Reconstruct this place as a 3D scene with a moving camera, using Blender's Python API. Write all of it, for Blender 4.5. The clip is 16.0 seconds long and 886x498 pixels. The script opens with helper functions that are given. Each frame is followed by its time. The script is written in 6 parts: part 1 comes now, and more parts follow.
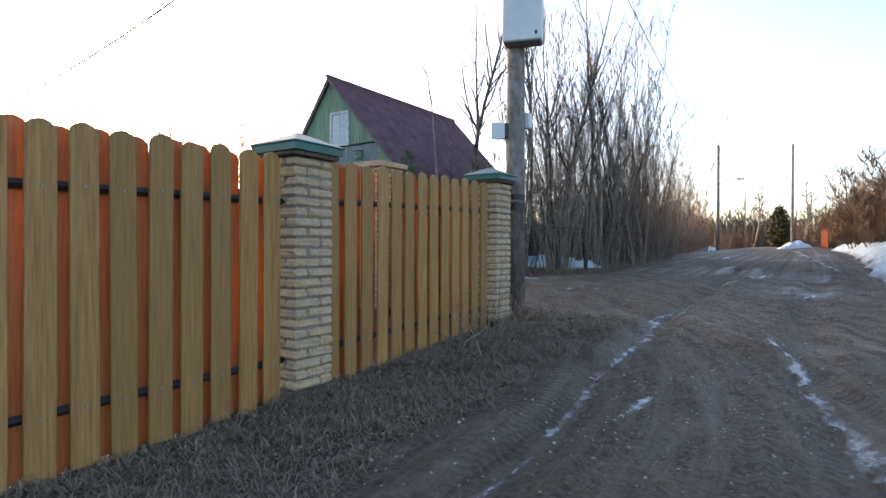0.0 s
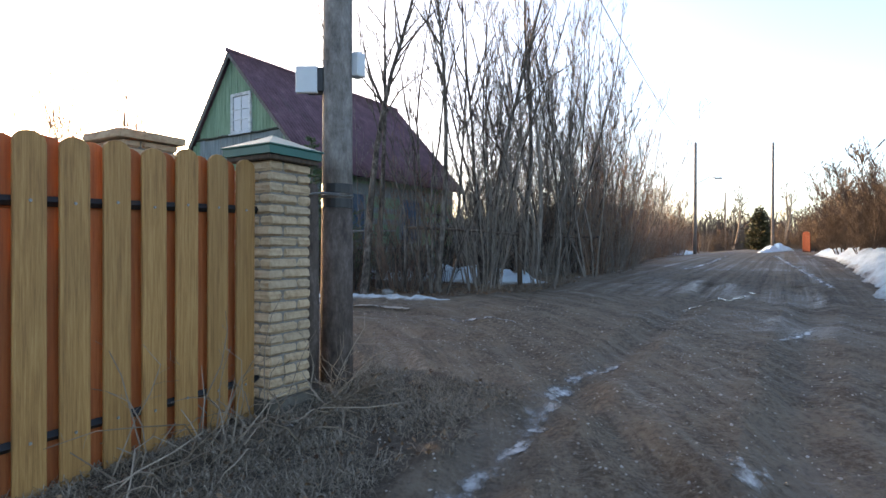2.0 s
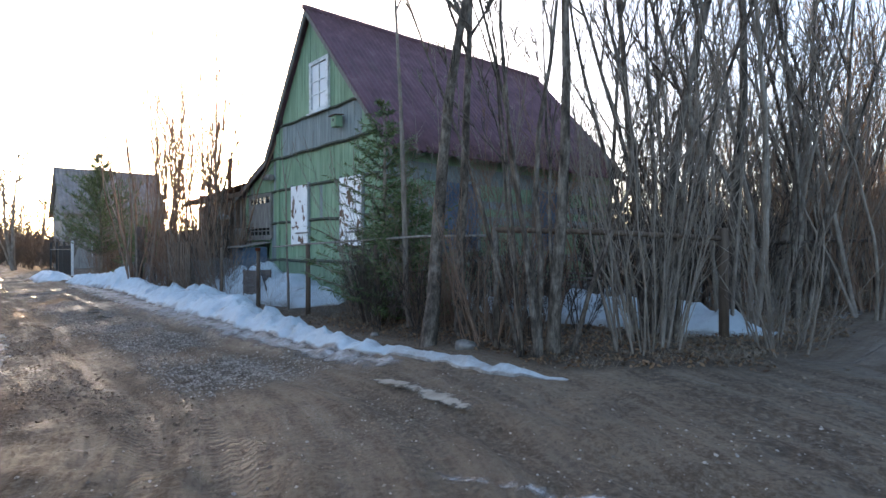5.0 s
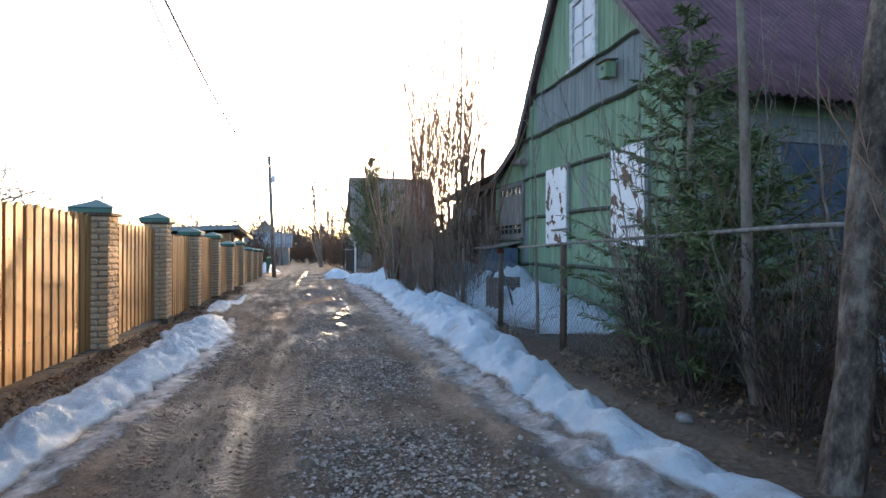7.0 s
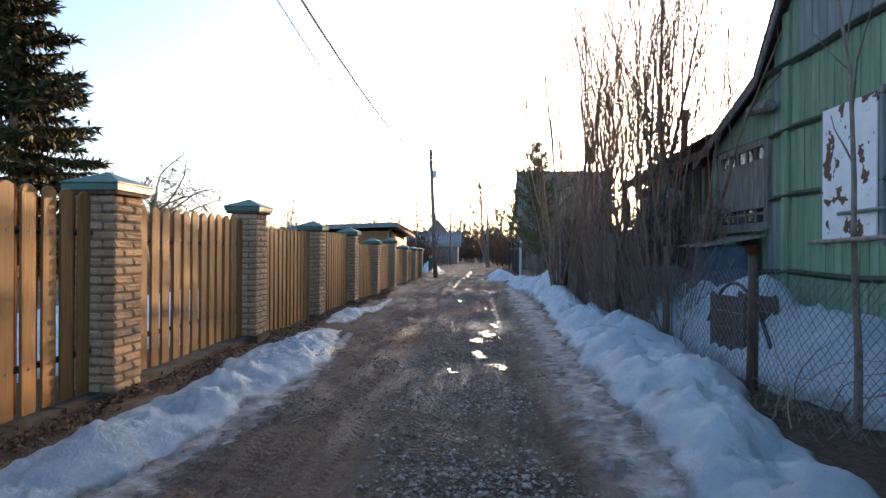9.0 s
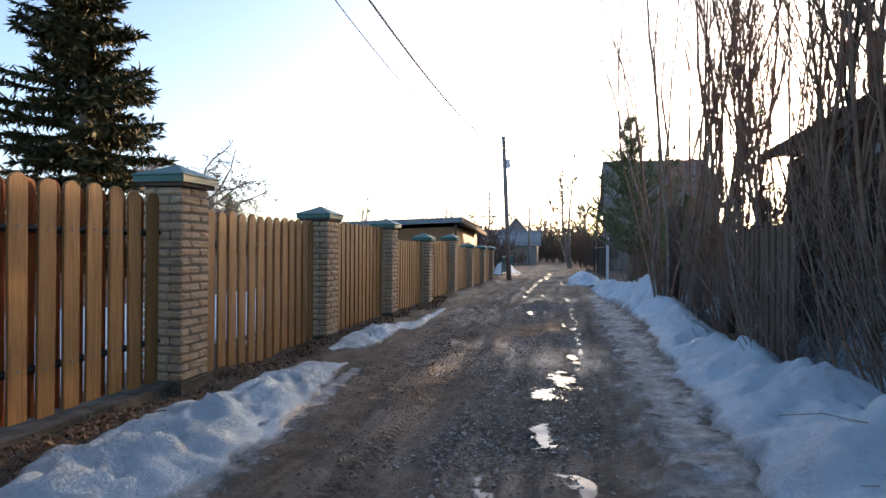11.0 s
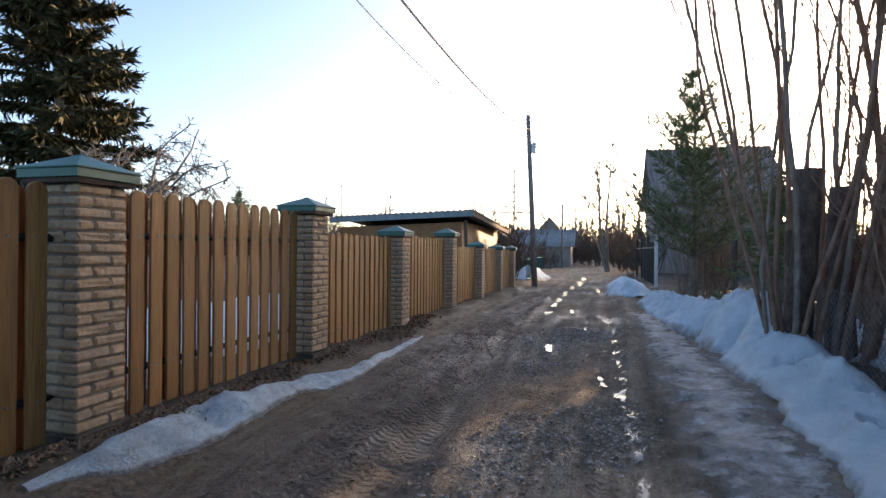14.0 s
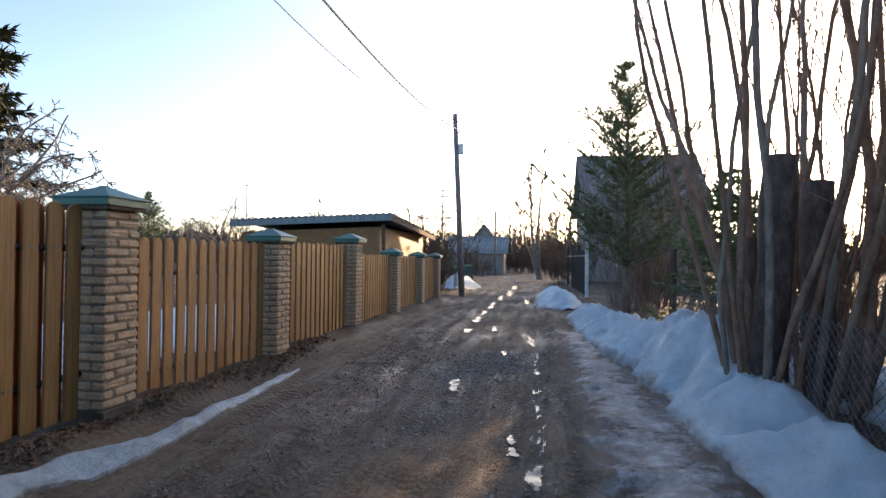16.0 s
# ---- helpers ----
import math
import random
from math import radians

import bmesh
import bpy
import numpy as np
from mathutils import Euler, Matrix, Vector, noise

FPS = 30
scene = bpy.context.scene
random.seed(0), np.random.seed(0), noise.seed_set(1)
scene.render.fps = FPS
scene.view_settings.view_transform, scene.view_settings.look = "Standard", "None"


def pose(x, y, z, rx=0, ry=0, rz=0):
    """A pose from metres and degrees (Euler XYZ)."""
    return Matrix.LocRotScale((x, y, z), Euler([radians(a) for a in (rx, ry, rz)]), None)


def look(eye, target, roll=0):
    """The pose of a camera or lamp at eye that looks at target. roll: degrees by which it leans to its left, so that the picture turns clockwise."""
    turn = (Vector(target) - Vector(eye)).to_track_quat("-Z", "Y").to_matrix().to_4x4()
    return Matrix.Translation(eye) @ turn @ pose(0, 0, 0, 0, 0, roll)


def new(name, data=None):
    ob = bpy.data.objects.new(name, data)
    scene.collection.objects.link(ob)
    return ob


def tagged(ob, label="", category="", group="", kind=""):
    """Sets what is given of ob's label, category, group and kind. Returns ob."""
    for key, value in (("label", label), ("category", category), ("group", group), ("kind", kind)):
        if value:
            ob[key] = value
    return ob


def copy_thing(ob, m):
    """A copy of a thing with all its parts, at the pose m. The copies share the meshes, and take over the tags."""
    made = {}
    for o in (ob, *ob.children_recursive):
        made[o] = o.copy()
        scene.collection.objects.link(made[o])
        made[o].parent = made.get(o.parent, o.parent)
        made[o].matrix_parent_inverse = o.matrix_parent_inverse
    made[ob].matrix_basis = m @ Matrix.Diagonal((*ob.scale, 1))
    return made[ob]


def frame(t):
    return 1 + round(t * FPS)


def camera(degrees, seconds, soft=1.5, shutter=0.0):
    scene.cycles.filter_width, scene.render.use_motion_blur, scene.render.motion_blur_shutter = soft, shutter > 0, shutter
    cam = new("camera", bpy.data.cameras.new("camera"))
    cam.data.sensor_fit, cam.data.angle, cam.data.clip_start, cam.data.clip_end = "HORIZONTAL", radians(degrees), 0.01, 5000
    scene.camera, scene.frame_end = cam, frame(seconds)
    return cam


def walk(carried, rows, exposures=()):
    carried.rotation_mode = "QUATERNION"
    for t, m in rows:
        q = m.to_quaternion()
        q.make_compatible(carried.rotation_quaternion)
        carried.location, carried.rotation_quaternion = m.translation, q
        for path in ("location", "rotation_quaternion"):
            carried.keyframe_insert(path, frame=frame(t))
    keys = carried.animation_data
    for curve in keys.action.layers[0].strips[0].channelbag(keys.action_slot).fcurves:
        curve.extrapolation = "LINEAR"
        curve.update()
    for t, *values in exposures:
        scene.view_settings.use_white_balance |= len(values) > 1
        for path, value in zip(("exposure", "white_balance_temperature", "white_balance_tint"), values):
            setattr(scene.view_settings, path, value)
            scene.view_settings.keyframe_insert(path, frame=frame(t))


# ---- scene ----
cam = camera(77.0, 16.0)
METRES, EYE, TILT, LEAN, TURN = 24.0, 1.272, 0.0, 0.0, 33.2
ROWS = [
    (0.0, 0.0, 0.0, 0.0, 0.0, -0.39, -0.15),
    (0.5, 0.0208, 0.0292, 0.0025, -0.56, -0.39, -0.15),
    (1.0, 0.0402, 0.057, 0.0034, -1.94, -0.3, -0.07),
    (1.5, 0.0571, 0.0874, 0.0059, -1.65, -0.3, -0.1),
    (2.0, 0.0713, 0.1181, 0.007, -1.53, -0.27, -0.15),
    (2.5, 0.082, 0.151, 0.0097, -0.69, -0.28, -0.19),
    (3.0, 0.0923, 0.1828, 0.0107, -0.03, -0.23, -0.11),
    (5.5, 0.0891, 0.3456, 0.0138, 23.02, 0.03, 0.25),
    (6.0, 0.0767, 0.3748, 0.0136, 30.74, 0.11, 0.17),
    (6.5, 0.058, 0.4033, 0.0145, 37.32, 0.1, -0.06),
    (7.0, 0.0372, 0.4294, 0.0138, 42.72, 0.13, -0.12),
    (7.5, 0.0149, 0.456, 0.014, 48.49, 0.06, -0.19),
    (8.0, -0.0079, 0.4804, 0.0133, 52.92, 0.1, -0.19),
    (8.5, -0.0337, 0.504, 0.0134, 56.7, 0.01, -0.32),
    (9.0, -0.0603, 0.5262, 0.013, 60.33, 0.02, -0.35),
    (9.5, -0.0885, 0.5478, 0.012, 63.12, 0.01, -0.38),
    (10.0, -0.1168, 0.568, 0.0115, 65.77, 0.01, -0.39),
    (12.5, -0.2458, 0.656, 0.0099, 70.35, -0.08, -0.38),
    (13.0, -0.2722, 0.674, 0.009, 71.21, -0.02, -0.36),
    (13.5, -0.2972, 0.6912, 0.01, 71.45, -0.04, -0.38),
    (14.0, -0.3212, 0.7042, 0.0098, 72.16, 0.05, -0.47),
    (14.5, -0.3418, 0.719, 0.0103, 72.15, 0.04, -0.46),
    (15.0, -0.359, 0.7332, 0.0108, 72.3, 0.22, -0.48),
    (15.5, -0.3723, 0.745, 0.0115, 68.76, 0.27, -0.51),
    (16.0, -0.3794, 0.7518, 0.0118, 65.74, 0.77, -0.64),
]
walk(cam, [(t, pose(0, 0, EYE, TILT, LEAN, TURN) @ pose(METRES * x, METRES * y, METRES * z, 90 + pitch, roll, yaw)) for t, x, y, z, yaw, pitch, roll in ROWS],
     [(0.0, 2.58, 7350, 17), (3.0, 2.65, 7350, 17), (6.0, 2.83, 7150, 16), (8.0, 2.3, 6850, 16), (10.0, 1.97, 6600, 16), (13.0, 1.95, 6600, 16), (16.0, 2.0, 6600, 16)])

# ---- world, sun, exposure ----
SUN_AZ, SUN_EL = 159.2, 7.1          # degrees from +x towards +y, degrees up
world = bpy.data.worlds.new("world")
scene.world = world
world.use_nodes = True
wn = world.node_tree.nodes
wn.clear()
sky = wn.new("ShaderNodeTexSky")
sky.sky_type = "NISHITA"
sky.sun_disc = False
sky.sun_elevation = radians(SUN_EL)
sky.sun_rotation = radians(90 - SUN_AZ)
sky.altitude, sky.air_density, sky.dust_density, sky.ozone_density = 50, 0.7, 2.2, 1.6
bg = wn.new("ShaderNodeBackground")
bg.inputs["Strength"].default_value = 0.15
wo = wn.new("ShaderNodeOutputWorld")
world.node_tree.links.new(sky.outputs[0], bg.inputs[0])
world.node_tree.links.new(bg.outputs[0], wo.inputs[0])
to_sun = Vector((math.cos(radians(SUN_AZ)) * math.cos(radians(SUN_EL)), math.sin(radians(SUN_AZ)) * math.cos(radians(SUN_EL)), math.sin(radians(SUN_EL))))
sun_lamp = bpy.data.lights.new("sun", "SUN")
sun_lamp.energy, sun_lamp.angle, sun_lamp.color = 2.8, radians(0.6), (1.0, 0.68, 0.38)
sun = new("sun", sun_lamp)
sun.matrix_world = look(to_sun * 60, (0, 0, 0))


# ---- small tools ----
class Geo:
    """Vertices and faces gathered for one mesh."""

    def __init__(self):
        self.v, self.f = [], []

    def add(self, vs, fs):
        o = len(self.v)
        self.v += [tuple(p) for p in vs]
        self.f += [tuple(i + o for i in f) for f in fs]
        return self

    def box(self, x0, y0, z0, x1, y1, z1, m=None):
        vs = [Vector((x, y, z)) for z in (z0, z1) for y in (y0, y1) for x in (x0, x1)]
        if m is not None:
            vs = [m @ p for p in vs]
        return self.add(vs, [(0, 2, 3, 1), (4, 5, 7, 6), (0, 1, 5, 4), (2, 6, 7, 3), (0, 4, 6, 2), (1, 3, 7, 5)])

    def tube(self, pts, radii, n=6, cap=True):
        o, k = len(self.v), len(pts)
        side = Vector((0.31, 0.95, 0.05))
        for i, p in enumerate(pts):
            d = (Vector(pts[min(i + 1, k - 1)]) - Vector(pts[max(i - 1, 0)]))
            d = d.normalized() if d.length > 1e-9 else Vector((0, 0, 1))
            a = d.cross(side)
            if a.length < 0.2:
                a = d.cross(Vector((0.9, -0.2, 0.3)))
            a.normalize()
            b = d.cross(a)
            for j in range(n):
                w = 2 * math.pi * j / n
                self.v.append(tuple(Vector(p) + (a * math.cos(w) + b * math.sin(w)) * radii[i]))
        for i in range(k - 1):
            for j in range(n):
                q = (j + 1) % n
                self.f.append((o + i * n + j, o + i * n + q, o + (i + 1) * n + q, o + (i + 1) * n + j))
        if cap:
            self.f.append(tuple(o + (k - 1) * n + j for j in range(n)))
            self.f.append(tuple(o + n - 1 - j for j in range(n)))
        return self

    def mesh(self, name, mat, smooth=False):
        me = bpy.data.meshes.new(name)
        me.from_pydata(self.v, [], self.f)
        me.materials.append(mat)
        if smooth:
            me.polygons.foreach_set("use_smooth", [True] * len(me.polygons))
        me.update()
        return me


def bevelled(sx, sy, sz, b=0.004, seed=None, rough=0.0):
    """A box about its base centre with bevelled edges, its faces a little uneven."""
    bm = bmesh.new()
    bmesh.ops.create_cube(bm, size=1)
    for v in bm.verts:
        v.co = Vector((v.co.x * sx, v.co.y * sy, (v.co.z + 0.5) * sz))
    bmesh.ops.bevel(bm, geom=bm.edges[:], offset=b, segments=1, affect="EDGES")
    if rough:
        r = random.Random(seed)
        for v in bm.verts:
            v.co += Vector((r.uniform(-rough, rough), r.uniform(-rough, rough), r.uniform(-rough, rough) * 0.5))
    g = Geo()
    bm.verts.index_update()
    g.add([v.co[:] for v in bm.verts], [[v.index for v in f.verts] for f in bm.faces])
    bm.free()
    return g


def thing(name, at=(0, 0, 0), rz=0.0, label="", category="", group="", kind=""):
    """An Empty at a thing's base."""
    ob = new(name)
    ob.empty_display_size = 0.1
    ob.matrix_basis = pose(*at, 0, 0, rz)
    return tagged(ob, label, category, group, kind)


def part(name, geo, mat, parent, label="", smooth=False, at=None):
    """One mesh object under a thing or a part; geo is a Geo or a mesh."""
    me = geo if isinstance(geo, bpy.types.Mesh) else geo.mesh(name, mat, smooth)
    ob = new(name, me)
    ob.parent = parent
    if at is not None:
        ob.matrix_basis = at
    return tagged(ob, label)


def solo(name, geo, mat, label, category, kind="", smooth=False, group=""):
    return tagged(new(name, geo.mesh(name, mat, smooth)), label, category, group, kind)


def lerp_table(x, table):
    xs, ys = zip(*table)
    return float(np.interp(x, xs, ys))


def smooth01(x):
    x = min(1.0, max(0.0, x))
    return x * x * (3 - 2 * x)


STREET_Z = [(-400, -1.0), (-30, -0.7), (0, 0), (5, 0.25), (7, 0.34), (9, 0.44), (12, 0.62), (15, 0.74), (30, 1.0), (60, 1.2), (400, 1.3)]
LANE_Z = [(-600, -0.4), (-100, -0.3), (-40, -0.03), (-24, 0.13), (-17, 0.16), (-12, 0.24), (-8, 0.3), (-4, 0.38), (10, 0.4)]


def ground_z(x, y):
    """The lie of the land without small bumps."""
    w = smooth01((x + 9.0) / 6.0)
    lane = lerp_table(x, LANE_Z) + 0.11 * min(max(y - 9.6, 0), 3.2) - 0.02 * min(max(6.0 - y, 0), 3)
    street = lerp_table(y, STREET_Z) + (-0.05 if x > -2.2 else -0.05 * max(0, 1 - (-2.2 - x) / 0.8) + 0.0)
    return lane * (1 - w) + street * w


def nz(x, y, z=0.0, s=1.0):
    return noise.noise(Vector((x * s, y * s, z)))


# ---- materials ----
def material(name, base, rough=0.8, metal=0.0):
    m = bpy.data.materials.new(name)
    m.use_nodes = True
    b = m.node_tree.nodes["Principled BSDF"]
    b.inputs["Base Color"].default_value = (*base, 1)
    b.inputs["Roughness"].default_value = rough
    b.inputs["Metallic"].default_value = metal
    return m


class Nodes:
    """Short hand for building a node material."""

    def __init__(self, name, rough=0.8, metal=0.0, spec=0.5):
        self.m = material(name, (0.5, 0.5, 0.5), rough, metal)
        self.t = self.m.node_tree
        self.b = self.t.nodes["Principled BSDF"]
        self.b.inputs["Specular IOR Level"].default_value = spec
        self.c = self.t.nodes.new("ShaderNodeTexCoord").outputs["Object"]

    def link(self, a, b):
        self.t.links.new(a, b)

    def world_coords(self):
        self.c = self.t.nodes.new("ShaderNodeNewGeometry").outputs["Position"]

    def noise(self, scale, detail=4, rough=0.6, stretch=(1, 1, 1), offset=None):
        mp = self.t.nodes.new("ShaderNodeMapping")
        mp.inputs["Scale"].default_value = stretch
        self.link(self.c, mp.inputs[0])
        if offset is not None:
            self.link(offset, mp.inputs["Location"])
        n = self.t.nodes.new("ShaderNodeTexNoise")
        n.inputs["Scale"].default_value, n.inputs["Detail"].default_value, n.inputs["Roughness"].default_value = scale, detail, rough
        self.link(mp.outputs[0], n.inputs["Vector"])
        return n.outputs["Fac"]

    def voronoi(self, scale, feature="F1", out="Distance"):
        n = self.t.nodes.new("ShaderNodeTexVoronoi")
        n.feature = feature
        n.inputs["Scale"].default_value = scale
        self.link(self.c, n.inputs["Vector"])
        return n.outputs[out]

    def ramp(self, fac, stops):
        r = self.t.nodes.new("ShaderNodeValToRGB")
        while len(r.color_ramp.elements) < len(stops):
            r.color_ramp.elements.new(0.5)
        for e, (p, c) in zip(r.color_ramp.elements, stops):
            e.position = p
            e.color = (*c, 1) if len(c) == 3 else c
        self.link(fac, r.inputs[0])
        return r.outputs[0]

    def grey(self, fac, lo, hi, a=0.0, b=1.0):
        r = self.t.nodes.new("ShaderNodeMapRange")
        r.inputs[1].default_value, r.inputs[2].default_value, r.inputs[3].default_value, r.inputs[4].default_value = lo, hi, a, b
        self.link(fac, r.inputs[0])
        return r.outputs[0]

    def mix(self, fac, a, b, blend="MIX"):
        n = self.t.nodes.new("ShaderNodeMix")
        n.data_type, n.blend_type = "RGBA", blend
        for s, v in ((n.inputs[0], fac), (n.inputs[6], a), (n.inputs[7], b)):
            if isinstance(v, (int, float)):
                s.default_value = v
            elif isinstance(v, tuple):
                s.default_value = (*v, 1)
            else:
                self.link(v, s)
        return n.outputs[2]

    def random(self):
        return self.t.nodes.new("ShaderNodeObjectInfo").outputs["Random"]

    def island(self):
        return self.t.nodes.new("ShaderNodeNewGeometry").outputs["Random Per Island"]

    def attr(self, name):
        n = self.t.nodes.new("ShaderNodeAttribute")
        n.attribute_name = name
        return n.outputs["Fac"]

    def colour(self, c):
        self.link(c, self.b.inputs["Base Color"])

    def roughness(self, c):
        self.link(c, self.b.inputs["Roughness"])

    def bump(self, fac, strength=0.3, dist=0.01):
        n = self.t.nodes.new("ShaderNodeBump")
        n.inputs["Strength"].default_value, n.inputs["Distance"].default_value = strength, dist
        self.link(fac, n.inputs["Height"])
        self.link(n.outputs[0], self.b.inputs["Normal"])


def make_ground_material():
    n = Nodes("mud_and_gravel", 0.75, spec=0.35)
    n.world_coords()
    big, mid, fine = n.noise(0.45, 6, 0.65), n.noise(2.6, 8, 0.75), n.noise(34, 6, 0.8)
    tracks = n.t.nodes.new("ShaderNodeCombineXYZ")
    place = n.t.nodes.new("ShaderNodeSeparateXYZ")
    n.link(n.c, place.inputs[0])
    n.link(n.attr("across"), tracks.inputs[0])
    n.link(n.grey(n.attr("along"), -100, 100, -9, 9), tracks.inputs[1])
    spot, n.c = n.c, tracks.outputs[0]
    along, groove, lanes = n.noise(4.5, 7, 0.7), n.noise(17, 3, 0.6), n.noise(3.1, 2, 0.5)
    n.c = spot
    # tyre treads: slanting lugs along the tracks
    def maths(op, a, b):
        m = n.t.nodes.new("ShaderNodeMath")
        m.operation = op
        for k, v in enumerate((a, b)):
            if isinstance(v, float):
                m.inputs[k].default_value = v
            else:
                n.link(v, m.inputs[k])
        return m.outputs[0]
    slant = maths("ABSOLUTE", maths("SINE", maths("MULTIPLY", n.attr("across"), 21.0), 0.0), 0.0)
    lug = maths("SINE", maths("ADD", maths("MULTIPLY", n.attr("along"), 78.0), maths("MULTIPLY", slant, 4.0)), 0.0)
    tread = maths("MULTIPLY", n.grey(lug, -0.5, 0.7), n.grey(lanes, 0.51, 0.58))
    stones = n.voronoi(38)
    mud = n.ramp(mid, [(0.32, (0.06, 0.04, 0.026)), (0.47, (0.13, 0.092, 0.062)), (0.56, (0.18, 0.132, 0.092)), (0.7, (0.25, 0.192, 0.142))])
    mud = n.mix(n.grey(along, 0.46, 0.64, 0, 0.7), mud, (0.25, 0.198, 0.15))
    mud = n.mix(n.grey(along, 0.46, 0.34, 0, 0.7), mud, (0.045, 0.034, 0.025))
    mud = n.mix(n.grey(groove, 0.5, 0.34, 0, 0.5), mud, (0.05, 0.038, 0.029))
    mud = n.mix(n.grey(fine, 0.48, 0.68, 0, 0.8), mud, (0.25, 0.208, 0.168))
    mud = n.mix(n.grey(fine, 0.48, 0.3, 0, 0.75), mud, (0.03, 0.022, 0.016))
    clods = n.noise(19, 7, 0.74)
    mud = n.mix(n.grey(clods, 0.52, 0.66, 0, 0.65), mud, (0.215, 0.185, 0.155))
    mud = n.mix(n.grey(clods, 0.46, 0.33, 0, 0.7), mud, (0.045, 0.033, 0.024))
    stone = n.ramp(stones, [(0.05, (0.34, 0.31, 0.275)), (0.3, (0.17, 0.145, 0.118)), (0.5, (0.05, 0.038, 0.028))])
    gravel = n.mix(n.grey(n.attr("gravel"), 0.1, 0.9, 0, 0.85), mud, stone)
    gravel = n.mix(n.grey(tread, 0, 1, 0, 0.4), gravel, (0.045, 0.034, 0.025))
    litter = n.ramp(n.noise(26, 7, 0.8), [(0.3, (0.025, 0.017, 0.012)), (0.5, (0.08, 0.058, 0.042)), (0.72, (0.19, 0.148, 0.112))])
    col = n.mix(n.attr("verge"), gravel, litter)
    wet = n.grey(n.mix(0.5, big, along), 0.47, 0.6)
    col = n.mix(n.grey(wet, 0, 1, 0.12, 0.5), col, (0.05, 0.038, 0.028))
    col = n.mix(1.0, col, (1.0, 0.985, 0.92), "MULTIPLY")
    n.colour(col)
    n.roughness(n.grey(wet, 0, 1, 0.9, 0.42))
    ridges = n.mix(0.4, along, groove)
    relief = n.mix(0.62, clods, n.mix(0.4, fine, n.mix(0.3, ridges, mid)))
    relief = n.mix(0.16, relief, n.grey(tread, 0, 1, 1, 0))
    n.bump(n.mix(n.grey(n.attr("gravel"), 0.1, 0.9, 0.05, 0.4), relief, stones), 1.0, 0.06)
    return n.m


def make_snow_material():
    n = Nodes("old_snow", 0.6, spec=0.25)
    n.world_coords()
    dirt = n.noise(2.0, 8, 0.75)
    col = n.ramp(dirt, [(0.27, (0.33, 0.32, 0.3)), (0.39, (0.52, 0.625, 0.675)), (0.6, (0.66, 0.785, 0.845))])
    col = n.mix(n.grey(n.noise(38, 4, 0.8), 0.66, 0.76, 0, 0.5), col, (0.25, 0.21, 0.17))
    edge = n.mix(0.5, n.attr("edge"), n.noise(6, 6, 0.7))
    col = n.mix(n.grey(edge, 0.42, 0.68, 0, 0.9), col, n.ramp(n.noise(11, 6, 0.75), [(0.35, (0.1, 0.082, 0.066)), (0.65, (0.42, 0.4, 0.37))]))
    n.colour(col)
    n.bump(n.mix(0.45, n.mix(0.5, n.noise(9, 6, 0.75), n.voronoi(7)), n.noise(40, 5, 0.75)), 1.0, 0.085)
    return n.m


def make_board_material(name, dark, mid, light, rough=0.6):
    n = Nodes(name, rough, spec=0.35)
    r = n.random()
    grain = n.noise(7, 6, 0.75, (9, 9, 0.35), r)
    knots = n.noise(2.2, 3, 0.5, (3, 3, 0.8))
    col = n.ramp(grain, [(0.34, dark), (0.5, mid), (0.66, light)])
    col = n.mix(n.grey(knots, 0.62, 0.74, 0, 0.7), col, tuple(0.45 * c for c in dark))
    col = n.mix(n.grey(r, 0, 1, 0, 0.6), col, tuple(0.55 * c for c in mid))
    col = n.mix(n.grey(n.noise(1.3, 4, 0.6, (1, 1, 0.4), r), 0.5, 0.75, 0, 0.35), col, (0.21, 0.135, 0.06))
    n.colour(col)
    n.bump(grain, 0.35, 0.004)
    return n.m


def make_brick_material():
    n = Nodes("cream_split_brick", 0.9, spec=0.2)
    r = n.random()
    col = n.ramp(n.noise(16, 5, 0.7, (1, 1, 1)), [(0.3, (0.33, 0.215, 0.125)), (0.5, (0.475, 0.335, 0.205)), (0.75, (0.59, 0.445, 0.29))])
    col = n.mix(n.grey(r, 0, 1, 0, 0.35), col, (0.33, 0.27, 0.2))
    n.colour(col)
    n.bump(n.mix(0.5, n.noise(45, 5, 0.75), n.noise(13, 3)), 1.0, 0.026)
    return n.m


def make_plain(name, stops, scale=6, rough=0.8, metal=0.0, bump=0.3, dist=0.006, stretch=(1, 1, 1), detail=5, vary=0.0, spec=0.4, world=False):
    n = Nodes(name, rough, metal, spec)
    if world:
        n.world_coords()
    f = n.noise(scale, detail, 0.65, stretch)
    col = n.ramp(f, stops)
    if vary:
        r = n.random() if vary > 0 else n.island()
        col = n.mix(n.grey(r, 0, 1, 0, abs(vary)), col, tuple(0.35 * c for c in stops[0][1]))
    n.colour(col)
    if bump:
        n.bump(f, bump, dist)
    return n.m


def make_shutter_material():
    n = Nodes("rusted_white_enamel", 0.5, spec=0.4)
    base = n.noise(5, 4)
    col = n.ramp(base, [(0.3, (0.66, 0.67, 0.68)), (0.7, (0.8, 0.81, 0.82))])
    spots = n.noise(6.5, 3, 0.55, (1, 1, 0.8), n.random())
    col = n.mix(n.grey(spots, 0.585, 0.6), col, n.ramp(n.noise(30, 4), [(0.3, (0.05, 0.022, 0.014)), (0.7, (0.15, 0.06, 0.03))]))
    n.colour(col)
    return n.m


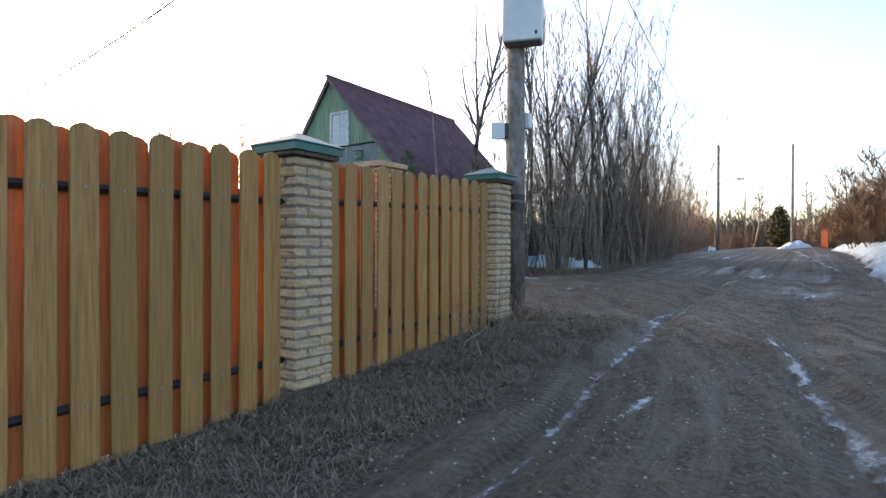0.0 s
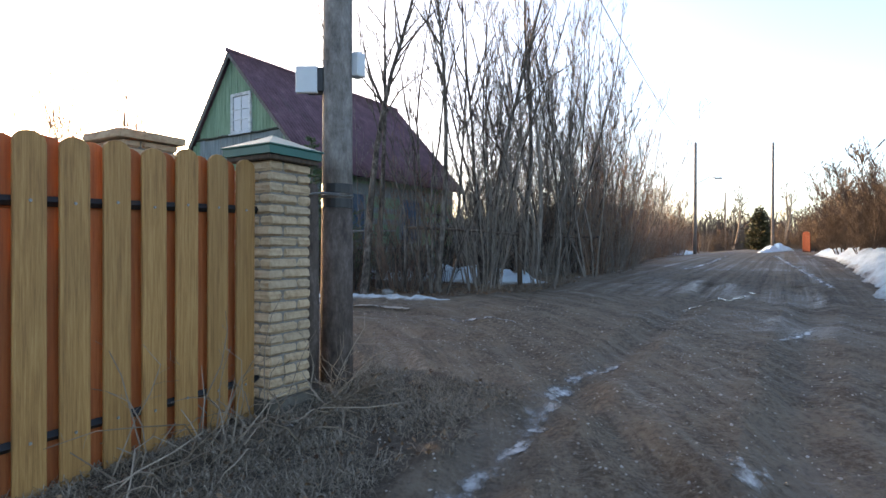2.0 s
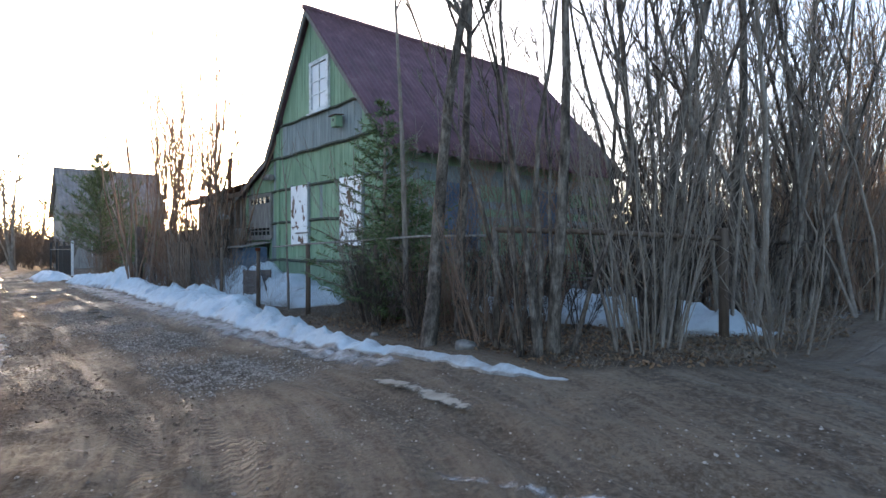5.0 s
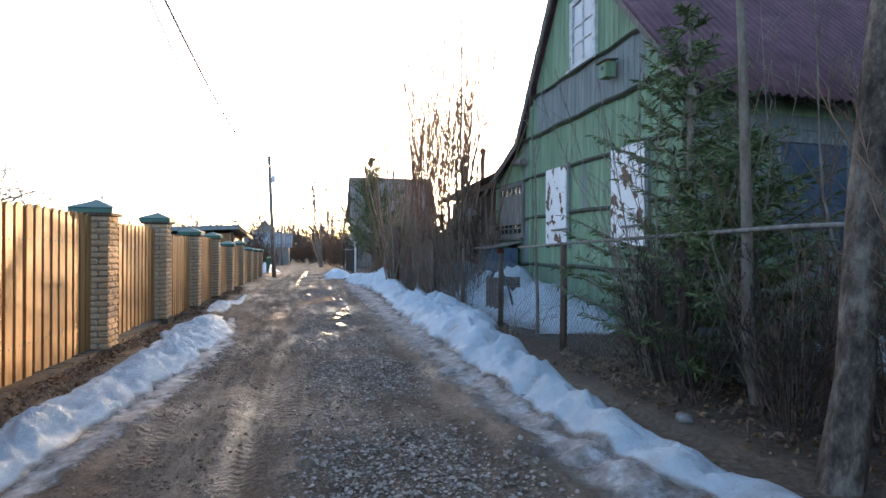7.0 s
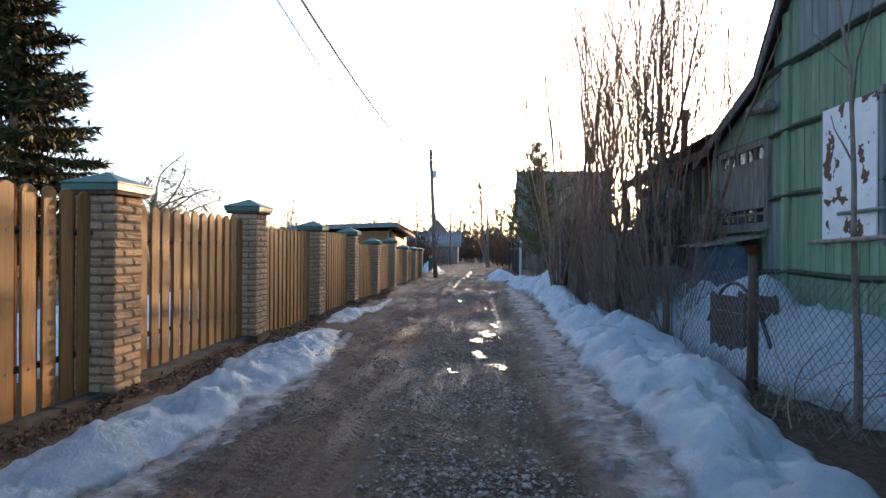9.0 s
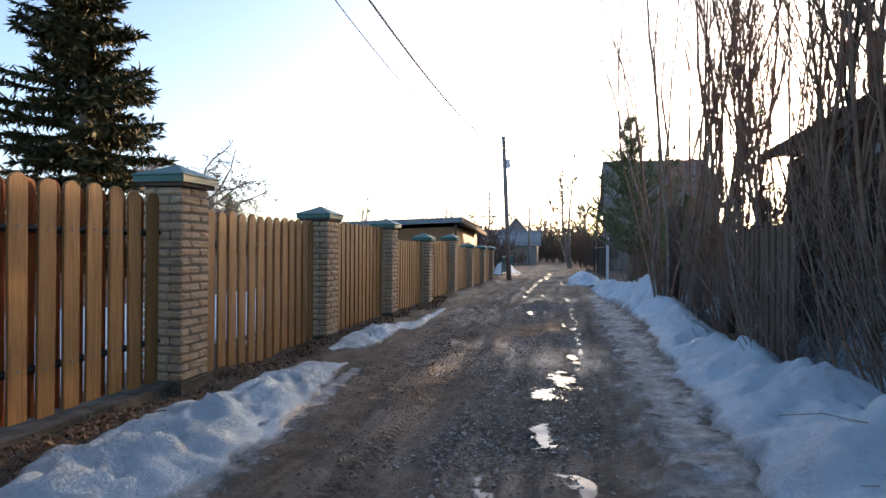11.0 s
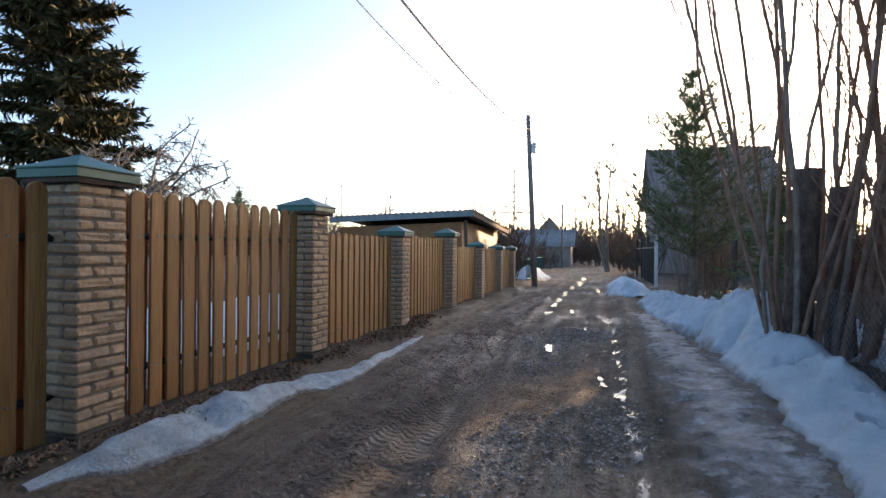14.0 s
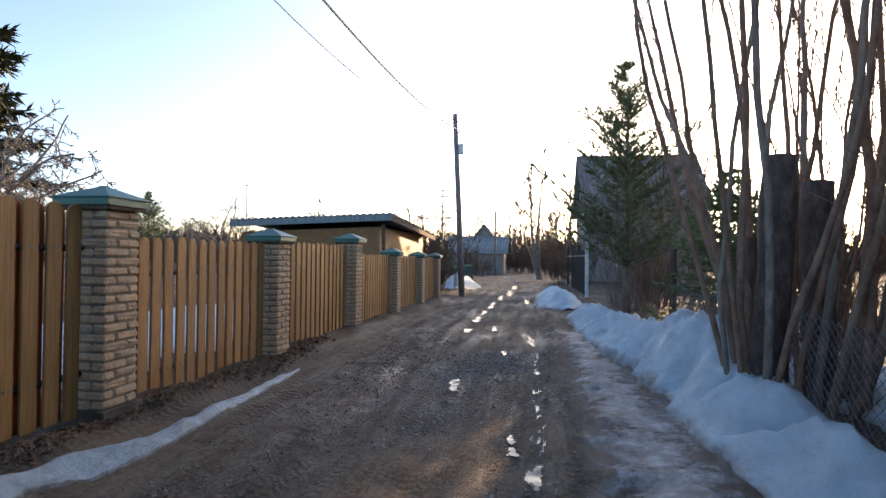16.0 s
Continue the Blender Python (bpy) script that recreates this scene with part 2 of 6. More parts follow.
def make_roof_material():
    n = Nodes("maroon_slate_sheet", 0.75, spec=0.35)
    n.world_coords()
    f = n.noise(2.5, 6, 0.7)
    col = n.ramp(f, [(0.3, (0.07, 0.036, 0.045)), (0.55, (0.13, 0.066, 0.08)), (0.75, (0.2, 0.125, 0.13))])
    col = n.mix(n.grey(n.noise(0.9, 5, 0.7, (1, 2, 0.6)), 0.56, 0.7, 0, 0.5), col, (0.07, 0.06, 0.055))
    n.colour(col)
    n.bump(f, 0.2, 0.01)
    return n.m


def make_wall_material(name, dark, mid, light):
    n = Nodes(name, 0.75, spec=0.3)
    r = n.random()
    streak = n.noise(3.0, 6, 0.7, (5, 5, 0.35), r)
    col = n.ramp(streak, [(0.3, dark), (0.52, mid), (0.75, light)])
    col = n.mix(n.grey(r, 0, 1, 0, 0.3), col, dark)
    col = n.mix(n.grey(n.noise(2.5, 6, 0.75, (2, 2, 0.7), r), 0.58, 0.7, 0, 0.6), col, (0.2, 0.21, 0.2))
    n.colour(col)
    n.bump(streak, 0.35, 0.004)
    return n.m


def make_bark_material(name, stops, scale=9):
    n = Nodes(name, 0.9, spec=0.2)
    f = n.noise(scale, 6, 0.75, (1, 1, 0.45))
    col = n.ramp(f, stops)
    n.colour(col)
    n.bump(f, 0.8, 0.02)
    return n.m


def make_needle_material(name, dark, light):
    n = Nodes(name, 0.7, spec=0.25)
    col = n.mix(n.island(), dark, light)
    n.colour(col)
    return n.m


def make_patch_material(name, stops, rough, lo, hi, stretch, bump=0.02, ior=1.33, size=3.2):
    """A thin film on the ground (water or ice) whose ragged outline comes from noise against its rim."""
    n = Nodes(name, rough, spec=0.5)
    n.world_coords()
    n.colour(n.ramp(n.noise(7, 6, 0.7), stops))
    n.b.inputs["IOR"].default_value = ior
    n.bump(n.noise(9, 3), bump, 0.01)
    f = n.mix(0.3, n.noise(size, 7, 0.68, stretch), n.attr("rim"))
    mask = n.grey(f, lo, hi, 1.0, 0.0)
    clear = n.t.nodes.new("ShaderNodeBsdfTransparent")
    mixer = n.t.nodes.new("ShaderNodeMixShader")
    n.link(mask, mixer.inputs[0])
    n.link(clear.outputs[0], mixer.inputs[1])
    n.link(n.b.outputs[0], mixer.inputs[2])
    n.link(mixer.outputs[0], n.t.nodes["Material Output"].inputs[0])
    return n.m


M_GROUND = make_ground_material()
M_SNOW = make_snow_material()
M_BOARD = make_board_material("oiled_pine_board", (0.215, 0.1, 0.032), (0.345, 0.174, 0.055), (0.45, 0.25, 0.087))
# Back boards redder and brighter: bounced sun glow put into their colour.
M_BOARD_BACK = make_board_material("glow_red_oiled_pine_board", (0.28, 0.072, 0.022), (0.42, 0.118, 0.036), (0.5, 0.16, 0.048))
M_RAIL = material("black_steel_rail", (0.018, 0.018, 0.02), 0.5, 0.3)
M_BRICK = make_brick_material()
M_MORTAR = make_plain("grey_mortar", [(0.3, (0.15, 0.13, 0.11)), (0.7, (0.26, 0.235, 0.2))], 20, 0.95)
M_CAP = make_plain("green_sheet_metal", [(0.3, (0.012, 0.085, 0.068)), (0.7, (0.02, 0.115, 0.092))], 5, 0.42, 0.0, 0.08, 0.004, spec=0.4)
M_CONCRETE = make_plain("mossy_concrete", [(0.3, (0.03, 0.026, 0.018)), (0.5, (0.085, 0.072, 0.054)), (0.75, (0.17, 0.15, 0.125))], 5, 0.95, bump=0.7, dist=0.02, world=True)
M_POLE = make_bark_material("weathered_pole_wood", [(0.3, (0.09, 0.08, 0.07)), (0.5, (0.2, 0.18, 0.165)), (0.75, (0.34, 0.315, 0.29))], 14)
M_STUB = make_bark_material("tarred_stub_wood", [(0.3, (0.045, 0.033, 0.028)), (0.5, (0.095, 0.073, 0.061)), (0.75, (0.19, 0.15, 0.128))], 14)
M_BOX = make_plain("light_grey_enamel", [(0.3, (0.5, 0.52, 0.53)), (0.7, (0.6, 0.62, 0.63))], 3, 0.45, bump=0.0)
M_BLACK = material("black_tape", (0.012, 0.012, 0.013), 0.5)
M_WIRE = material("dark_wire", (0.03, 0.03, 0.03), 0.6)
M_STEEL = make_plain("dull_galvanised_wire", [(0.3, (0.16, 0.16, 0.155)), (0.7, (0.3, 0.3, 0.29))], 30, 0.5, 0.7, 0.0)
M_ROOF = make_roof_material()
M_GREEN = make_wall_material("faded_green_plank", (0.1, 0.165, 0.105), (0.195, 0.315, 0.2), (0.3, 0.41, 0.3))
M_GREYPLANK = make_wall_material("bare_grey_blue_plank", (0.11, 0.145, 0.15), (0.21, 0.25, 0.25), (0.33, 0.37, 0.37))
M_BATTEN = make_plain("dark_batten", [(0.3, (0.035, 0.05, 0.035)), (0.7, (0.09, 0.1, 0.075))], 8, 0.85, vary=0.3)
M_GREYWOOD = make_plain("silvered_wood", [(0.3, (0.11, 0.1, 0.09)), (0.5, (0.2, 0.185, 0.17)), (0.75, (0.33, 0.31, 0.28))], 5, 0.9, stretch=(4, 4, 0.6), vary=0.3)
M_DARKWOOD = make_plain("old_brown_wood", [(0.3, (0.045, 0.03, 0.022)), (0.5, (0.1, 0.07, 0.05)), (0.75, (0.17, 0.125, 0.09))], 5, 0.9, stretch=(4, 4, 0.6), vary=0.3)
M_FRAME = make_plain("flaking_white_frame_paint", [(0.3, (0.3, 0.32, 0.32)), (0.5, (0.55, 0.58, 0.58)), (0.75, (0.68, 0.7, 0.7))], 10, 0.7, vary=0.1)
M_GLASS = material("window_glass", (0.03, 0.035, 0.04), 0.04)
M_SHUTTER = make_shutter_material()
M_BLUE = make_plain("faded_blue_sheet", [(0.3, (0.04, 0.065, 0.1)), (0.5, (0.07, 0.11, 0.16)), (0.75, (0.12, 0.165, 0.21))], 4, 0.7)
M_RUST = make_plain("rusty_iron", [(0.3, (0.05, 0.025, 0.015)), (0.7, (0.15, 0.075, 0.04))], 14, 0.85)
M_BARK = make_bark_material("grey_brown_bark", [(0.3, (0.09, 0.073, 0.058)), (0.5, (0.2, 0.168, 0.138)), (0.75, (0.34, 0.3, 0.255))])
# Bush bark darker than the other barks: thicket shade put into the colour.
M_BUSH = make_bark_material("shade_darkened_bush_bark", [(0.3, (0.03, 0.023, 0.018)), (0.5, (0.065, 0.051, 0.042)), (0.75, (0.12, 0.097, 0.08))])
M_ALDER = make_bark_material("mottled_alder_bark", [(0.36, (0.028, 0.022, 0.018)), (0.48, (0.085, 0.069, 0.056)), (0.64, (0.22, 0.19, 0.16))], 9)
M_FARTWIG = make_bark_material("pale_brown_far_twigs", [(0.3, (0.06, 0.045, 0.034)), (0.5, (0.105, 0.08, 0.062)), (0.75, (0.16, 0.13, 0.105))])
M_WILLOW = make_bark_material("reddish_willow_bark", [(0.3, (0.1, 0.062, 0.043)), (0.5, (0.2, 0.13, 0.092)), (0.75, (0.31, 0.22, 0.16))])
M_SPRUCE = make_needle_material("spruce_needles", (0.028, 0.034, 0.014), (0.085, 0.075, 0.032))
M_PINE = make_needle_material("pine_needles", (0.05, 0.08, 0.032), (0.15, 0.18, 0.075))
M_THUJA = make_needle_material("young_spruce_needles", (0.05, 0.085, 0.035), (0.15, 0.2, 0.085))
M_GRASS = make_needle_material("dead_grass", (0.08, 0.06, 0.043), (0.34, 0.28, 0.21))
M_LEAVES = make_needle_material("fallen_leaves", (0.07, 0.035, 0.018), (0.26, 0.16, 0.09))
M_STONE = make_needle_material("crushed_stone", (0.12, 0.1, 0.082), (0.42, 0.38, 0.335))
M_PUDDLE = make_patch_material("puddle_water", [(0.3, (0.09, 0.072, 0.055)), (0.7, (0.22, 0.19, 0.155))], 0.12, 0.41, 0.43, (1, 1, 1))
M_WETCHAIN = make_patch_material("puddle_chain_water", [(0.3, (0.09, 0.072, 0.055)), (0.7, (0.24, 0.21, 0.175))], 0.24, 0.33, 0.37, (0.7, 1.4, 1), size=4.2)
M_ICE = make_patch_material("thin_grey_ice", [(0.3, (0.14, 0.122, 0.105)), (0.5, (0.3, 0.29, 0.28)), (0.68, (0.52, 0.52, 0.52))], 0.38, 0.29, 0.43, (1.6, 1.0, 1), 0.5, 1.31, 4.5)
M_TIMBER = make_plain("orange_timber", [(0.3, (0.17, 0.085, 0.034)), (0.7, (0.3, 0.16, 0.065))], 4, 0.7, stretch=(1, 1, 6))
M_SHEET = make_plain("grey_roof_sheet", [(0.3, (0.14, 0.15, 0.15)), (0.7, (0.26, 0.27, 0.27))], 3, 0.6)
M_FARWALL = make_plain("grey_barn_boards", [(0.3, (0.17, 0.155, 0.14)), (0.7, (0.32, 0.3, 0.275))], 2, 0.9, stretch=(3, 3, 0.4))
M_FARROOF = make_plain("brown_barn_roof", [(0.3, (0.16, 0.135, 0.125)), (0.7, (0.27, 0.235, 0.215))], 2, 0.85)
M_SLUSH = make_patch_material("tan_slush", [(0.3, (0.2, 0.17, 0.135)), (0.7, (0.42, 0.385, 0.325))], 0.35, 0.38, 0.46, (1, 1, 1), 0.2, 1.31)
M_MARGIN = make_patch_material("trodden_dirty_ice", [(0.3, (0.13, 0.112, 0.095)), (0.52, (0.28, 0.27, 0.255)), (0.72, (0.5, 0.53, 0.54))], 0.65, 0.39, 0.6, (1, 1, 1), 0.6, 1.31, 5.0)
M_CLOD = make_needle_material("mud_clods", (0.12, 0.088, 0.06), (0.27, 0.205, 0.15))
M_BOULDER = make_plain("mossy_granite", [(0.3, (0.06, 0.065, 0.045)), (0.5, (0.16, 0.155, 0.14)), (0.75, (0.3, 0.29, 0.27))], 7, 0.9, bump=0.6, dist=0.02)
# Attic panes: one pale colour over the whole glass.
M_PALEPANE = material("pale_window_glass", (0.5, 0.53, 0.55), 0.08)
M_DRYSTEM = make_needle_material("dry_weed_stem", (0.12, 0.085, 0.06), (0.3, 0.235, 0.175))
M_REDFENCE = make_plain("red_brown_fence_paint", [(0.3, (0.045, 0.013, 0.008)), (0.7, (0.085, 0.026, 0.014))], 3, 0.95, spec=0.05)


# ---- ground ----
def axis(lo, hi, step, far):
    mid = list(np.arange(lo, hi + step / 2, step))
    out, d = [], step
    x = hi
    up, down = [], []
    while x < far:
        d *= 1.25
        x += d
        up.append(x)
    x, d = lo, step
    while x > -far:
        d *= 1.25
        x -= d
        down.append(x)
    return down[::-1] + mid + up


def street_centre(y):
    return -1.35 - 0.035 * max(0, y - 10)


def rut(x, y):
    """Depth of wheel ruts: two along the lane, two along the street."""
    d = 0.0

    def track(off, deep, half=0.17):
        a = abs(off)
        return deep * math.exp(-(a / half) ** 2) - 0.5 * deep * math.exp(-((a - half * 1.9) / (half * 0.5)) ** 2)
    if x < -3.0:
        for c in (8.75, 10.15):
            cc = c + 0.12 * math.sin(x * 0.35)
            d += track(y - cc, 0.045)
    if x > -3.2 and y < 16:
        for c in (-1.45, 0.08):
            cc = c + 0.10 * math.sin(y * 0.6)
            d += track(x - cc, 0.055)
    if -8 < x < 0.5 and 5 < y < 13:
        rr = math.hypot(x + 7.5, y - 3.0)
        for c in (6.2, 7.6):
            d += track(rr - c, 0.035, 0.15)
        r2 = math.hypot(x + 8.5, y - 1.0)
        for c in (7.9, 9.5):
            d += track(r2 - c, 0.03, 0.13)
    return d


def verge_amount(x, y):
    """1 on grass and leaf litter, 0 on the driven ground."""
    e = 0.35 * nz(x, y, 3.0, 0.9) + 0.15 * nz(x, y, 7.0, 3.0)
    if x > -3.4 and y < 7.4:
        a = smooth01((-1.75 + e - x) / 0.45)
        return max(a, smooth01((x - 2.6 + e) / 0.5))
    if x > -5.0 and y >= 7.4:
        a = smooth01((x - 1.3 + 0.03 * (y - 12) + e) / 0.5)
        b = smooth01((street_centre(y) - 2.2 + e - x) / 0.5) * smooth01((y - 11.4 - 0.62 * (x + 5.0) + e) / 0.4)
        return max(a, b)
    a = smooth01((y - 11.35 + e * 0.5) / 0.35)
    b = smooth01((7.25 + e * 0.6 - y) / 0.4)
    return max(a, b)


def surface_z(x, y):
    z = ground_z(x, y) - rut(x, y)
    if x < -5.2 and y < 7.5:
        z += 0.13 * smooth01((7.5 - y) / 0.6) * smooth01((-5.2 - x) / 2) * (1 + 0.5 * nz(x, y, 9.0, 1.2))
    clod = abs(nz(x, y, 6.0, 2.3))
    edge = math.exp(-((abs(y - 9.4) - 1.25) / 0.5) ** 2) if x < -4 else 0.45
    return z + 0.024 * nz(x, y, 0.0, 0.9) + 0.016 * nz(x, y, 2.0, 3.1) + (0.013 + 0.028 * edge) * nz(x, y, 5.0, 5.5) + 0.01 * nz(x, y, 8.0, 11.0) - 0.035 * clod * edge


def build_ground():
    xs, ys = axis(-42, 4, 0.085, 2500), axis(-1.5, 17, 0.085, 2500)
    vs, verge, gravel, lane, way = [], [], [], [], []
    for y in ys:
        for x in xs:
            near = -44 < x < 8 and -4 < y < 24
            vs.append((x, y, surface_z(x, y) if near else ground_z(x, y)))
            verge.append(verge_amount(x, y) if near else 1.0 if not (abs(x - street_centre(y)) < 2.6 or (x < 0 and 7.6 < y < 10.8)) else 0.0)
            g = 0.95 * smooth01(0.5 + 1.6 * nz(x, y, 11.0, 0.55)) * smooth01(1.15 - abs(y - 9.7) / 0.9) if x < -4 else 0.25 * smooth01(0.5 + nz(x, y, 12.0, 0.5))
            gravel.append(g)
            if x < -7.5:
                way.append(10.996 - 7.5 - x)
            else:
                way.append(7.0 * math.atan2(max(y - 3.0, 0), x + 7.5) if y > 3.0 else y - 3.0)
            lane.append(math.hypot(max(x + 7.5, 0), max(y - 3.0, 0)) if y < 13 or x < -7.5 else x + 14)
    w = len(xs)
    g = Geo()
    g.v = vs
    g.f = [(j * w + i, j * w + i + 1, (j + 1) * w + i + 1, (j + 1) * w + i) for j in range(len(ys) - 1) for i in range(w - 1)]
    ob = solo("ground", g, M_GROUND, "wet brown mud and gravel road with dead grass verges", "ground", "structure", True)
    for name, vals in (("verge", verge), ("gravel", gravel), ("across", lane), ("along", way)):
        ob.data.attributes.new(name, "FLOAT", "POINT").data.foreach_set("value", vals)


build_ground()


def snow_bank(name, rows, label, lump=0.35, seed=0.0, step=0.09, across=18):
    """A long heap of snow: rows of (x, y, half width, height) along its middle line."""
    pts = [Vector((r[0], r[1])) for r in rows]
    acc = [0.0]
    for a, b in zip(pts, pts[1:]):
        acc.append(acc[-1] + (b - a).length)
    n = max(8, int(acc[-1] / step))
    g, edge = Geo(), []
    for i in range(n + 1):
        s = acc[-1] * i / n
        x, y, w, h = (float(np.interp(s, acc, [r[k] for r in rows])) for k in range(4))
        s2 = min(acc[-1], s + 0.05)
        s1 = max(0, s2 - 0.1)
        d = Vector([float(np.interp(s2, acc, [r[k] for r in rows])) - float(np.interp(s1, acc, [r[k] for r in rows])) for k in (0, 1)])
        d.normalize()
        nrm = Vector((-d.y, d.x))
        taper = smooth01(min(s, acc[-1] - s) / 0.6)
        for j in range(across + 1):
            u = -1 + 2 * j / across
            ww = w * (0.35 + 0.65 * taper) * (1 + 0.2 * nz(s, 9 if u > 0 else 0, seed, 0.9) + 0.2 * nz(s, 4 if u > 0 else 0, seed + 3, 3.3) + 0.12 * nz(s, 7 if u > 0 else 2, seed + 3, 8.0))
            px, py = x + nrm.x * u * ww, y + nrm.y * u * ww
            prof = max(0.0, 1 - abs(u) ** 1.7)
            hh = h * prof * taper * (1 + lump * nz(px, py, seed + 1, 1.3) + lump * 0.6 * nz(px, py, seed + 2, 3.4))
            hh -= h * prof * taper * 0.9 * abs(nz(px, py, seed + 8, 1.9)) - h * prof * 0.3
            hh += min(1.0, h / 0.12) * prof * taper * (0.11 * nz(px, py, seed + 4, 2.9) + 0.14 * (0.2 - abs(nz(px, py, seed + 5, 4.2))) + 0.045 * nz(px, py, seed + 7, 13.0))
            z = surface_z(px, py) - 0.03 + max(hh, 0) + 0.035 * smooth01(prof * 6)
            g.v.append((px, py, z))
            edge.append(smooth01((abs(u) - 0.72) / 0.28 + 0.35 * nz(px, py, seed + 6, 2.5)) * 0.8 + 0.5 * smooth01((0.14 - h) / 0.09))
    m = across + 1
    g.f = [(i * m + j, i * m + j + 1, (i + 1) * m + j + 1, (i + 1) * m + j) for i in range(n) for j in range(across)]
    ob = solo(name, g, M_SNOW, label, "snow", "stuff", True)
    ob.data.attributes.new("edge", "FLOAT", "POINT").data.foreach_set("value", edge)
    return ob


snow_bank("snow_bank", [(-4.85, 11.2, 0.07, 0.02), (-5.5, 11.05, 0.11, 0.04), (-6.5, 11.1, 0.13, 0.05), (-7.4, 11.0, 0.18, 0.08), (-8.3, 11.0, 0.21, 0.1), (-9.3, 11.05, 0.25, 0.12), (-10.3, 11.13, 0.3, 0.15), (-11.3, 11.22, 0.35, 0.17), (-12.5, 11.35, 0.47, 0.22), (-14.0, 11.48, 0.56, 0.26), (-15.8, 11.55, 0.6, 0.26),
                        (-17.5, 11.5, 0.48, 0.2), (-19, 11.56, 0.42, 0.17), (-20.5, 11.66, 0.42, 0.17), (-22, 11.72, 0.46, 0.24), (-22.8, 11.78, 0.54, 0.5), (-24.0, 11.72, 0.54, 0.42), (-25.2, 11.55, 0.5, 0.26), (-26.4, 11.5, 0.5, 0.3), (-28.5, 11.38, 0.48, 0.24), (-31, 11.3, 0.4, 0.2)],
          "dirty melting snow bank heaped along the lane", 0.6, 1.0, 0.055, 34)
snow_bank("snow_bank", [(-32.2, 11.1, 0.4, 0.2), (-35, 10.9, 0.7, 0.35), (-39, 10.9, 0.5, 0.25)], "low melting snow heap beside the lane", 0.4, 2.0, 0.15)
snow_bank("snow_strip", [(-6.9, 7.1, 0.12, 0.04), (-8.4, 7.3, 0.24, 0.1), (-10, 7.4, 0.28, 0.13), (-11.4, 7.45, 0.32, 0.14), (-13, 7.5, 0.42, 0.14), (-15, 7.5, 0.46, 0.12), (-16.2, 7.4, 0.34, 0.08), (-17.1, 7.35, 0.2, 0.05), (-17.6, 7.45, 0.06, 0.03)], "thin dirty snow strip along the fence plinth", 0.5, 5.0, 0.06, 26)
snow_bank("snow_strip", [(-17.9, 7.1, 0.1, 0.03), (-18.8, 7.2, 0.2, 0.07), (-19.6, 7.2, 0.21, 0.08), (-20.3, 7.2, 0.1, 0.04), (-20.7, 7.32, 0.15, 0.05), (-21.4, 7.4, 0.1, 0.04), (-22.6, 7.36, 0.06, 0.03), (-24.0, 7.32, 0.05, 0.02)], "thin dirty snow strip along the fence plinth", 0.5, 6.0, 0.06, 22)
snow_bank("snow_heap", [(-10.9, 12.75, 0.3, 0.08), (-11.8, 12.75, 0.62, 0.22), (-13, 12.75, 0.75, 0.42), (-14.4, 12.75, 0.75, 0.55), (-15.6, 12.75, 0.72, 0.6), (-16.6, 12.6, 0.7, 0.4), (-18, 12.6, 0.6, 0.2)],
          "clean deep snow heap against the green house wall", 0.25, 7.0)
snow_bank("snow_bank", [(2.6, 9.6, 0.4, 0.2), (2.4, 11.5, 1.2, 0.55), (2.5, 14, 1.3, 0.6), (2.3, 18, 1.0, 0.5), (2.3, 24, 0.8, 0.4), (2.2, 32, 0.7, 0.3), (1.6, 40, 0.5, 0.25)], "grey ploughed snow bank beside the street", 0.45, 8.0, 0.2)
snow_bank("snow_patch", [(-4.2, 13.8, 0.35, 0.1), (-5.2, 13.9, 0.75, 0.25), (-6.4, 13.9, 0.8, 0.28), (-8.2, 13.9, 0.5, 0.16), (-9.6, 14.2, 0.3, 0.1)], "snow patch under the bare thicket", 0.3, 9.0)
snow_bank("snow_patch", [(-26.5, 13.1, 0.3, 0.06), (-24, 13.0, 0.7, 0.12), (-21, 13.1, 0.8, 0.12), (-19, 13.0, 0.5, 0.08)], "thin snow cover behind the wire fence", 0.3, 15.0)
snow_bank("snow_patch", [(-5.2, 16.6, 0.3, 0.08), (-7.3, 17.6, 0.7, 0.18), (-9.3, 18.4, 0.5, 0.1)], "snow patch under the bare thicket", 0.3, 10.0)
snow_bank("snow_patch", [(-4.6, 3.6, 1.0, 0.2), (-9, 3.4, 2.4, 0.25), (-20, 3.4, 2.6, 0.28), (-30, 3.6, 2.2, 0.22), (-33, 3.6, 1.0, 0.1)], "snow cover in the garden behind the fence", 0.3, 11.0, 0.4)
snow_bank("snow_patch", [(-42.5, 6.4, 0.4, 0.15), (-45, 6.6, 0.9, 0.5), (-48, 6.8, 0.7, 0.2)], "snow heap beside a far garden fence", 0.3, 12.0, 0.3)
snow_bank("snow_patch", [(-1.5, 46, 0.3, 0.1), (-0.8, 60, 1.2, 0.5), (-1.6, 80, 0.8, 0.3)], "far snow heap at the roadside", 0.3, 13.0, 0.6)
snow_bank("snow_patch", [(-6.4, 40, 0.4, 0.1), (-6.6, 48, 0.8, 0.3), (-7, 56, 0.4, 0.1)], "far snow heap at the roadside", 0.3, 14.0, 0.6)


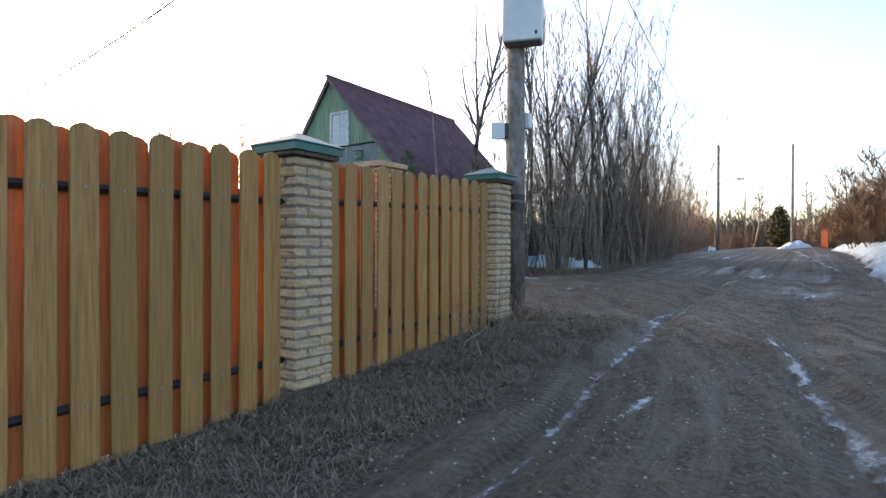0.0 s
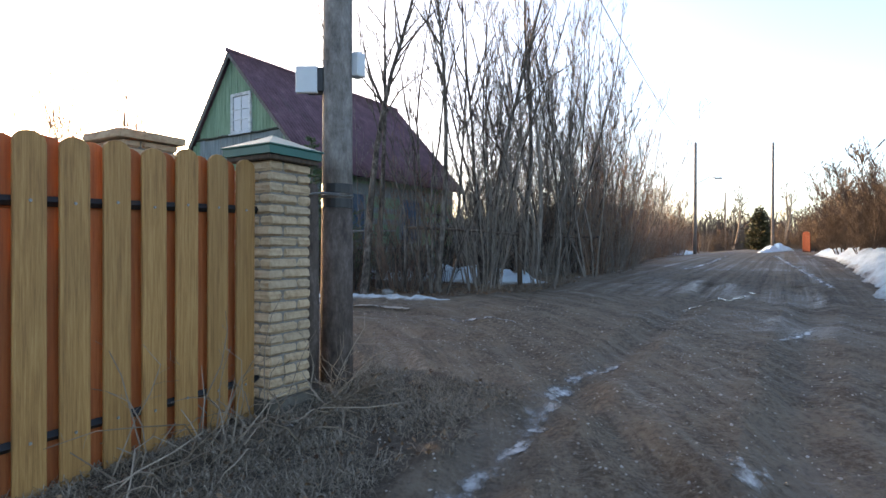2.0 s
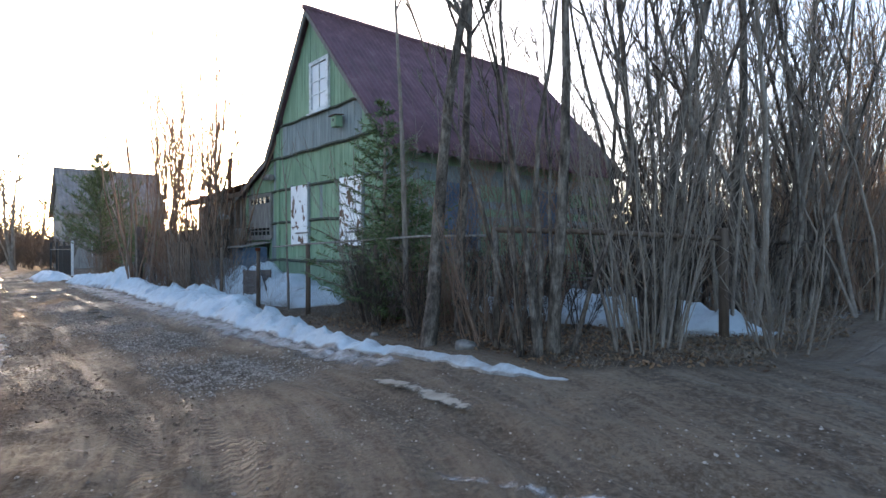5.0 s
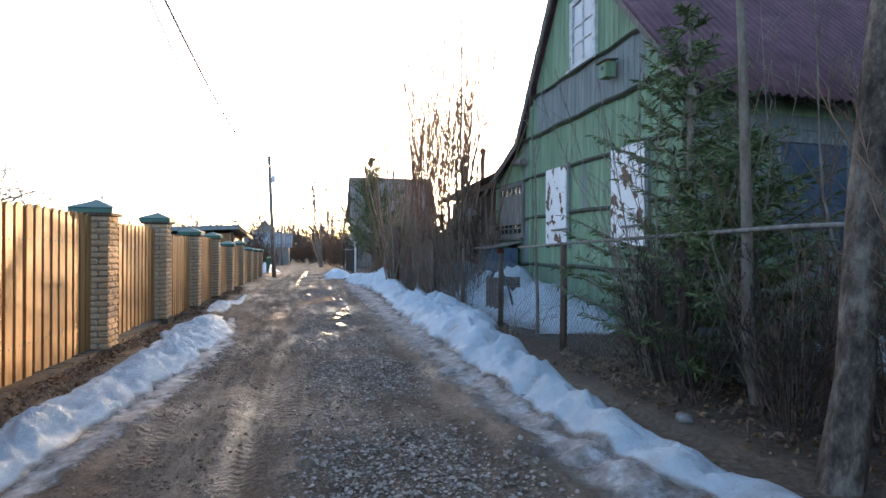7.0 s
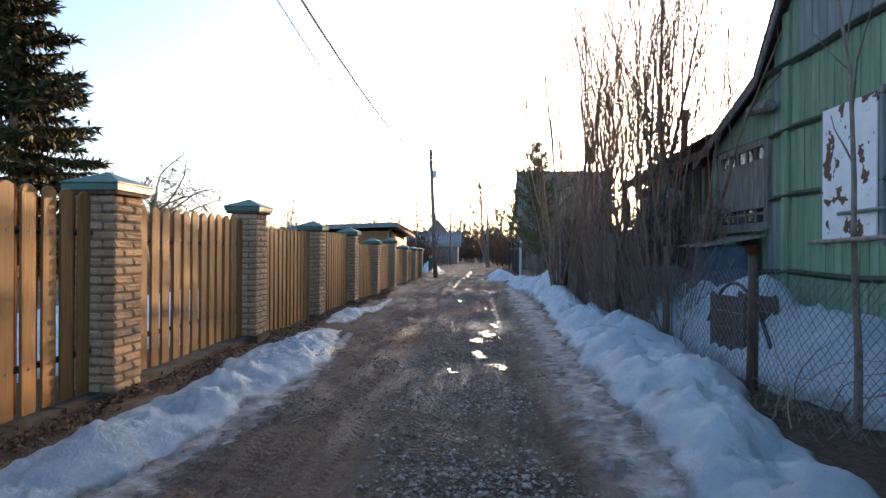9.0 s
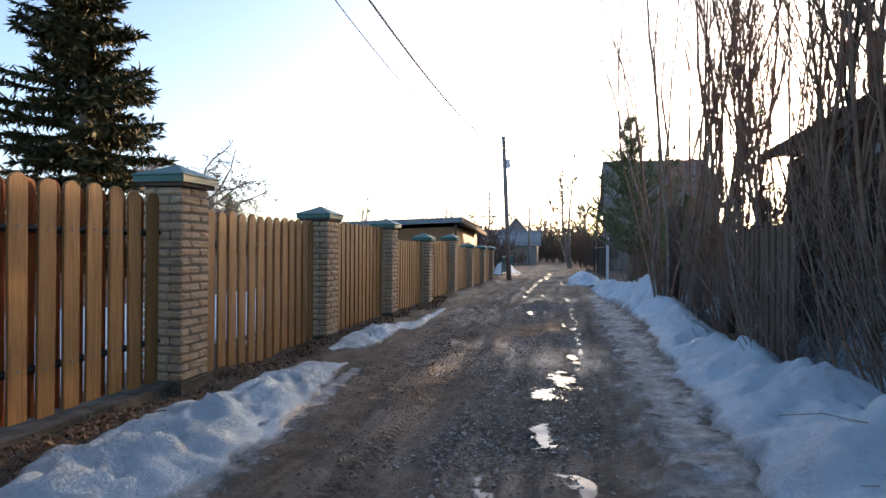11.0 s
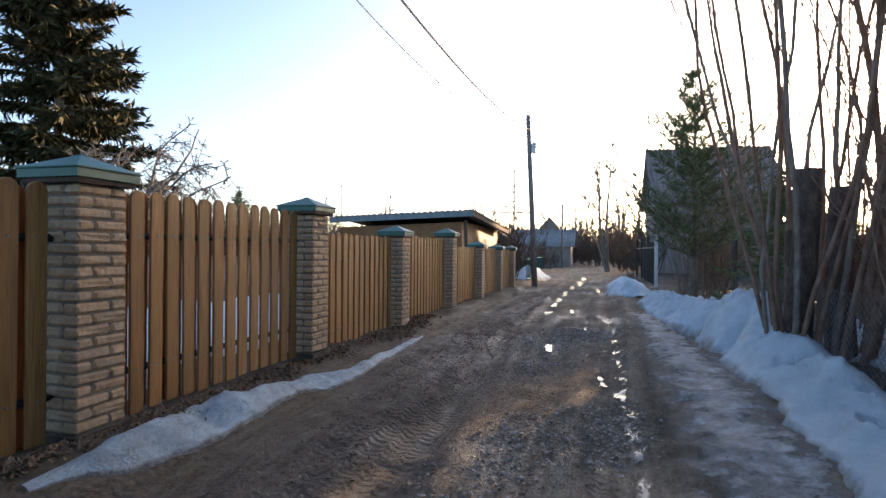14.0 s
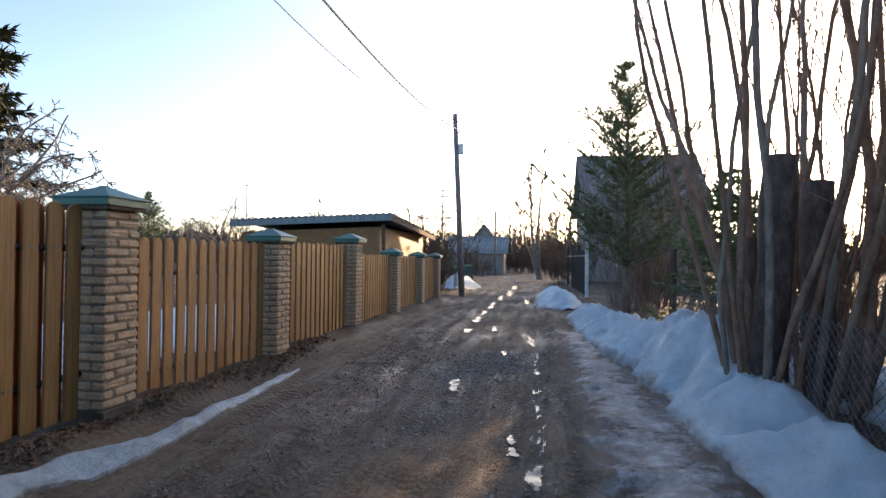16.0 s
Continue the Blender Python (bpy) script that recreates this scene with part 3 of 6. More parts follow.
def film(name, rows, mat, label, flat=False, lift=0.012):
    """A thin film of water or ice on the ground: rows of (x, y, half width) along its middle line."""
    pts = [Vector((r[0], r[1])) for r in rows]
    acc = [0.0]
    for a, b in zip(pts, pts[1:]):
        acc.append(acc[-1] + (b - a).length)
    n, m = max(6, int(acc[-1] / 0.06)), 10
    g, rim = Geo(), []
    at = lambda s, k: float(np.interp(s, acc, [r[k] for r in rows]))
    for i in range(n + 1):
        s = acc[-1] * i / n
        d = Vector((at(s + 0.05, 0) - at(s - 0.05, 0), at(s + 0.05, 1) - at(s - 0.05, 1))).normalized()
        for j in range(m + 1):
            u = -1 + 2 * j / m
            x, y = at(s, 0) - d.y * u * at(s, 2), at(s, 1) + d.x * u * at(s, 2)
            z = surface_z(x, y) + lift
            if flat:
                z = max(z * 0.3 + 0.7 * (ground_z(at(s, 0), at(s, 1)) - rut(at(s, 0), at(s, 1)) + 0.02), surface_z(x, y) + 0.004)
            g.v.append((x, y, z))
            end = min(s, acc[-1] - s) / max(0.05, at(s, 2))
            rim.append(max(abs(u), 1 - end))
    k = m + 1
    g.f = [(i * k + j, i * k + j + 1, (i + 1) * k + j + 1, (i + 1) * k + j) for i in range(n) for j in range(m)]
    ob = solo(name, g, mat, label, "puddle" if name == "puddle" else "ice", "", True, name + "s on the road")
    ob.data.attributes.new("rim", "FLOAT", "POINT").data.foreach_set("value", rim)


WATER = "shallow still puddle on the muddy road"
for x, y, L, w in [(-14.4, 10.06, 0.45, 0.3), (-14.5, 9.45, 0.32, 0.2), (-15.3, 9.8, 0.4, 0.2), (-16.5, 9.8, 0.5, 0.34), (-17.2, 9.92, 0.6, 0.34), (-18.4, 10.1, 0.4, 0.16), (-21.7, 9.98, 0.3, 0.1), (-23.6, 9.29, 0.4, 0.13), (-25.65, 9.74, 0.3, 0.13), (-28.7, 8.85, 0.5, 0.2), (-28.9, 9.4, 0.4, 0.14), (-31, 8.85, 0.7, 0.2), (-33, 8.85, 1.0, 0.2), (-35.5, 8.9, 1.3, 0.24), (-38.5, 9.0, 1.5, 0.28), (-37, 10.0, 1.3, 0.2), (-42, 9.2, 2.4, 0.4), (-47, 9.3, 2, 0.4), (-17.4, 8.6, 0.25, 0.1)]:
    film("puddle", [(x - L, y - 0.03, w), (x, y, w), (x + L, y + 0.03, w)], M_PUDDLE, WATER, True)
film("puddle", [(-6.35, 10.32, 0.14), (-5.8, 10.34, 0.22), (-5.4, 10.3, 0.27), (-4.85, 10.28, 0.16)], M_SLUSH, WATER, True)
film("puddle", [(-1.5, 11.7, 0.25), (-1.1, 12.5, 0.42), (-0.8, 13.4, 0.46), (-0.5, 14.6, 0.3)], M_WETCHAIN, WATER)
film("puddle", [(-2.9, 14.3, 0.2), (-2.5, 14.8, 0.25), (-2.2, 15.6, 0.2)], M_WETCHAIN, WATER)
film("puddle", [(-17.6, 10.1, 0.16), (-19, 10.2, 0.26), (-20.5, 10.15, 0.3), (-22, 10.2, 0.3), (-23.5, 10.15, 0.26), (-25.5, 10.2, 0.3), (-28, 10.1, 0.26)], M_WETCHAIN, WATER)
ICY = "thin grey ice in a wheel rut"
film("ice_patch", [(-6.5, 10.75, 0.18), (-8.5, 10.65, 0.28), (-10.5, 10.68, 0.36), (-13, 10.74, 0.42), (-16, 10.8, 0.48), (-18, 10.84, 0.5), (-20, 10.88, 0.52), (-22, 10.92, 0.5), (-24, 10.9, 0.42), (-28, 10.85, 0.34)], M_MARGIN, "dirty trodden ice along the foot of the snow bank", False, 0.009)
film("ice_patch", [(-8.0, 7.6, 0.14), (-10, 7.78, 0.24), (-12, 7.88, 0.32), (-14, 7.9, 0.36), (-16, 7.78, 0.28), (-17.4, 7.65, 0.12)], M_MARGIN, "dirty trodden ice along the foot of the snow strip", False, 0.009)
film("ice_patch", [(-1.3, 1.6, 0.08), (-1.34, 3.0, 0.11), (-1.38, 3.8, 0.12), (-1.47, 4.6, 0.14), (-1.5, 5.4, 0.17), (-1.51, 6.3, 0.24), (-1.57, 7.0, 0.28), (-1.67, 7.6, 0.22), (-1.66, 8.1, 0.24), (-1.5, 8.5, 0.2), (-1.3, 8.8, 0.1)], M_ICE, ICY)
film("ice_patch", [(0.4, 3.2, 0.16), (0.3, 3.8, 0.22), (0.12, 4.6, 0.22), (0.0, 5.4, 0.26), (-0.15, 6.1, 0.28), (-0.4, 6.9, 0.2)], M_ICE, ICY)
film("ice_patch", [(-1.05, 3.5, 0.08), (-0.98, 3.9, 0.13), (-0.95, 4.3, 0.08)], M_ICE, ICY)
film("ice_patch", [(-4.4, 9.4, 0.12), (-3.6, 9.7, 0.16), (-2.8, 9.7, 0.1)], M_ICE, ICY)
film("ice_patch", [(-0.2, 10.0, 0.12), (0.0, 10.6, 0.2), (0.2, 11.3, 0.12)], M_ICE, ICY)
film("ice_patch", [(0.6, 15.5, 0.2), (0.4, 18, 0.35), (0.2, 22, 0.3), (-0.2, 28, 0.4), (-0.6, 36, 0.5)], M_ICE, ICY)
film("ice_patch", [(-4.2, 14.4, 0.25), (-4.0, 17, 0.4), (-3.8, 20, 0.3)], M_ICE, ICY)
film("ice_patch", [(-2.6, 20, 0.2), (-2.4, 24, 0.35), (-2.5, 32, 0.3)], M_ICE, ICY)


# ---- brick pillars ----
BL, BH, BW, J = 0.25, 0.065, 0.12, 0.010
PITCH = 0.075
PW = 0.38
brick_meshes = [bevelled(BL, BW, BH, 0.016, k, 0.0065).mesh("brick", M_BRICK) for k in range(7)]
cap_mesh = {}


def pillar_cap(parent, z, w=0.485):
    g = Geo()
    h = w / 2
    ring = lambda r, zz: [(-r, -r, zz), (r, -r, zz), (r, r, zz), (-r, r, zz)]
    vs = ring(h - 0.012, 0.0) + ring(h, 0.0) + ring(h, 0.052) + ring(h + 0.012, 0.058) + ring(h + 0.012, 0.066) + ring(0.035, 0.16) + ring(0.02, 0.172)
    fs = []
    for k in range(6):
        for i in range(4):
            a, b = k * 4 + i, k * 4 + (i + 1) % 4
            fs.append((a, b, b + 4, a + 4))
    fs += [(3, 2, 1, 0), (24, 25, 26, 27)]
    g.add(vs, fs)
    if "cap" not in cap_mesh:
        cap_mesh["cap"] = g.mesh("cap", M_CAP)
    part("cap", cap_mesh["cap"], M_CAP, parent, "green sheet-metal pyramid cap", at=pose(0, 0, z))


def brick_pillar(x, y, base, courses=22, cap=True, seed=0, rz=0.0, footing=0.5):
    """A square pillar of pinwheel brick courses about (x, y)."""
    r = random.Random(seed)
    t = thing("brick_pillar", (x, y, base), rz, "cream split-brick fence pillar with a green metal cap" if cap else "cream split-brick gate pillar with flat brick coping", "pillar", "brick fence pillars")
    core = Geo().box(-PW / 2 + 0.019, -PW / 2 + 0.019, 0, PW / 2 - 0.019, PW / 2 - 0.019, courses * PITCH - 0.004)
    part("mortar_core", core, M_MORTAR, t)
    part("footing", Geo().box(-PW / 2 - 0.03, -PW / 2 - 0.03, -footing, PW / 2 + 0.03, PW / 2 + 0.03, -0.002), M_CONCRETE, t)
    for k in range(courses):
        for q in range(4):
            a = q * 90
            sgn = 1 if k % 2 else -1
            m = pose(0, 0, 0, 0, 0, a) @ pose(sgn * (PW / 2 - BL / 2), -(PW / 2 - BW / 2) + r.uniform(-0.004, 0.003), k * PITCH + J * 0.4, 0, 0, r.uniform(-0.6, 0.6) + (180 if r.random() < 0.5 else 0))
            part("brick", r.choice(brick_meshes), M_BRICK, t, at=m)
    top = courses * PITCH
    slab = bevelled(PW + 0.07, PW + 0.07, 0.035 if cap else 0.07, 0.006, seed, 0.003)
    part("coping", slab, M_BRICK if not cap else M_DARKWOOD, t, at=pose(0, 0, top))
    if cap:
        pillar_cap(t, top + 0.035)
    return t


# ---- board fences ----
def board_mesh(w, th, h, arch, name, mat):
    """An upright board with a rounded head, its base at z 0, front face to -y."""
    n = 7
    prof = [(-w / 2, 0.0), (w / 2, 0.0), (w / 2, h - arch)]
    for i in range(1, n):
        a = math.pi * i / n
        prof.append((w / 2 * math.cos(a), h - arch + arch * math.sin(a)))
    prof.append((-w / 2, h - arch))
    k = len(prof)
    b = 0.004
    g = Geo()
    vs = [(x * (1 - 2 * b / w), -th / 2, z - (b if z > h - arch else 0)) for x, z in prof] + [(x, -th / 2 + b, z) for x, z in prof] + [(x, th / 2, z) for x, z in prof]
    fs = [tuple(range(k)), tuple(range(3 * k - 1, 2 * k - 1, -1))]
    for s in (0, k):
        for i in range(k):
            j = (i + 1) % k
            fs.append((s + j, s + i, s + k + i, s + k + j))
    return g.add(vs, fs).mesh(name, mat)


bolt_mesh = Geo().tube([(0, 0, 0), (0, -0.006, 0)], [0.009, 0.007], 6).mesh("screw", M_STEEL)


def board_fence(x0, y0, x1, y1, z0, z1, height, seed, group, front=1, pitch=0.206):
    """A panel between two pillars; front boards face the road, back boards fill the gaps behind black rails. front: +1 when the road lies to the left of the way from 0 to 1."""
    r = random.Random(seed)
    d = Vector((x1 - x0, y1 - y0))
    L = d.length
    ang = math.degrees(math.atan2(d.y, d.x))
    t = thing("fence_panel", (x0, y0, z0), ang, "oiled pine board fence panel with scalloped tops on black rails", "fence", group)
    slope = (z1 - z0) / L
    s = front
    w, th = 0.7 * pitch, 0.02
    n = max(2, round((L - 0.04) / pitch))
    pitch = (L - 0.03) / n
    bm = [board_mesh(w, th, height, 0.06, "board", M_BOARD) for _ in range(1)]
    bb = [board_mesh(w, th, height - 0.01, 0.06, "back_board", M_BOARD_BACK) for _ in range(1)]
    flip = 180 if s > 0 else 0
    for i in range(n):
        u = 0.015 + pitch * (i + 0.5)
        board = part("board", bm[0], M_BOARD, t, at=pose(u + r.uniform(-0.006, 0.006), s * 0.031, u * slope + r.uniform(-0.012, 0.012), 0, r.uniform(-0.35, 0.35), flip))
        for zz in (0.32, height - 0.34):
            part("screw", bolt_mesh, M_STEEL, board, at=pose(0, -th / 2, zz))
        if i < n - 1:
            v = u + pitch / 2
            part("back_board", bb[0], M_BOARD_BACK, t, at=pose(v + r.uniform(-0.008, 0.008), -s * 0.031, v * slope + r.uniform(-0.012, 0.012), 0, r.uniform(-0.3, 0.3), flip), label="")
    for zz in (0.32, height - 0.34):
        g = Geo().tube([(-0.02, 0, zz), (L + 0.02, 0, zz + slope * L)], [0.026, 0.026], 4)
        part("rail", g, M_RAIL, t)
    return t


FB_Y = lambda x: 6.60 - 0.006 * (x + 12.6)      # middle of the pillars along the lane
# along the street
A_X = -3.10 - PW / 2
pillars_a = [(-0.30 + 0.19, 0.02, 22), (2.98, 0.2, 23), (6.1, 0.38, 22)]
for k, (py, pb, c) in enumerate(pillars_a):
    brick_pillar(A_X, py, pb, c, True, 10 + k)
board_fence(A_X + 0.04, -2.9, A_X + 0.04, -0.30, 0.0, 0.03, 1.72, 30, "street fence panels", -1)
board_fence(A_X + 0.04, 0.08, A_X + 0.04, 2.79, 0.07, 0.1, 1.83, 31, "street fence panels", -1)
board_fence(A_X + 0.04, 3.17, A_X + 0.04, 5.91, 0.13, 0.2, 1.83, 32, "street fence panels", -1)
# along the lane
gate_pillar = brick_pillar(-5.1, 6.12, 0.4, 26, False, 20)
gate_pillar.scale = (1.32, 1.32, 1.0)
board_fence(-4.85, 6.2, -3.48, 6.15, 0.36, 0.38, 1.66, 40, "lane fence panels", 1)
# each: pillar's middle, its base, its courses, and the head and foot of the boards on its street side
LANE_PILLARS = [(-6.9, 0.42, 22, 2.06, 0.42), (-9.75, 0.40, 22, 2.05, 0.42), (-12.74, 0.37, 22, 2.04, 0.40), (-15.66, 0.40, 22, 1.99, 0.42), (-18.62, 0.33, 21, 1.90, 0.24), (-21.57, 0.32, 21, 1.93, 0.28),
                (-24.54, 0.2, 20, 1.71, 0.12), (-27.8, 0.2, 21, 1.75, 0.09), (-30.99, 0.05, 20, 1.58, 0.0), (-34.1, 0.0, 20, 1.56, -0.02), (-37.0, -0.02, 20, 1.53, -0.04)]
prev = (-5.1, 0.4)
for k, (px, pb, c, head, foot) in enumerate(LANE_PILLARS):
    brick_pillar(px, FB_Y(px), pb, c, True, 50 + k)
    board_fence(px + PW / 2, FB_Y(px) - 0.035, prev[0] - PW / 2, FB_Y(prev[0]) - 0.035, foot, foot, head - foot, 60 + k, "lane fence panels", 1, 0.186)
    prev = (px, pb)
g = Geo()
for (xa, za), (xb, zb) in zip([(-5.1, 0.4)] + [(p[0], p[4]) for p in LANE_PILLARS], [(p[0], p[4]) for p in LANE_PILLARS]):
    n = 14
    for i in range(n):
        u0, u1 = xa + (xb - xa) * i / n, xa + (xb - xa) * (i + 1) / n
        ya, yb = FB_Y(u0), FB_Y(u1)
        top = min(za, zb) - 0.02 + 0.014 * nz(u0, 1, 0, 2)
        g.box(u1, ya - 0.16, -0.6, u0 + 0.001, ya + 0.12 + 0.03 * nz(u0, 4, 0, 3), top)
solo("fence_plinth", g, M_CONCRETE, "low mossy concrete strip footing under the fence", "plinth", "structure")


# ---- corner pole ----
def corner_pole():
    x, y = -3.27, 6.75
    z = ground_z(x, y)
    t = thing("utility_pole", (x, y, z), 0, "weathered grey round timber utility pole bound to a stub", "pole")
    pts = [(0.0, 0, -0.4), (0.0, 0, 0.6), (0.005, 0, 2.0), (0.01, 0.0, 4.5), (0.02, 0.0, 8.0)]
    part("shaft", Geo().tube([(0.005, 0, 1.45)] + pts[2:], [0.124, 0.122, 0.112, 0.095], 18), M_POLE, t, smooth=True)
    part("butt", Geo().tube([(0, 0, -0.4), (0, 0, 0.6), (0.005, 0, 1.452)], [0.137, 0.132, 0.1255], 18), M_STUB, t, "dark creosoted lower length", smooth=True)
    for k, zz in enumerate((1.42, 1.54)):
        part("band", Geo().tube([(0.005, 0, zz), (0.005, 0, zz + 0.075)], [0.131, 0.131], 20), M_BLACK, t, "black binding tape")
    part("wire_tie", Geo().tube([(0.13 * math.cos(a) * 1.03 + 0.0, 0.13 * math.sin(a) * 1.03, 1.52 + 0.004 * math.sin(3 * a)) for a in np.linspace(0, 6.28, 20)], [0.006] * 20, 4), M_STEEL, t)
    part("stay_wire", Geo().tube([(0.1, -0.05, 1.53), (0.12, -0.3, 1.52), (0.1, -0.42, 1.5)], [0.007] * 3, 4), M_STEEL, t)
    # meter box near the top and small boxes below it
    b = bevelled(0.5, 0.27, 0.75, 0.012)
    box = part("meter_box", b, M_BOX, t, "light grey steel meter box", at=pose(0.17, -0.13, 3.56, 0, 0, 18))
    part("box_floor", bevelled(0.47, 0.24, 0.012, 0.003), M_GREYWOOD, box, at=pose(0, 0, -0.013))
    part("box_lock", bevelled(0.03, 0.012, 0.05, 0.003), M_BLACK, box, at=pose(0.18, -0.139, 0.06))
    part("junction_box", bevelled(0.16, 0.12, 0.2, 0.01), M_BLACK, t, "small dark junction box", at=pose(-0.14, -0.1, 2.36, 0, 0, 30))
    part("junction_lid", bevelled(0.18, 0.04, 0.22, 0.008), M_BOX, t, at=pose(-0.17, -0.17, 2.35, 0, 0, 30))
    part("junction_box", bevelled(0.13, 0.1, 0.22, 0.01), M_BOX, t, "small pale junction box", at=pose(-0.12, 0.09, 2.1, 0, 0, 30))
    part("junction_box", bevelled(0.1, 0.1, 0.2, 0.01), M_BOX, t, "small pale junction box", at=pose(0.13, 0.1, 2.5, 0, 0, 0))
    for k, yy in enumerate((-0.3, 0.3)):
        part("crossarm_pin", Geo().tube([(0, yy * 0.2, 7.4 + 0.15 * k), (0, yy, 7.45 + 0.15 * k), (0, yy, 7.4 + 0.15 * k)], [0.012] * 3, 6), M_RUST, t)
    s = thing("pole_stub", (-3.26, 6.4, ground_z(-3.2, 6.4)), 0, "dark reddish round timber stub beside the pole", "pole")
    part("shaft", Geo().tube([(0, 0, -0.3), (0, 0.0, 0.8), (0.0, 0, 1.56), (0.0, 0, 1.6)], [0.1, 0.095, 0.09, 0.08], 16), M_STUB, s, smooth=True)


corner_pole()


# ---- the green house ----
HX0, HX1, HY0, HY1 = -14.85, -10.39, 13.35, 20.6
RIDGE = (-13.15, 6.78)
EAVE_R, EAVE_L, KINK = (-10.02, 3.36), (-17.25, 3.02), (-15.3, 3.78)


def roof_line(x):
    if x >= RIDGE[0]:
        return RIDGE[1] + (x - RIDGE[0]) * (EAVE_R[1] - RIDGE[1]) / (EAVE_R[0] - RIDGE[0])
    if x >= KINK[0]:
        return RIDGE[1] + (x - RIDGE[0]) * (KINK[1] - RIDGE[1]) / (KINK[0] - RIDGE[0])
    return KINK[1] + (x - KINK[0]) * (EAVE_L[1] - KINK[1]) / (EAVE_L[0] - KINK[0])


def corrugated(p0, p1, y0, y1, th=0.02, wave=0.13, amp=0.018):
    """A corrugated sheet from the line point p0 (x, z) to p1, running from y0 to y1 with waves along y."""
    g = Geo()
    a, b = Vector((p0[0], 0, p0[1])), Vector((p1[0], 0, p1[1]))
    d = (b - a).normalized()
    nrm = Vector((-d.z, 0, d.x))
    if nrm.z < 0:
        nrm = -nrm
    n = int((y1 - y0) / wave * 6)
    rows = max(2, int((b - a).length / 1.1))
    for side in (0, 1):
        for i in range(n + 1):
            y = y0 + (y1 - y0) * i / n
            off = amp * math.sin(2 * math.pi * (y - y0) / wave) + (0 if side else -th)
            for k in range(rows + 1):
                p = a + (b - a) * k / rows + nrm * (off + 0.012 * nz(y, k * 3.1, 1, 0.6))
                g.v.append((p.x, y, p.z))
    m = rows + 1
    tot = (n + 1) * m
    for i in range(n):
        for k in range(rows):
            q = (i * m + k, i * m + k + 1, (i + 1) * m + k + 1, (i + 1) * m + k)
            g.f.append(tuple(reversed(q)))
            g.f.append(tuple(tot + j for j in q))
    for i in range(n):
        for k in (0, rows):
            g.f.append((i * m + k, (i + 1) * m + k, tot + (i + 1) * m + k, tot + i * m + k))
    return g


def window(parent, x0, x1, z0, z1, y, bars, mat=None, glass=None):
    """A window in a wall that faces -y, with frame, panes, sill and glazing bars (fractions)."""
    mat = mat or M_FRAME
    w = part("window", Geo().box(x0, y + 0.03, z0, x1, y + 0.05, z1), M_DARKWOOD, parent)
    for a in ((x0 - 0.06, x0 + 0.03, z0 - 0.05, z1 + 0.05), (x1 - 0.03, x1 + 0.06, z0 - 0.05, z1 + 0.05), (x0 + 0.03, x1 - 0.03, z1 - 0.03, z1 + 0.05), (x0 + 0.03, x1 - 0.03, z0 - 0.05, z0 + 0.03)):
        part("window_frame", Geo().box(a[0], y - 0.03, a[2], a[1], y + 0.028, a[3]), mat, w)
    part("window_sill", Geo().box(x0 - 0.09, y - 0.08, z0 - 0.08, x1 + 0.09, y - 0.032, z0 - 0.052), mat, w)
    xs, zs = [0.0] + bars[0] + [1.0], [0.0] + bars[1] + [1.0]
    X = lambda u: x0 + 0.03 + (x1 - x0 - 0.06) * u
    Z = lambda u: z0 + 0.03 + (z1 - z0 - 0.06) * u
    for u in bars[0]:
        part("glazing_bar", Geo().box(X(u) - 0.015, y - 0.02, Z(0), X(u) + 0.015, y + 0.02, Z(1)), mat, w)
    for u in bars[1]:
        part("glazing_bar", Geo().box(X(0), y - 0.018, Z(u) - 0.014, X(1), y + 0.022, Z(u) + 0.014), mat, w)
    for i in range(len(xs) - 1):
        for k in range(len(zs) - 1):
            part("pane", Geo().box(X(xs[i]) + 0.012, y + 0.0, Z(zs[k]) + 0.012, X(xs[i + 1]) - 0.012, y + 0.006, Z(zs[k + 1]) - 0.012), glass or M_GLASS, w)
    return w


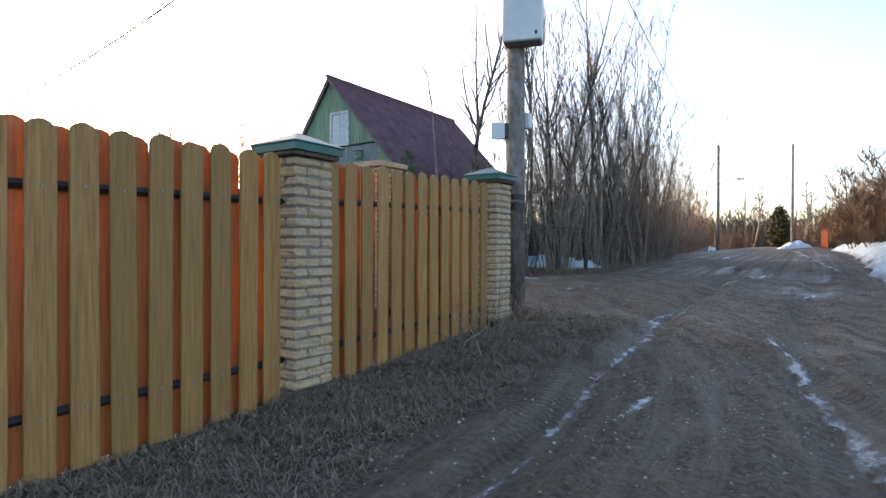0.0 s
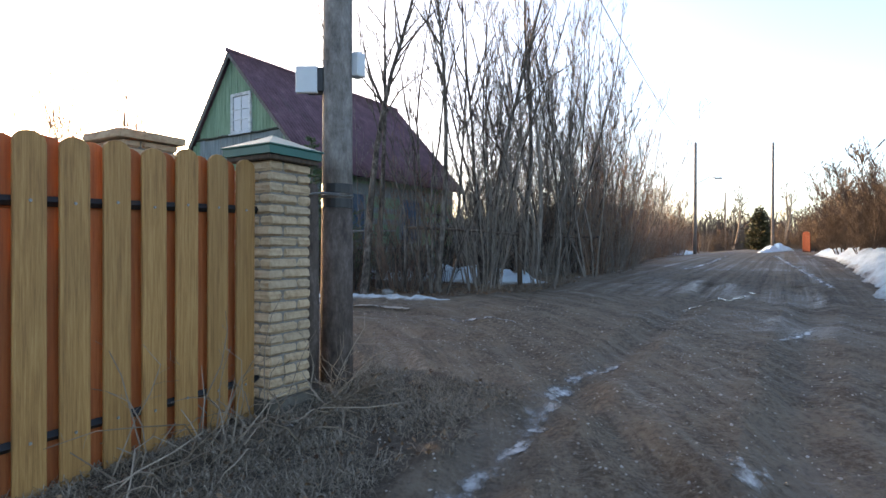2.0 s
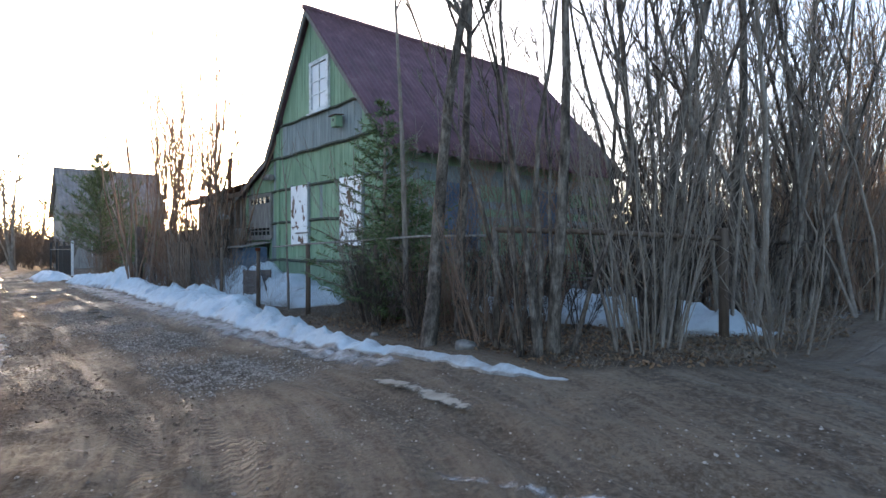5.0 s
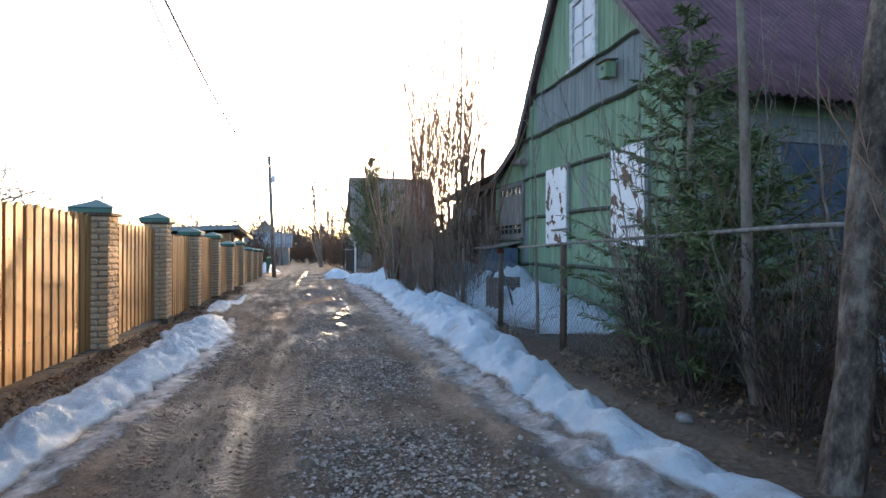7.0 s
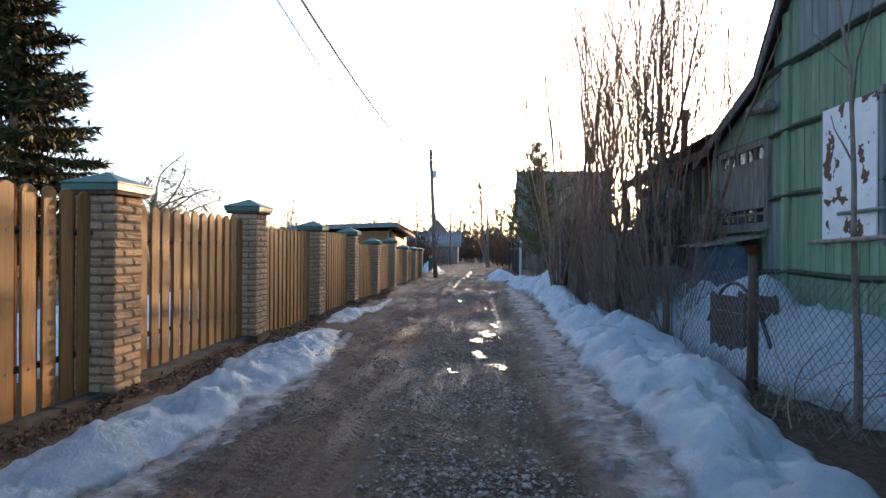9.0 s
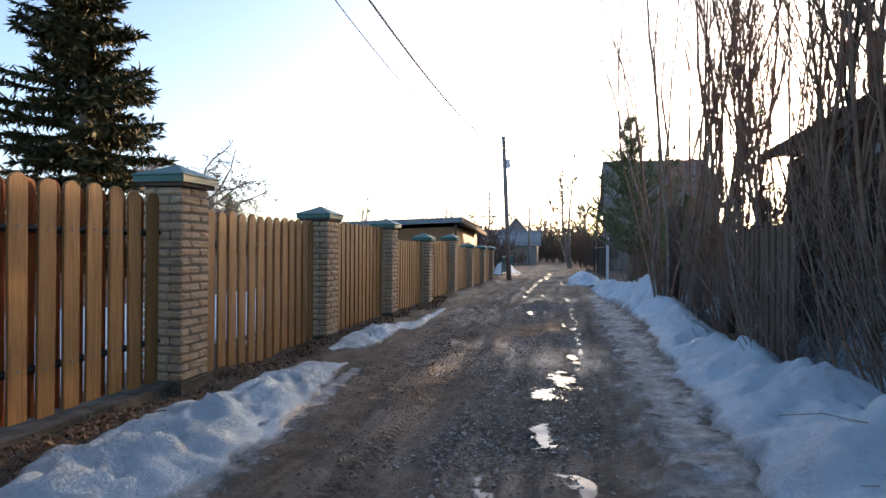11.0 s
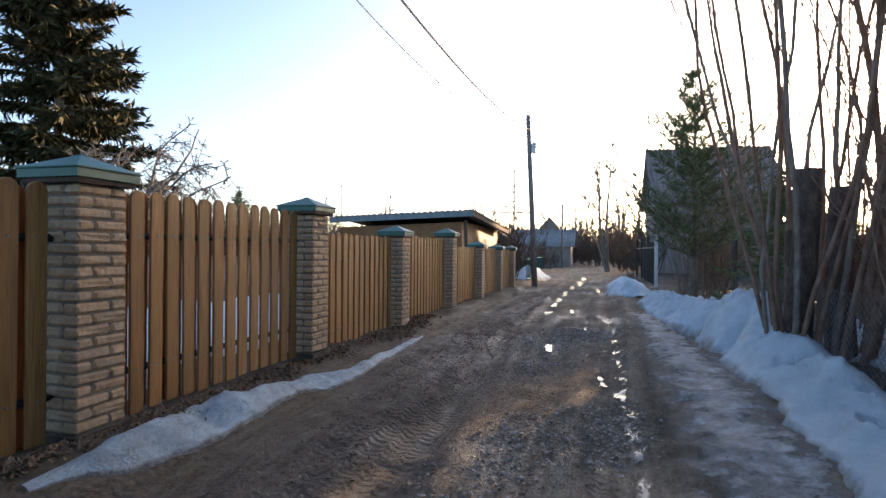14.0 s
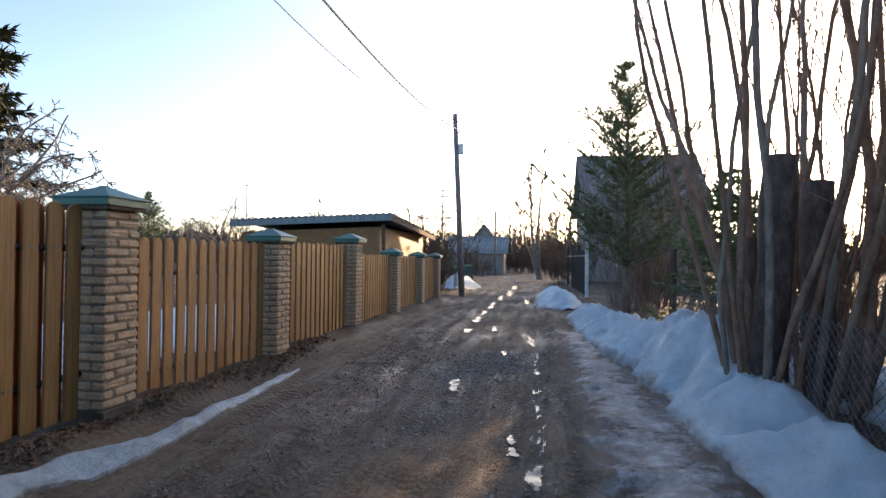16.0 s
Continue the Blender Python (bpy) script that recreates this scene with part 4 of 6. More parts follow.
def green_house():
    t = thing("house", (0, 0, 0), 0, "old green plank house with steep maroon roof and rusty shutters", "house")
    t.location = (-13.0, 13.35, 0.3)
    inv = pose(13.0, -13.35, -0.3)

    def p(name, geo, mat, label="", smooth=False, parent=None):
        ob = part(name, geo, mat, parent or t, label, smooth)
        if parent is None:
            ob.matrix_basis = inv
        return ob
    # body behind the cladding, gable outline closed at the back
    outline = [(-16.75, 0.0), (HX1 - 0.02, 0.0), (HX1 - 0.02, roof_line(HX1) - 0.12), (RIDGE[0], RIDGE[1] - 0.12), (KINK[0], KINK[1] - 0.12), (-16.75, roof_line(-16.75) - 0.12)]
    g = Geo()
    k = len(outline)
    g.add([(x, HY0 + 0.03, z) for x, z in outline] + [(x, HY1, z) for x, z in outline], [tuple(range(k)), tuple(range(2 * k - 1, k - 1, -1))] + [((i + 1) % k, i, k + i, k + (i + 1) % k) for i in range(k)])
    p("wall", g, M_DARKWOOD)
    wall = p("wall_cladding", Geo().box(-16.74, HY0 + 0.02, 0.05, HX1 - 0.03, HY0 + 0.032, 0.3), M_BATTEN)
    # upright planks between the horizontal battens
    rows = [(0.1, 1.34), (1.34, 2.22), (2.22, 2.98), (2.98, 3.74), (3.74, 4.48), (4.48, 6.7)]
    rr = random.Random(4)
    width = 0.125
    n = int((HX1 + 16.75) / width)
    width = (HX1 + 16.75) / n
    for ri, (za, zb) in enumerate(rows):
        for i in range(n):
            xa, xb = -16.75 + width * i, -16.75 + width * (i + 1)
            ta, tb = min(zb, roof_line(xa) - 0.1), min(zb, roof_line(xb) - 0.1)
            if min(ta, tb) < za + 0.05:
                continue
            d = rr.uniform(0, 0.006)
            g = Geo()
            e = 0.0035
            vs = [(xa + e, HY0 - d, za), (xb - e, HY0 - d, za), (xb - e, HY0 - d, tb), (xa + e, HY0 - d, ta)]
            vs += [(x, HY0 + 0.02, z) for x, _, z in vs]
            g.add(vs, [(0, 1, 2, 3), (7, 6, 5, 4), (1, 0, 4, 5), (2, 1, 5, 6), (3, 2, 6, 7), (0, 3, 7, 4)])
            grey = (ri == 4 and -14.6 < xa < -11.2) or (ri == 2 and rr.random() < 0.06) or (xa < -15.0 and rr.random() < 0.3) or (-11.4 < xa and ri == 3 and rr.random() < 0.3)
            part("plank", g, M_GREYPLANK if grey else M_GREEN, wall)
    for zb in (1.34, 2.22, 2.98, 3.74, 4.48):
        xs = [x for x in np.linspace(-16.75, HX1, 200) if roof_line(x) - 0.12 > zb]
        x0, x1 = min(xs), max(xs)
        pts = [(x0 + (x1 - x0) * i / 12, HY0 - 0.022 - (0.02 if zb == 3.74 else 0), zb + 0.014 * math.sin(i * 1.9)) for i in range(13)]
        g = Geo().tube(pts, [0.033] * 13, 4)
        p("batten", g, M_BATTEN)
    for xx in (-14.8, HX1 - 0.06, -16.7):
        p("corner_board", Geo().box(xx - 0.06, HY0 - 0.038, 0.1, xx + 0.06, HY0 - 0.009, roof_line(xx) - 0.14), M_GREEN)
    # roof
    p("roof", corrugated(RIDGE, EAVE_R, HY0 - 0.16, HY1 + 0.35), M_ROOF, "maroon corrugated roofing sheet", True)
    p("roof", corrugated(RIDGE, KINK, HY0 - 0.16, HY1 + 0.35), M_ROOF, "", True)
    p("roof", corrugated((KINK[0] + 0.05, KINK[1] + 0.03), EAVE_L, HY0 - 0.14, HY1 + 0.3), M_ROOF, "", True)
    p("ridge_cap", Geo().tube([(RIDGE[0], HY0 - 0.2, RIDGE[1] + 0.01), (RIDGE[0], HY1 + 0.38, RIDGE[1] + 0.01)], [0.06, 0.06], 8), M_ROOF)
    for a, b in ((RIDGE, EAVE_R), (RIDGE, KINK), (KINK, EAVE_L)):
        for yy in (HY0 - 0.15, HY1 + 0.3):
            g = Geo()
            va, vb = Vector((a[0], yy, a[1] - 0.03)), Vector((b[0], yy, b[1] - 0.03))
            g.add([va, vb, vb - Vector((0, 0, 0.13)), va - Vector((0, 0, 0.13))] + [v + Vector((0, 0.03, 0)) for v in (va, vb, vb - Vector((0, 0, 0.13)), va - Vector((0, 0, 0.13)))],
                  [(0, 1, 2, 3), (7, 6, 5, 4), (1, 0, 4, 5), (2, 1, 5, 6), (3, 2, 6, 7), (0, 3, 7, 4)])
            p("verge_board", g, M_GREYWOOD)
    for i in range(12):
        yy = HY0 + 0.1 + i * (HY1 - HY0 - 0.2) / 11
        p("rafter_tail", Geo().box(HX1 - 0.0, yy - 0.03, 3.38, EAVE_R[0] - 0.03, yy + 0.03, 3.46, None), M_DARKWOOD)
    # side wall: lapped boards facing the street
    side = p("side_wall", Geo().box(HX1 - 0.02, HY0 + 0.04, 0.1, HX1 - 0.005, HY1, 3.5), M_BATTEN)
    for i in range(21):
        za = 0.15 + i * 0.162
        g = Geo().add([(HX1 - 0.004, HY0 + 0.02, za), (HX1 + 0.02, HY0 + 0.02, za), (HX1 + 0.008, HY0 + 0.02, za + 0.16), (HX1 - 0.004, HY0 + 0.02, za + 0.16), (HX1 - 0.004, HY1, za), (HX1 + 0.02, HY1, za), (HX1 + 0.008, HY1, za + 0.16), (HX1 - 0.004, HY1, za + 0.16)],
                      [(0, 1, 2, 3), (7, 6, 5, 4), (1, 5, 6, 2), (0, 4, 5, 1), (2, 6, 7, 3)])
        part("plank", g, M_GREEN if rr.random() < 0.75 else M_GREYPLANK, side)
    for ya in (14.6, 17.4):
        w = p("side_window", Geo().box(HX1 + 0.022, ya, 1.6, HX1 + 0.05, ya + 1.0, 2.9), M_BLUE, "window boarded with faded blue sheet")
        for a in ((ya - 0.07, ya, 1.53, 2.97), (ya + 1.0, ya + 1.07, 1.53, 2.97)):
            part("window_frame", Geo().box(HX1 + 0.022, a[0], a[2], HX1 + 0.07, a[1], a[3]), M_GREYPLANK, w)
        for zz in (1.53, 2.9):
            part("window_frame", Geo().box(HX1 + 0.022, ya, zz, HX1 + 0.068, ya + 1.0, zz + 0.07), M_GREYPLANK, w)
    # attic window, and the annex window with its loose cover
    w = window(t, -13.1, -12.4, 4.55, 5.55, HY0 - 0.03, ([0.5], [0.33, 0.62]), M_FRAME, M_PALEPANE)
    w.matrix_basis = inv
    w = window(t, -16.46, -15.19, 1.91, 2.93, HY0 - 0.03, ([0.2, 0.4, 0.6, 0.8], [0.12, 0.22, 0.82]), M_GREYWOOD)
    w.matrix_basis = inv
    part("cover_sheet", Geo().box(-16.4, HY0 - 0.085, 2.12, -15.16, HY0 - 0.066, 2.72), M_GREYWOOD, w, "grey weathered cover sheet")
    # rusty white sheet shutters
    for x0, x1, z0, z1 in ((-14.03, -13.26, 1.69, 3.01), (-11.88, -11.1, 1.66, 3.0)):
        s = p("shutter", bevelled(x1 - x0, 0.02, z1 - z0, 0.004), M_SHUTTER, "white enamelled steel shutter with rust holes")
        s.matrix_basis = inv @ pose((x0 + x1) / 2, HY0 - 0.06, z0)
        for xa in (x0 - 0.05, x1 + 0.005):
            p("shutter_frame", Geo().box(xa, HY0 - 0.05, z0 - 0.04, xa + 0.045, HY0 - 0.009, z1 + 0.04), M_GREYPLANK)
        p("shutter_bar", Geo().tube([(x0 + 0.3, HY0 - 0.1, z0 + 0.26), (x1 + 0.18, HY0 - 0.1, z0 + 0.27)], [0.018, 0.018], 8), M_STEEL)
    p("water_butt_pipe", Geo().tube([(-15.42, HY0 - 0.12, 3.36), (-14.95, HY0 - 0.12, 3.32)], [0.07, 0.07], 10), M_GREYWOOD, "short grey wooden gutter end")
    b = thing("bird_box", (-11.85, HY0 - 0.14, 4.0), 0, "small dark green wooden bird box on the gable", "bird box")
    part("body", bevelled(0.18, 0.16, 0.22, 0.005), M_GREEN, b)
    part("roof", bevelled(0.24, 0.22, 0.02, 0.004), M_DARKWOOD, b, at=pose(0, -0.01, 0.222, 8))
    part("entrance", Geo().tube([(0, -0.081, 0.13), (0, -0.086, 0.13)], [0.03, 0.03], 12), M_BLACK, b)


green_house()


def lean_to():
    """The low brown outbuilding beside the house, with its stove pipe."""
    t = thing("outbuilding", (-18.6, 15.2, 0.2), 0, "low dark brown plank outbuilding under a mossy roof", "shed")
    part("body", Geo().box(-2.9, -1.6, -0.2, 1.8, 2.4, 2.82), M_DARKWOOD, t)
    r = random.Random(8)
    for i in range(31):
        x = -2.9 + 4.7 * i / 31
        part("plank", Geo().box(x + 0.004, -1.625 - r.uniform(0, 0.008), -0.1, x + 0.146, -1.602, 2.78), M_DARKWOOD if i % 3 else M_GREYWOOD, t)
    part("door", Geo().box(0.5, -1.66, 0.2, 1.2, -1.634, 2.0), M_GREYWOOD, t)
    part("roof", corrugated((1.95, 3.12), (-3.15, 2.96), -2.0, 2.7), M_FARROOF, t, smooth=True)
    part("roof_edge", Geo().box(-3.1, -2.02, 2.8, 1.9, -1.98, 2.92), M_DARKWOOD, t)
    part("stove_pipe", Geo().tube([(-1.05, -1.25, 2.8), (-1.05, -1.25, 4.1)], [0.06, 0.06], 10), M_RUST, t)
    part("pipe_cowl", Geo().tube([(-1.05, -1.25, 4.1), (-1.05, -1.25, 4.22)], [0.11, 0.09], 10), M_RUST, t)
    b = thing("bin_shelter", (-15.62, 12.95, 0.55), 0, "faded blue sheet bin with a sloping grey lid against the wall", "bin")
    part("body", bevelled(0.72, 0.6, 1.1, 0.01), M_BLUE, b)
    part("lid", bevelled(0.9, 0.75, 0.03, 0.005), M_GREYWOOD, b, at=pose(0, -0.03, 1.14, 10, 0, 0))
    part("front_board", bevelled(0.5, 0.03, 0.7, 0.004), M_DARKWOOD, b, at=pose(-0.1, -0.35, -0.1))
    q = thing("garden_post", (-16.75, 12.7, 0.4), 0, "thin grey post with a tin lamp shade", "post")
    part("shaft", Geo().tube([(0, 0, -0.2), (0, 0, 2.0)], [0.04, 0.035], 8), M_GREYWOOD, q)
    part("tin_shade", Geo().tube([(0, 0, 1.98), (0, 0, 2.06), (0, 0, 2.12)], [0.16, 0.15, 0.05], 12), M_SHEET, q)


lean_to()


# ---- wire mesh fence in front of the house ----
def mesh_panels(t, posts, inv, H=0.95):
    """Chain-link between posts, woven of thin bent wires."""
    for (xa, ya), (xb, yb) in zip(posts, posts[1:]):
        g = Geo()
        L = abs(xb - xa)
        cell = 0.075
        n, rows = int(L / cell), int(H / cell)
        for i in range(-rows, n):
            for sgn in (1, -1):
                pts = []
                for k in range(rows + 1):
                    u = (i + (k if sgn > 0 else rows - k)) * cell / L
                    if 0 <= u <= 1:
                        x, y = xa + (xb - xa) * u, ya + (yb - ya) * u
                        pts.append((x, y + 0.02 * math.sin(u * 7) + 0.004 * (1 if (k + i) % 2 else -1), ground_z(x, y) + 0.03 + k * cell + 0.03 * math.sin(u * 9)))
                if len(pts) > 1:
                    g.tube(pts, [0.0022] * len(pts), 3, False)
        part("wire_mesh", g, M_STEEL, t).matrix_basis = inv


def mesh_fence():
    r = random.Random(5)
    posts = [(-8.7, 12.0), (-10.55, 11.9), (-12.62, 11.92), (-14.7, 11.95), (-17.4, 12.0)]
    t = thing("wire_fence", (posts[0][0], posts[0][1], ground_z(*posts[0])), 0, "sagging chain-link wire fence on rough wooden posts", "fence")
    inv = t.matrix_basis.inverted()
    for k, (x, y) in enumerate(posts):
        z = ground_z(x, y)
        h = 1.18 if k != 2 else 1.08
        ob = part("post", Geo().tube([(x, y, z - 0.3), (x + 0.02, y, z + 0.5), (x + 0.01 * (k - 2), y + 0.01, z + h)], [0.044, 0.04, 0.036], 9), M_DARKWOOD, t, smooth=True)
        ob.matrix_basis = inv
        if k == 2:
            part("post_cap", Geo().tube([(x, y, z + h), (x, y, z + h + 0.06)], [0.055, 0.05], 10), M_REDFENCE, ob, "red plastic cap")
    mesh_panels(t, posts, inv)
    far_posts = [(-19.4, 12.15), (-22.65, 11.98), (-26.2, 12.2)]
    f = thing("wire_fence", (-19.4, 12.25, ground_z(-19.4, 12.25)), 0, "low chain-link wire fence on wooden posts behind the snow", "fence")
    finv = f.matrix_basis.inverted()
    for x, y in far_posts:
        z = ground_z(x, y)
        part("post", Geo().tube([(x, y, z - 0.3), (x + 0.02, y, z + 1.35)], [0.06, 0.05], 9), M_DARKWOOD, f, smooth=True).matrix_basis = finv
    mesh_panels(f, far_posts, finv, 0.75)
    rail = part("top_rail", Geo().tube([(-6.6, 12.05, 1.74), (-7.6, 11.97, 1.75), (-10.55, 11.9, 1.68), (-11.8, 11.88, 1.64)], [0.015, 0.016, 0.015, 0.014], 8), M_GREYWOOD, t, "pale thin pole rail", smooth=True)
    rail.matrix_basis = inv
    h = thing("bent_hose", (-13.6, 12.25, 0.6), 0, "black bent plastic hoop standing in the snow", "hoop")
    part("hoop", Geo().tube([(-0.75 + 1.5 * i / 16, 0, 0.75 * math.sin(math.pi * i / 16) ** 0.7 - 0.15 * i / 16) for i in range(17)], [0.017] * 17, 6), M_BLACK, h, smooth=True)
    pk = thing("picket_gate", (-17.85, 11.78, ground_z(-17.85, 11.78)), 0, "weathered brown picket gate standing in the thicket", "gate")
    for i in range(11):
        part("picket", bevelled(0.1, 0.02, 1.22 + 0.03 * math.sin(i * 2.3), 0.004), M_DARKWOOD, pk, at=pose(0.05 + i * 0.14, 0, 0.16, 0, r.uniform(-1.2, 1.2)))
    for zz in (0.45, 1.1):
        part("rail", bevelled(1.56, 0.03, 0.07, 0.004), M_DARKWOOD, pk, at=pose(0.75, 0.027, zz))
    cr = thing("wooden_crate", (-13.7, 12.35, ground_z(-13.7, 12.35)), 8, "dark brown open plank crate in the snow", "crate")
    for i in range(4):
        for yy in (-0.16, 0.16):
            part("slat", bevelled(0.56, 0.02, 0.152, 0.004), M_STUB, cr, at=pose(0, yy, 0.02 + 0.156 * i))
    for xx in (-0.27, 0.27):
        for yy in (-0.14, 0.14):
            part("corner_post", bevelled(0.04, 0.02, 0.66, 0.004), M_STUB, cr, at=pose(xx, yy, 0))


mesh_fence()


def corner_bits():
    """Mossy boulder, pale post and dark rails at the edge of the thicket."""
    r = random.Random(31)
    for x, y, k in ((-6.4, 11.55, 0.1), (-5.75, 11.65, 0.05), (-8.0, 11.5, 0.05)):
        bm = bmesh.new()
        bmesh.ops.create_icosphere(bm, subdivisions=3, radius=1)
        g = Geo()
        for v in bm.verts:
            q = 1 + 0.28 * nz(v.co.x * 1.4 + x, v.co.y * 1.4, v.co.z * 1.4 + y)
            v.co = Vector((v.co.x * k * 1.4 * q, v.co.y * k * q, v.co.z * k * 0.7 * q))
        bm.verts.index_update()
        g.add([v.co[:] for v in bm.verts], [[v.index for v in f.verts] for f in bm.faces])
        bm.free()
        ob = solo("boulder", g, M_BOULDER, "grey mossy boulder beside the alder trunk", "stone", "", True)
        ob.location = (x, y, ground_z(x, y) + k * 0.15)
    t = thing("rail_fence", (-6.15, 11.75, ground_z(-6.15, 11.75)), 0, "old pale post with dark sagging rails in the thicket", "fence")
    part("post", Geo().tube([(0, 0, -0.2), (0.01, 0, 0.7), (-0.01, 0, 1.25)], [0.036, 0.034, 0.03], 9), M_ALDER, t, smooth=True)
    part("rail", Geo().tube([(0, 0, 1.2), (0.9, 0.6, 1.16), (1.6, 1.6, 1.1)], [0.03, 0.028, 0.026], 7), M_DARKWOOD, t, smooth=True)
    part("rail", Geo().tube([(-0.1, 2.4, 1.0), (1.2, 3.4, 1.06), (2.0, 5.8, 1.1)], [0.04, 0.038, 0.03], 7), M_DARKWOOD, t, smooth=True)
    part("post", Geo().tube([(1.6, 1.6, -0.2), (1.6, 1.6, 1.2)], [0.05, 0.045], 8), M_DARKWOOD, t, smooth=True)
    part("post", Geo().tube([(2.0, 5.8, -0.2), (2.0, 5.8, 1.2)], [0.05, 0.045], 8), M_DARKWOOD, t, smooth=True)
    part("post", Geo().tube([(-0.1, 2.4, -0.2), (-0.1, 2.4, 1.1)], [0.05, 0.045], 8), M_DARKWOOD, t, smooth=True)
    d = thing("board_heap", (-8.6, 15.6, ground_z(-8.6, 15.6)), 20, "heap of old grey boards under the thicket", "boards")
    for i in range(7):
        part("board", bevelled(2.2 - 0.15 * i, 0.16, 0.03, 0.004), M_GREYWOOD, d, at=pose(r.uniform(-0.2, 0.2), -0.4 + 0.13 * i, 0.03 + 0.075 * i, r.uniform(-6, 6), 0, r.uniform(-14, 14)))


corner_bits()


# ---- bare trees and bushes ----
def wander(r, p, d, length, steps, bend, up):
    """A crooked line of points from p along d."""
    pts = [Vector(p)]
    d = Vector(d).normalized()
    for _ in range(steps):
        d = (d + Vector((r.gauss(0, bend), r.gauss(0, bend), r.gauss(0, bend) + up))).normalized()
        pts.append(pts[-1] + d * length / steps)
    return pts


def twigs(g, r, pts, r0, length, level, count, spread, up, thin):
    """Side branches off a line of points, and theirs in turn."""
    k = len(pts) - 1
    for i in range(count):
        u = r.uniform(0.22, 0.98) * k
        a, f = int(u), u - int(u)
        p = pts[a].lerp(pts[min(a + 1, k)], f)
        d = (pts[min(a + 1, k)] - pts[a]).normalized()
        side = Vector((r.gauss(0, 1), r.gauss(0, 1), r.gauss(0, 0.5)))
        side = (side - d * side.dot(d)).normalized()
        w = (d * (1 - spread) + side * spread + Vector((0, 0, up))).normalized()
        L = length * r.uniform(0.45, 1.1) * (1.15 - 0.75 * u / k)
        rr = max(thin, r0 * 0.38 * (1.1 - 0.8 * u / k))
        steps = 4 if level > 1 else 3
        q = wander(r, p, w, L, steps, 0.13, 0.05 + up * 0.15)
        rad = [max(thin * 0.7, rr * (1 - 0.8 * j / steps)) for j in range(steps + 1)]
        g.tube(q, rad, 4 if rr > 0.012 else 3, False)
        if level > 1:
            twigs(g, r, q, rr, L * 0.5, level - 1, max(2, int(count * 0.45)), spread, up, thin)


def bare_tree(name, seed, stems, height, r0, spread=0.45, count=9, level=3, fan=0.12, up=0.25, bark=None, thin=0.004, label="", category="tree", bend=0.06, group="", bare=0.0):
    """A leafless tree or multi-stemmed bush; trunk stems and a crown of twigs."""
    r = random.Random(seed)
    bark = bark or M_BARK
    t = thing(name, (0, 0, 0), 0, label, category, group)
    crown, canes = Geo(), Geo()
    for s in range(stems):
        a = r.uniform(0, 6.28)
        off = Vector((math.cos(a), math.sin(a), 0)) * (0.0 if stems == 1 else r.uniform(0.03, 0.22))
        h = height * (1 if s == 0 else r.uniform(0.55, 1.0))
        d = Vector((math.cos(a) * fan, math.sin(a) * fan, 1)) if stems > 1 else Vector((r.gauss(0, fan * 0.6), r.gauss(0, fan * 0.6), 1))
        n = 11
        pts = wander(r, off + Vector((0, 0, -0.25)), d, h + 0.25, n, bend, 0.04)
        rs = r0 * (1 if s == 0 else r.uniform(0.5, 0.95))
        rad = [max(thin, rs * (1 - 0.93 * (j / n) ** 0.85)) for j in range(n + 1)]
        rad[0] *= 1.25
        stem = Geo().tube(pts, rad, 8 if rs > 0.05 else 5, False)
        if stems < 10:
            part("trunk", stem, bark, t, smooth=True)
        else:
            canes.add(stem.v, stem.f)
        lo = int(n * bare)
        twigs(crown, r, pts[lo:], rs, h * 0.3, level, count, spread, up, thin)
    if canes.v:
        part("cane", canes, bark, t, smooth=True)
    part("crown", crown, bark, t, smooth=True)
    return t


def scaled(x, y, s, rz, sink=0.0, sz=None):
    return pose(x, y, ground_z(x, y) - sink, 0, 0, rz) @ Matrix.Diagonal((s, s, sz or s, 1))


def scatter(protos, spots, r, lo=0.8, hi=1.15):
    """Place the prototypes at the spots, the first ones as themselves, the rest as copies."""
    used = set()
    for i, (x, y) in enumerate(spots):
        p = protos[i % len(protos)]
        m = scaled(x, y, r.uniform(lo, hi), r.uniform(0, 360))
        if p not in used:
            used.add(p)
            p.matrix_basis = m
        else:
            keep = p.matrix_basis.copy()
            p.scale = (1, 1, 1)
            copy_thing(p, m)
            p.matrix_basis = keep


THICK = "bare thicket at the street corner"
corner = [bare_tree("bare_tree", 100 + k, stems=r_s, height=h, r0=rr, count=c, level=2, fan=f * 1.7, thin=0.0042, label="leafless grey multi-stemmed alder in the roadside thicket", group=THICK, bark=bk, up=0.25, spread=0.48, bare=0.15)
          for k, (r_s, h, rr, c, f, bk) in enumerate([(4, 6.4, 0.034, 15, 0.16, M_BARK), (3, 7.0, 0.04, 18, 0.13, M_BARK), (5, 5.4, 0.026, 14, 0.2, M_BARK), (2, 7.6, 0.046, 20, 0.11, M_ALDER), (4, 6.4, 0.03, 15, 0.16, M_WILLOW), (6, 4.2, 0.02, 14, 0.25, M_WILLOW)])]
rs = random.Random(77)
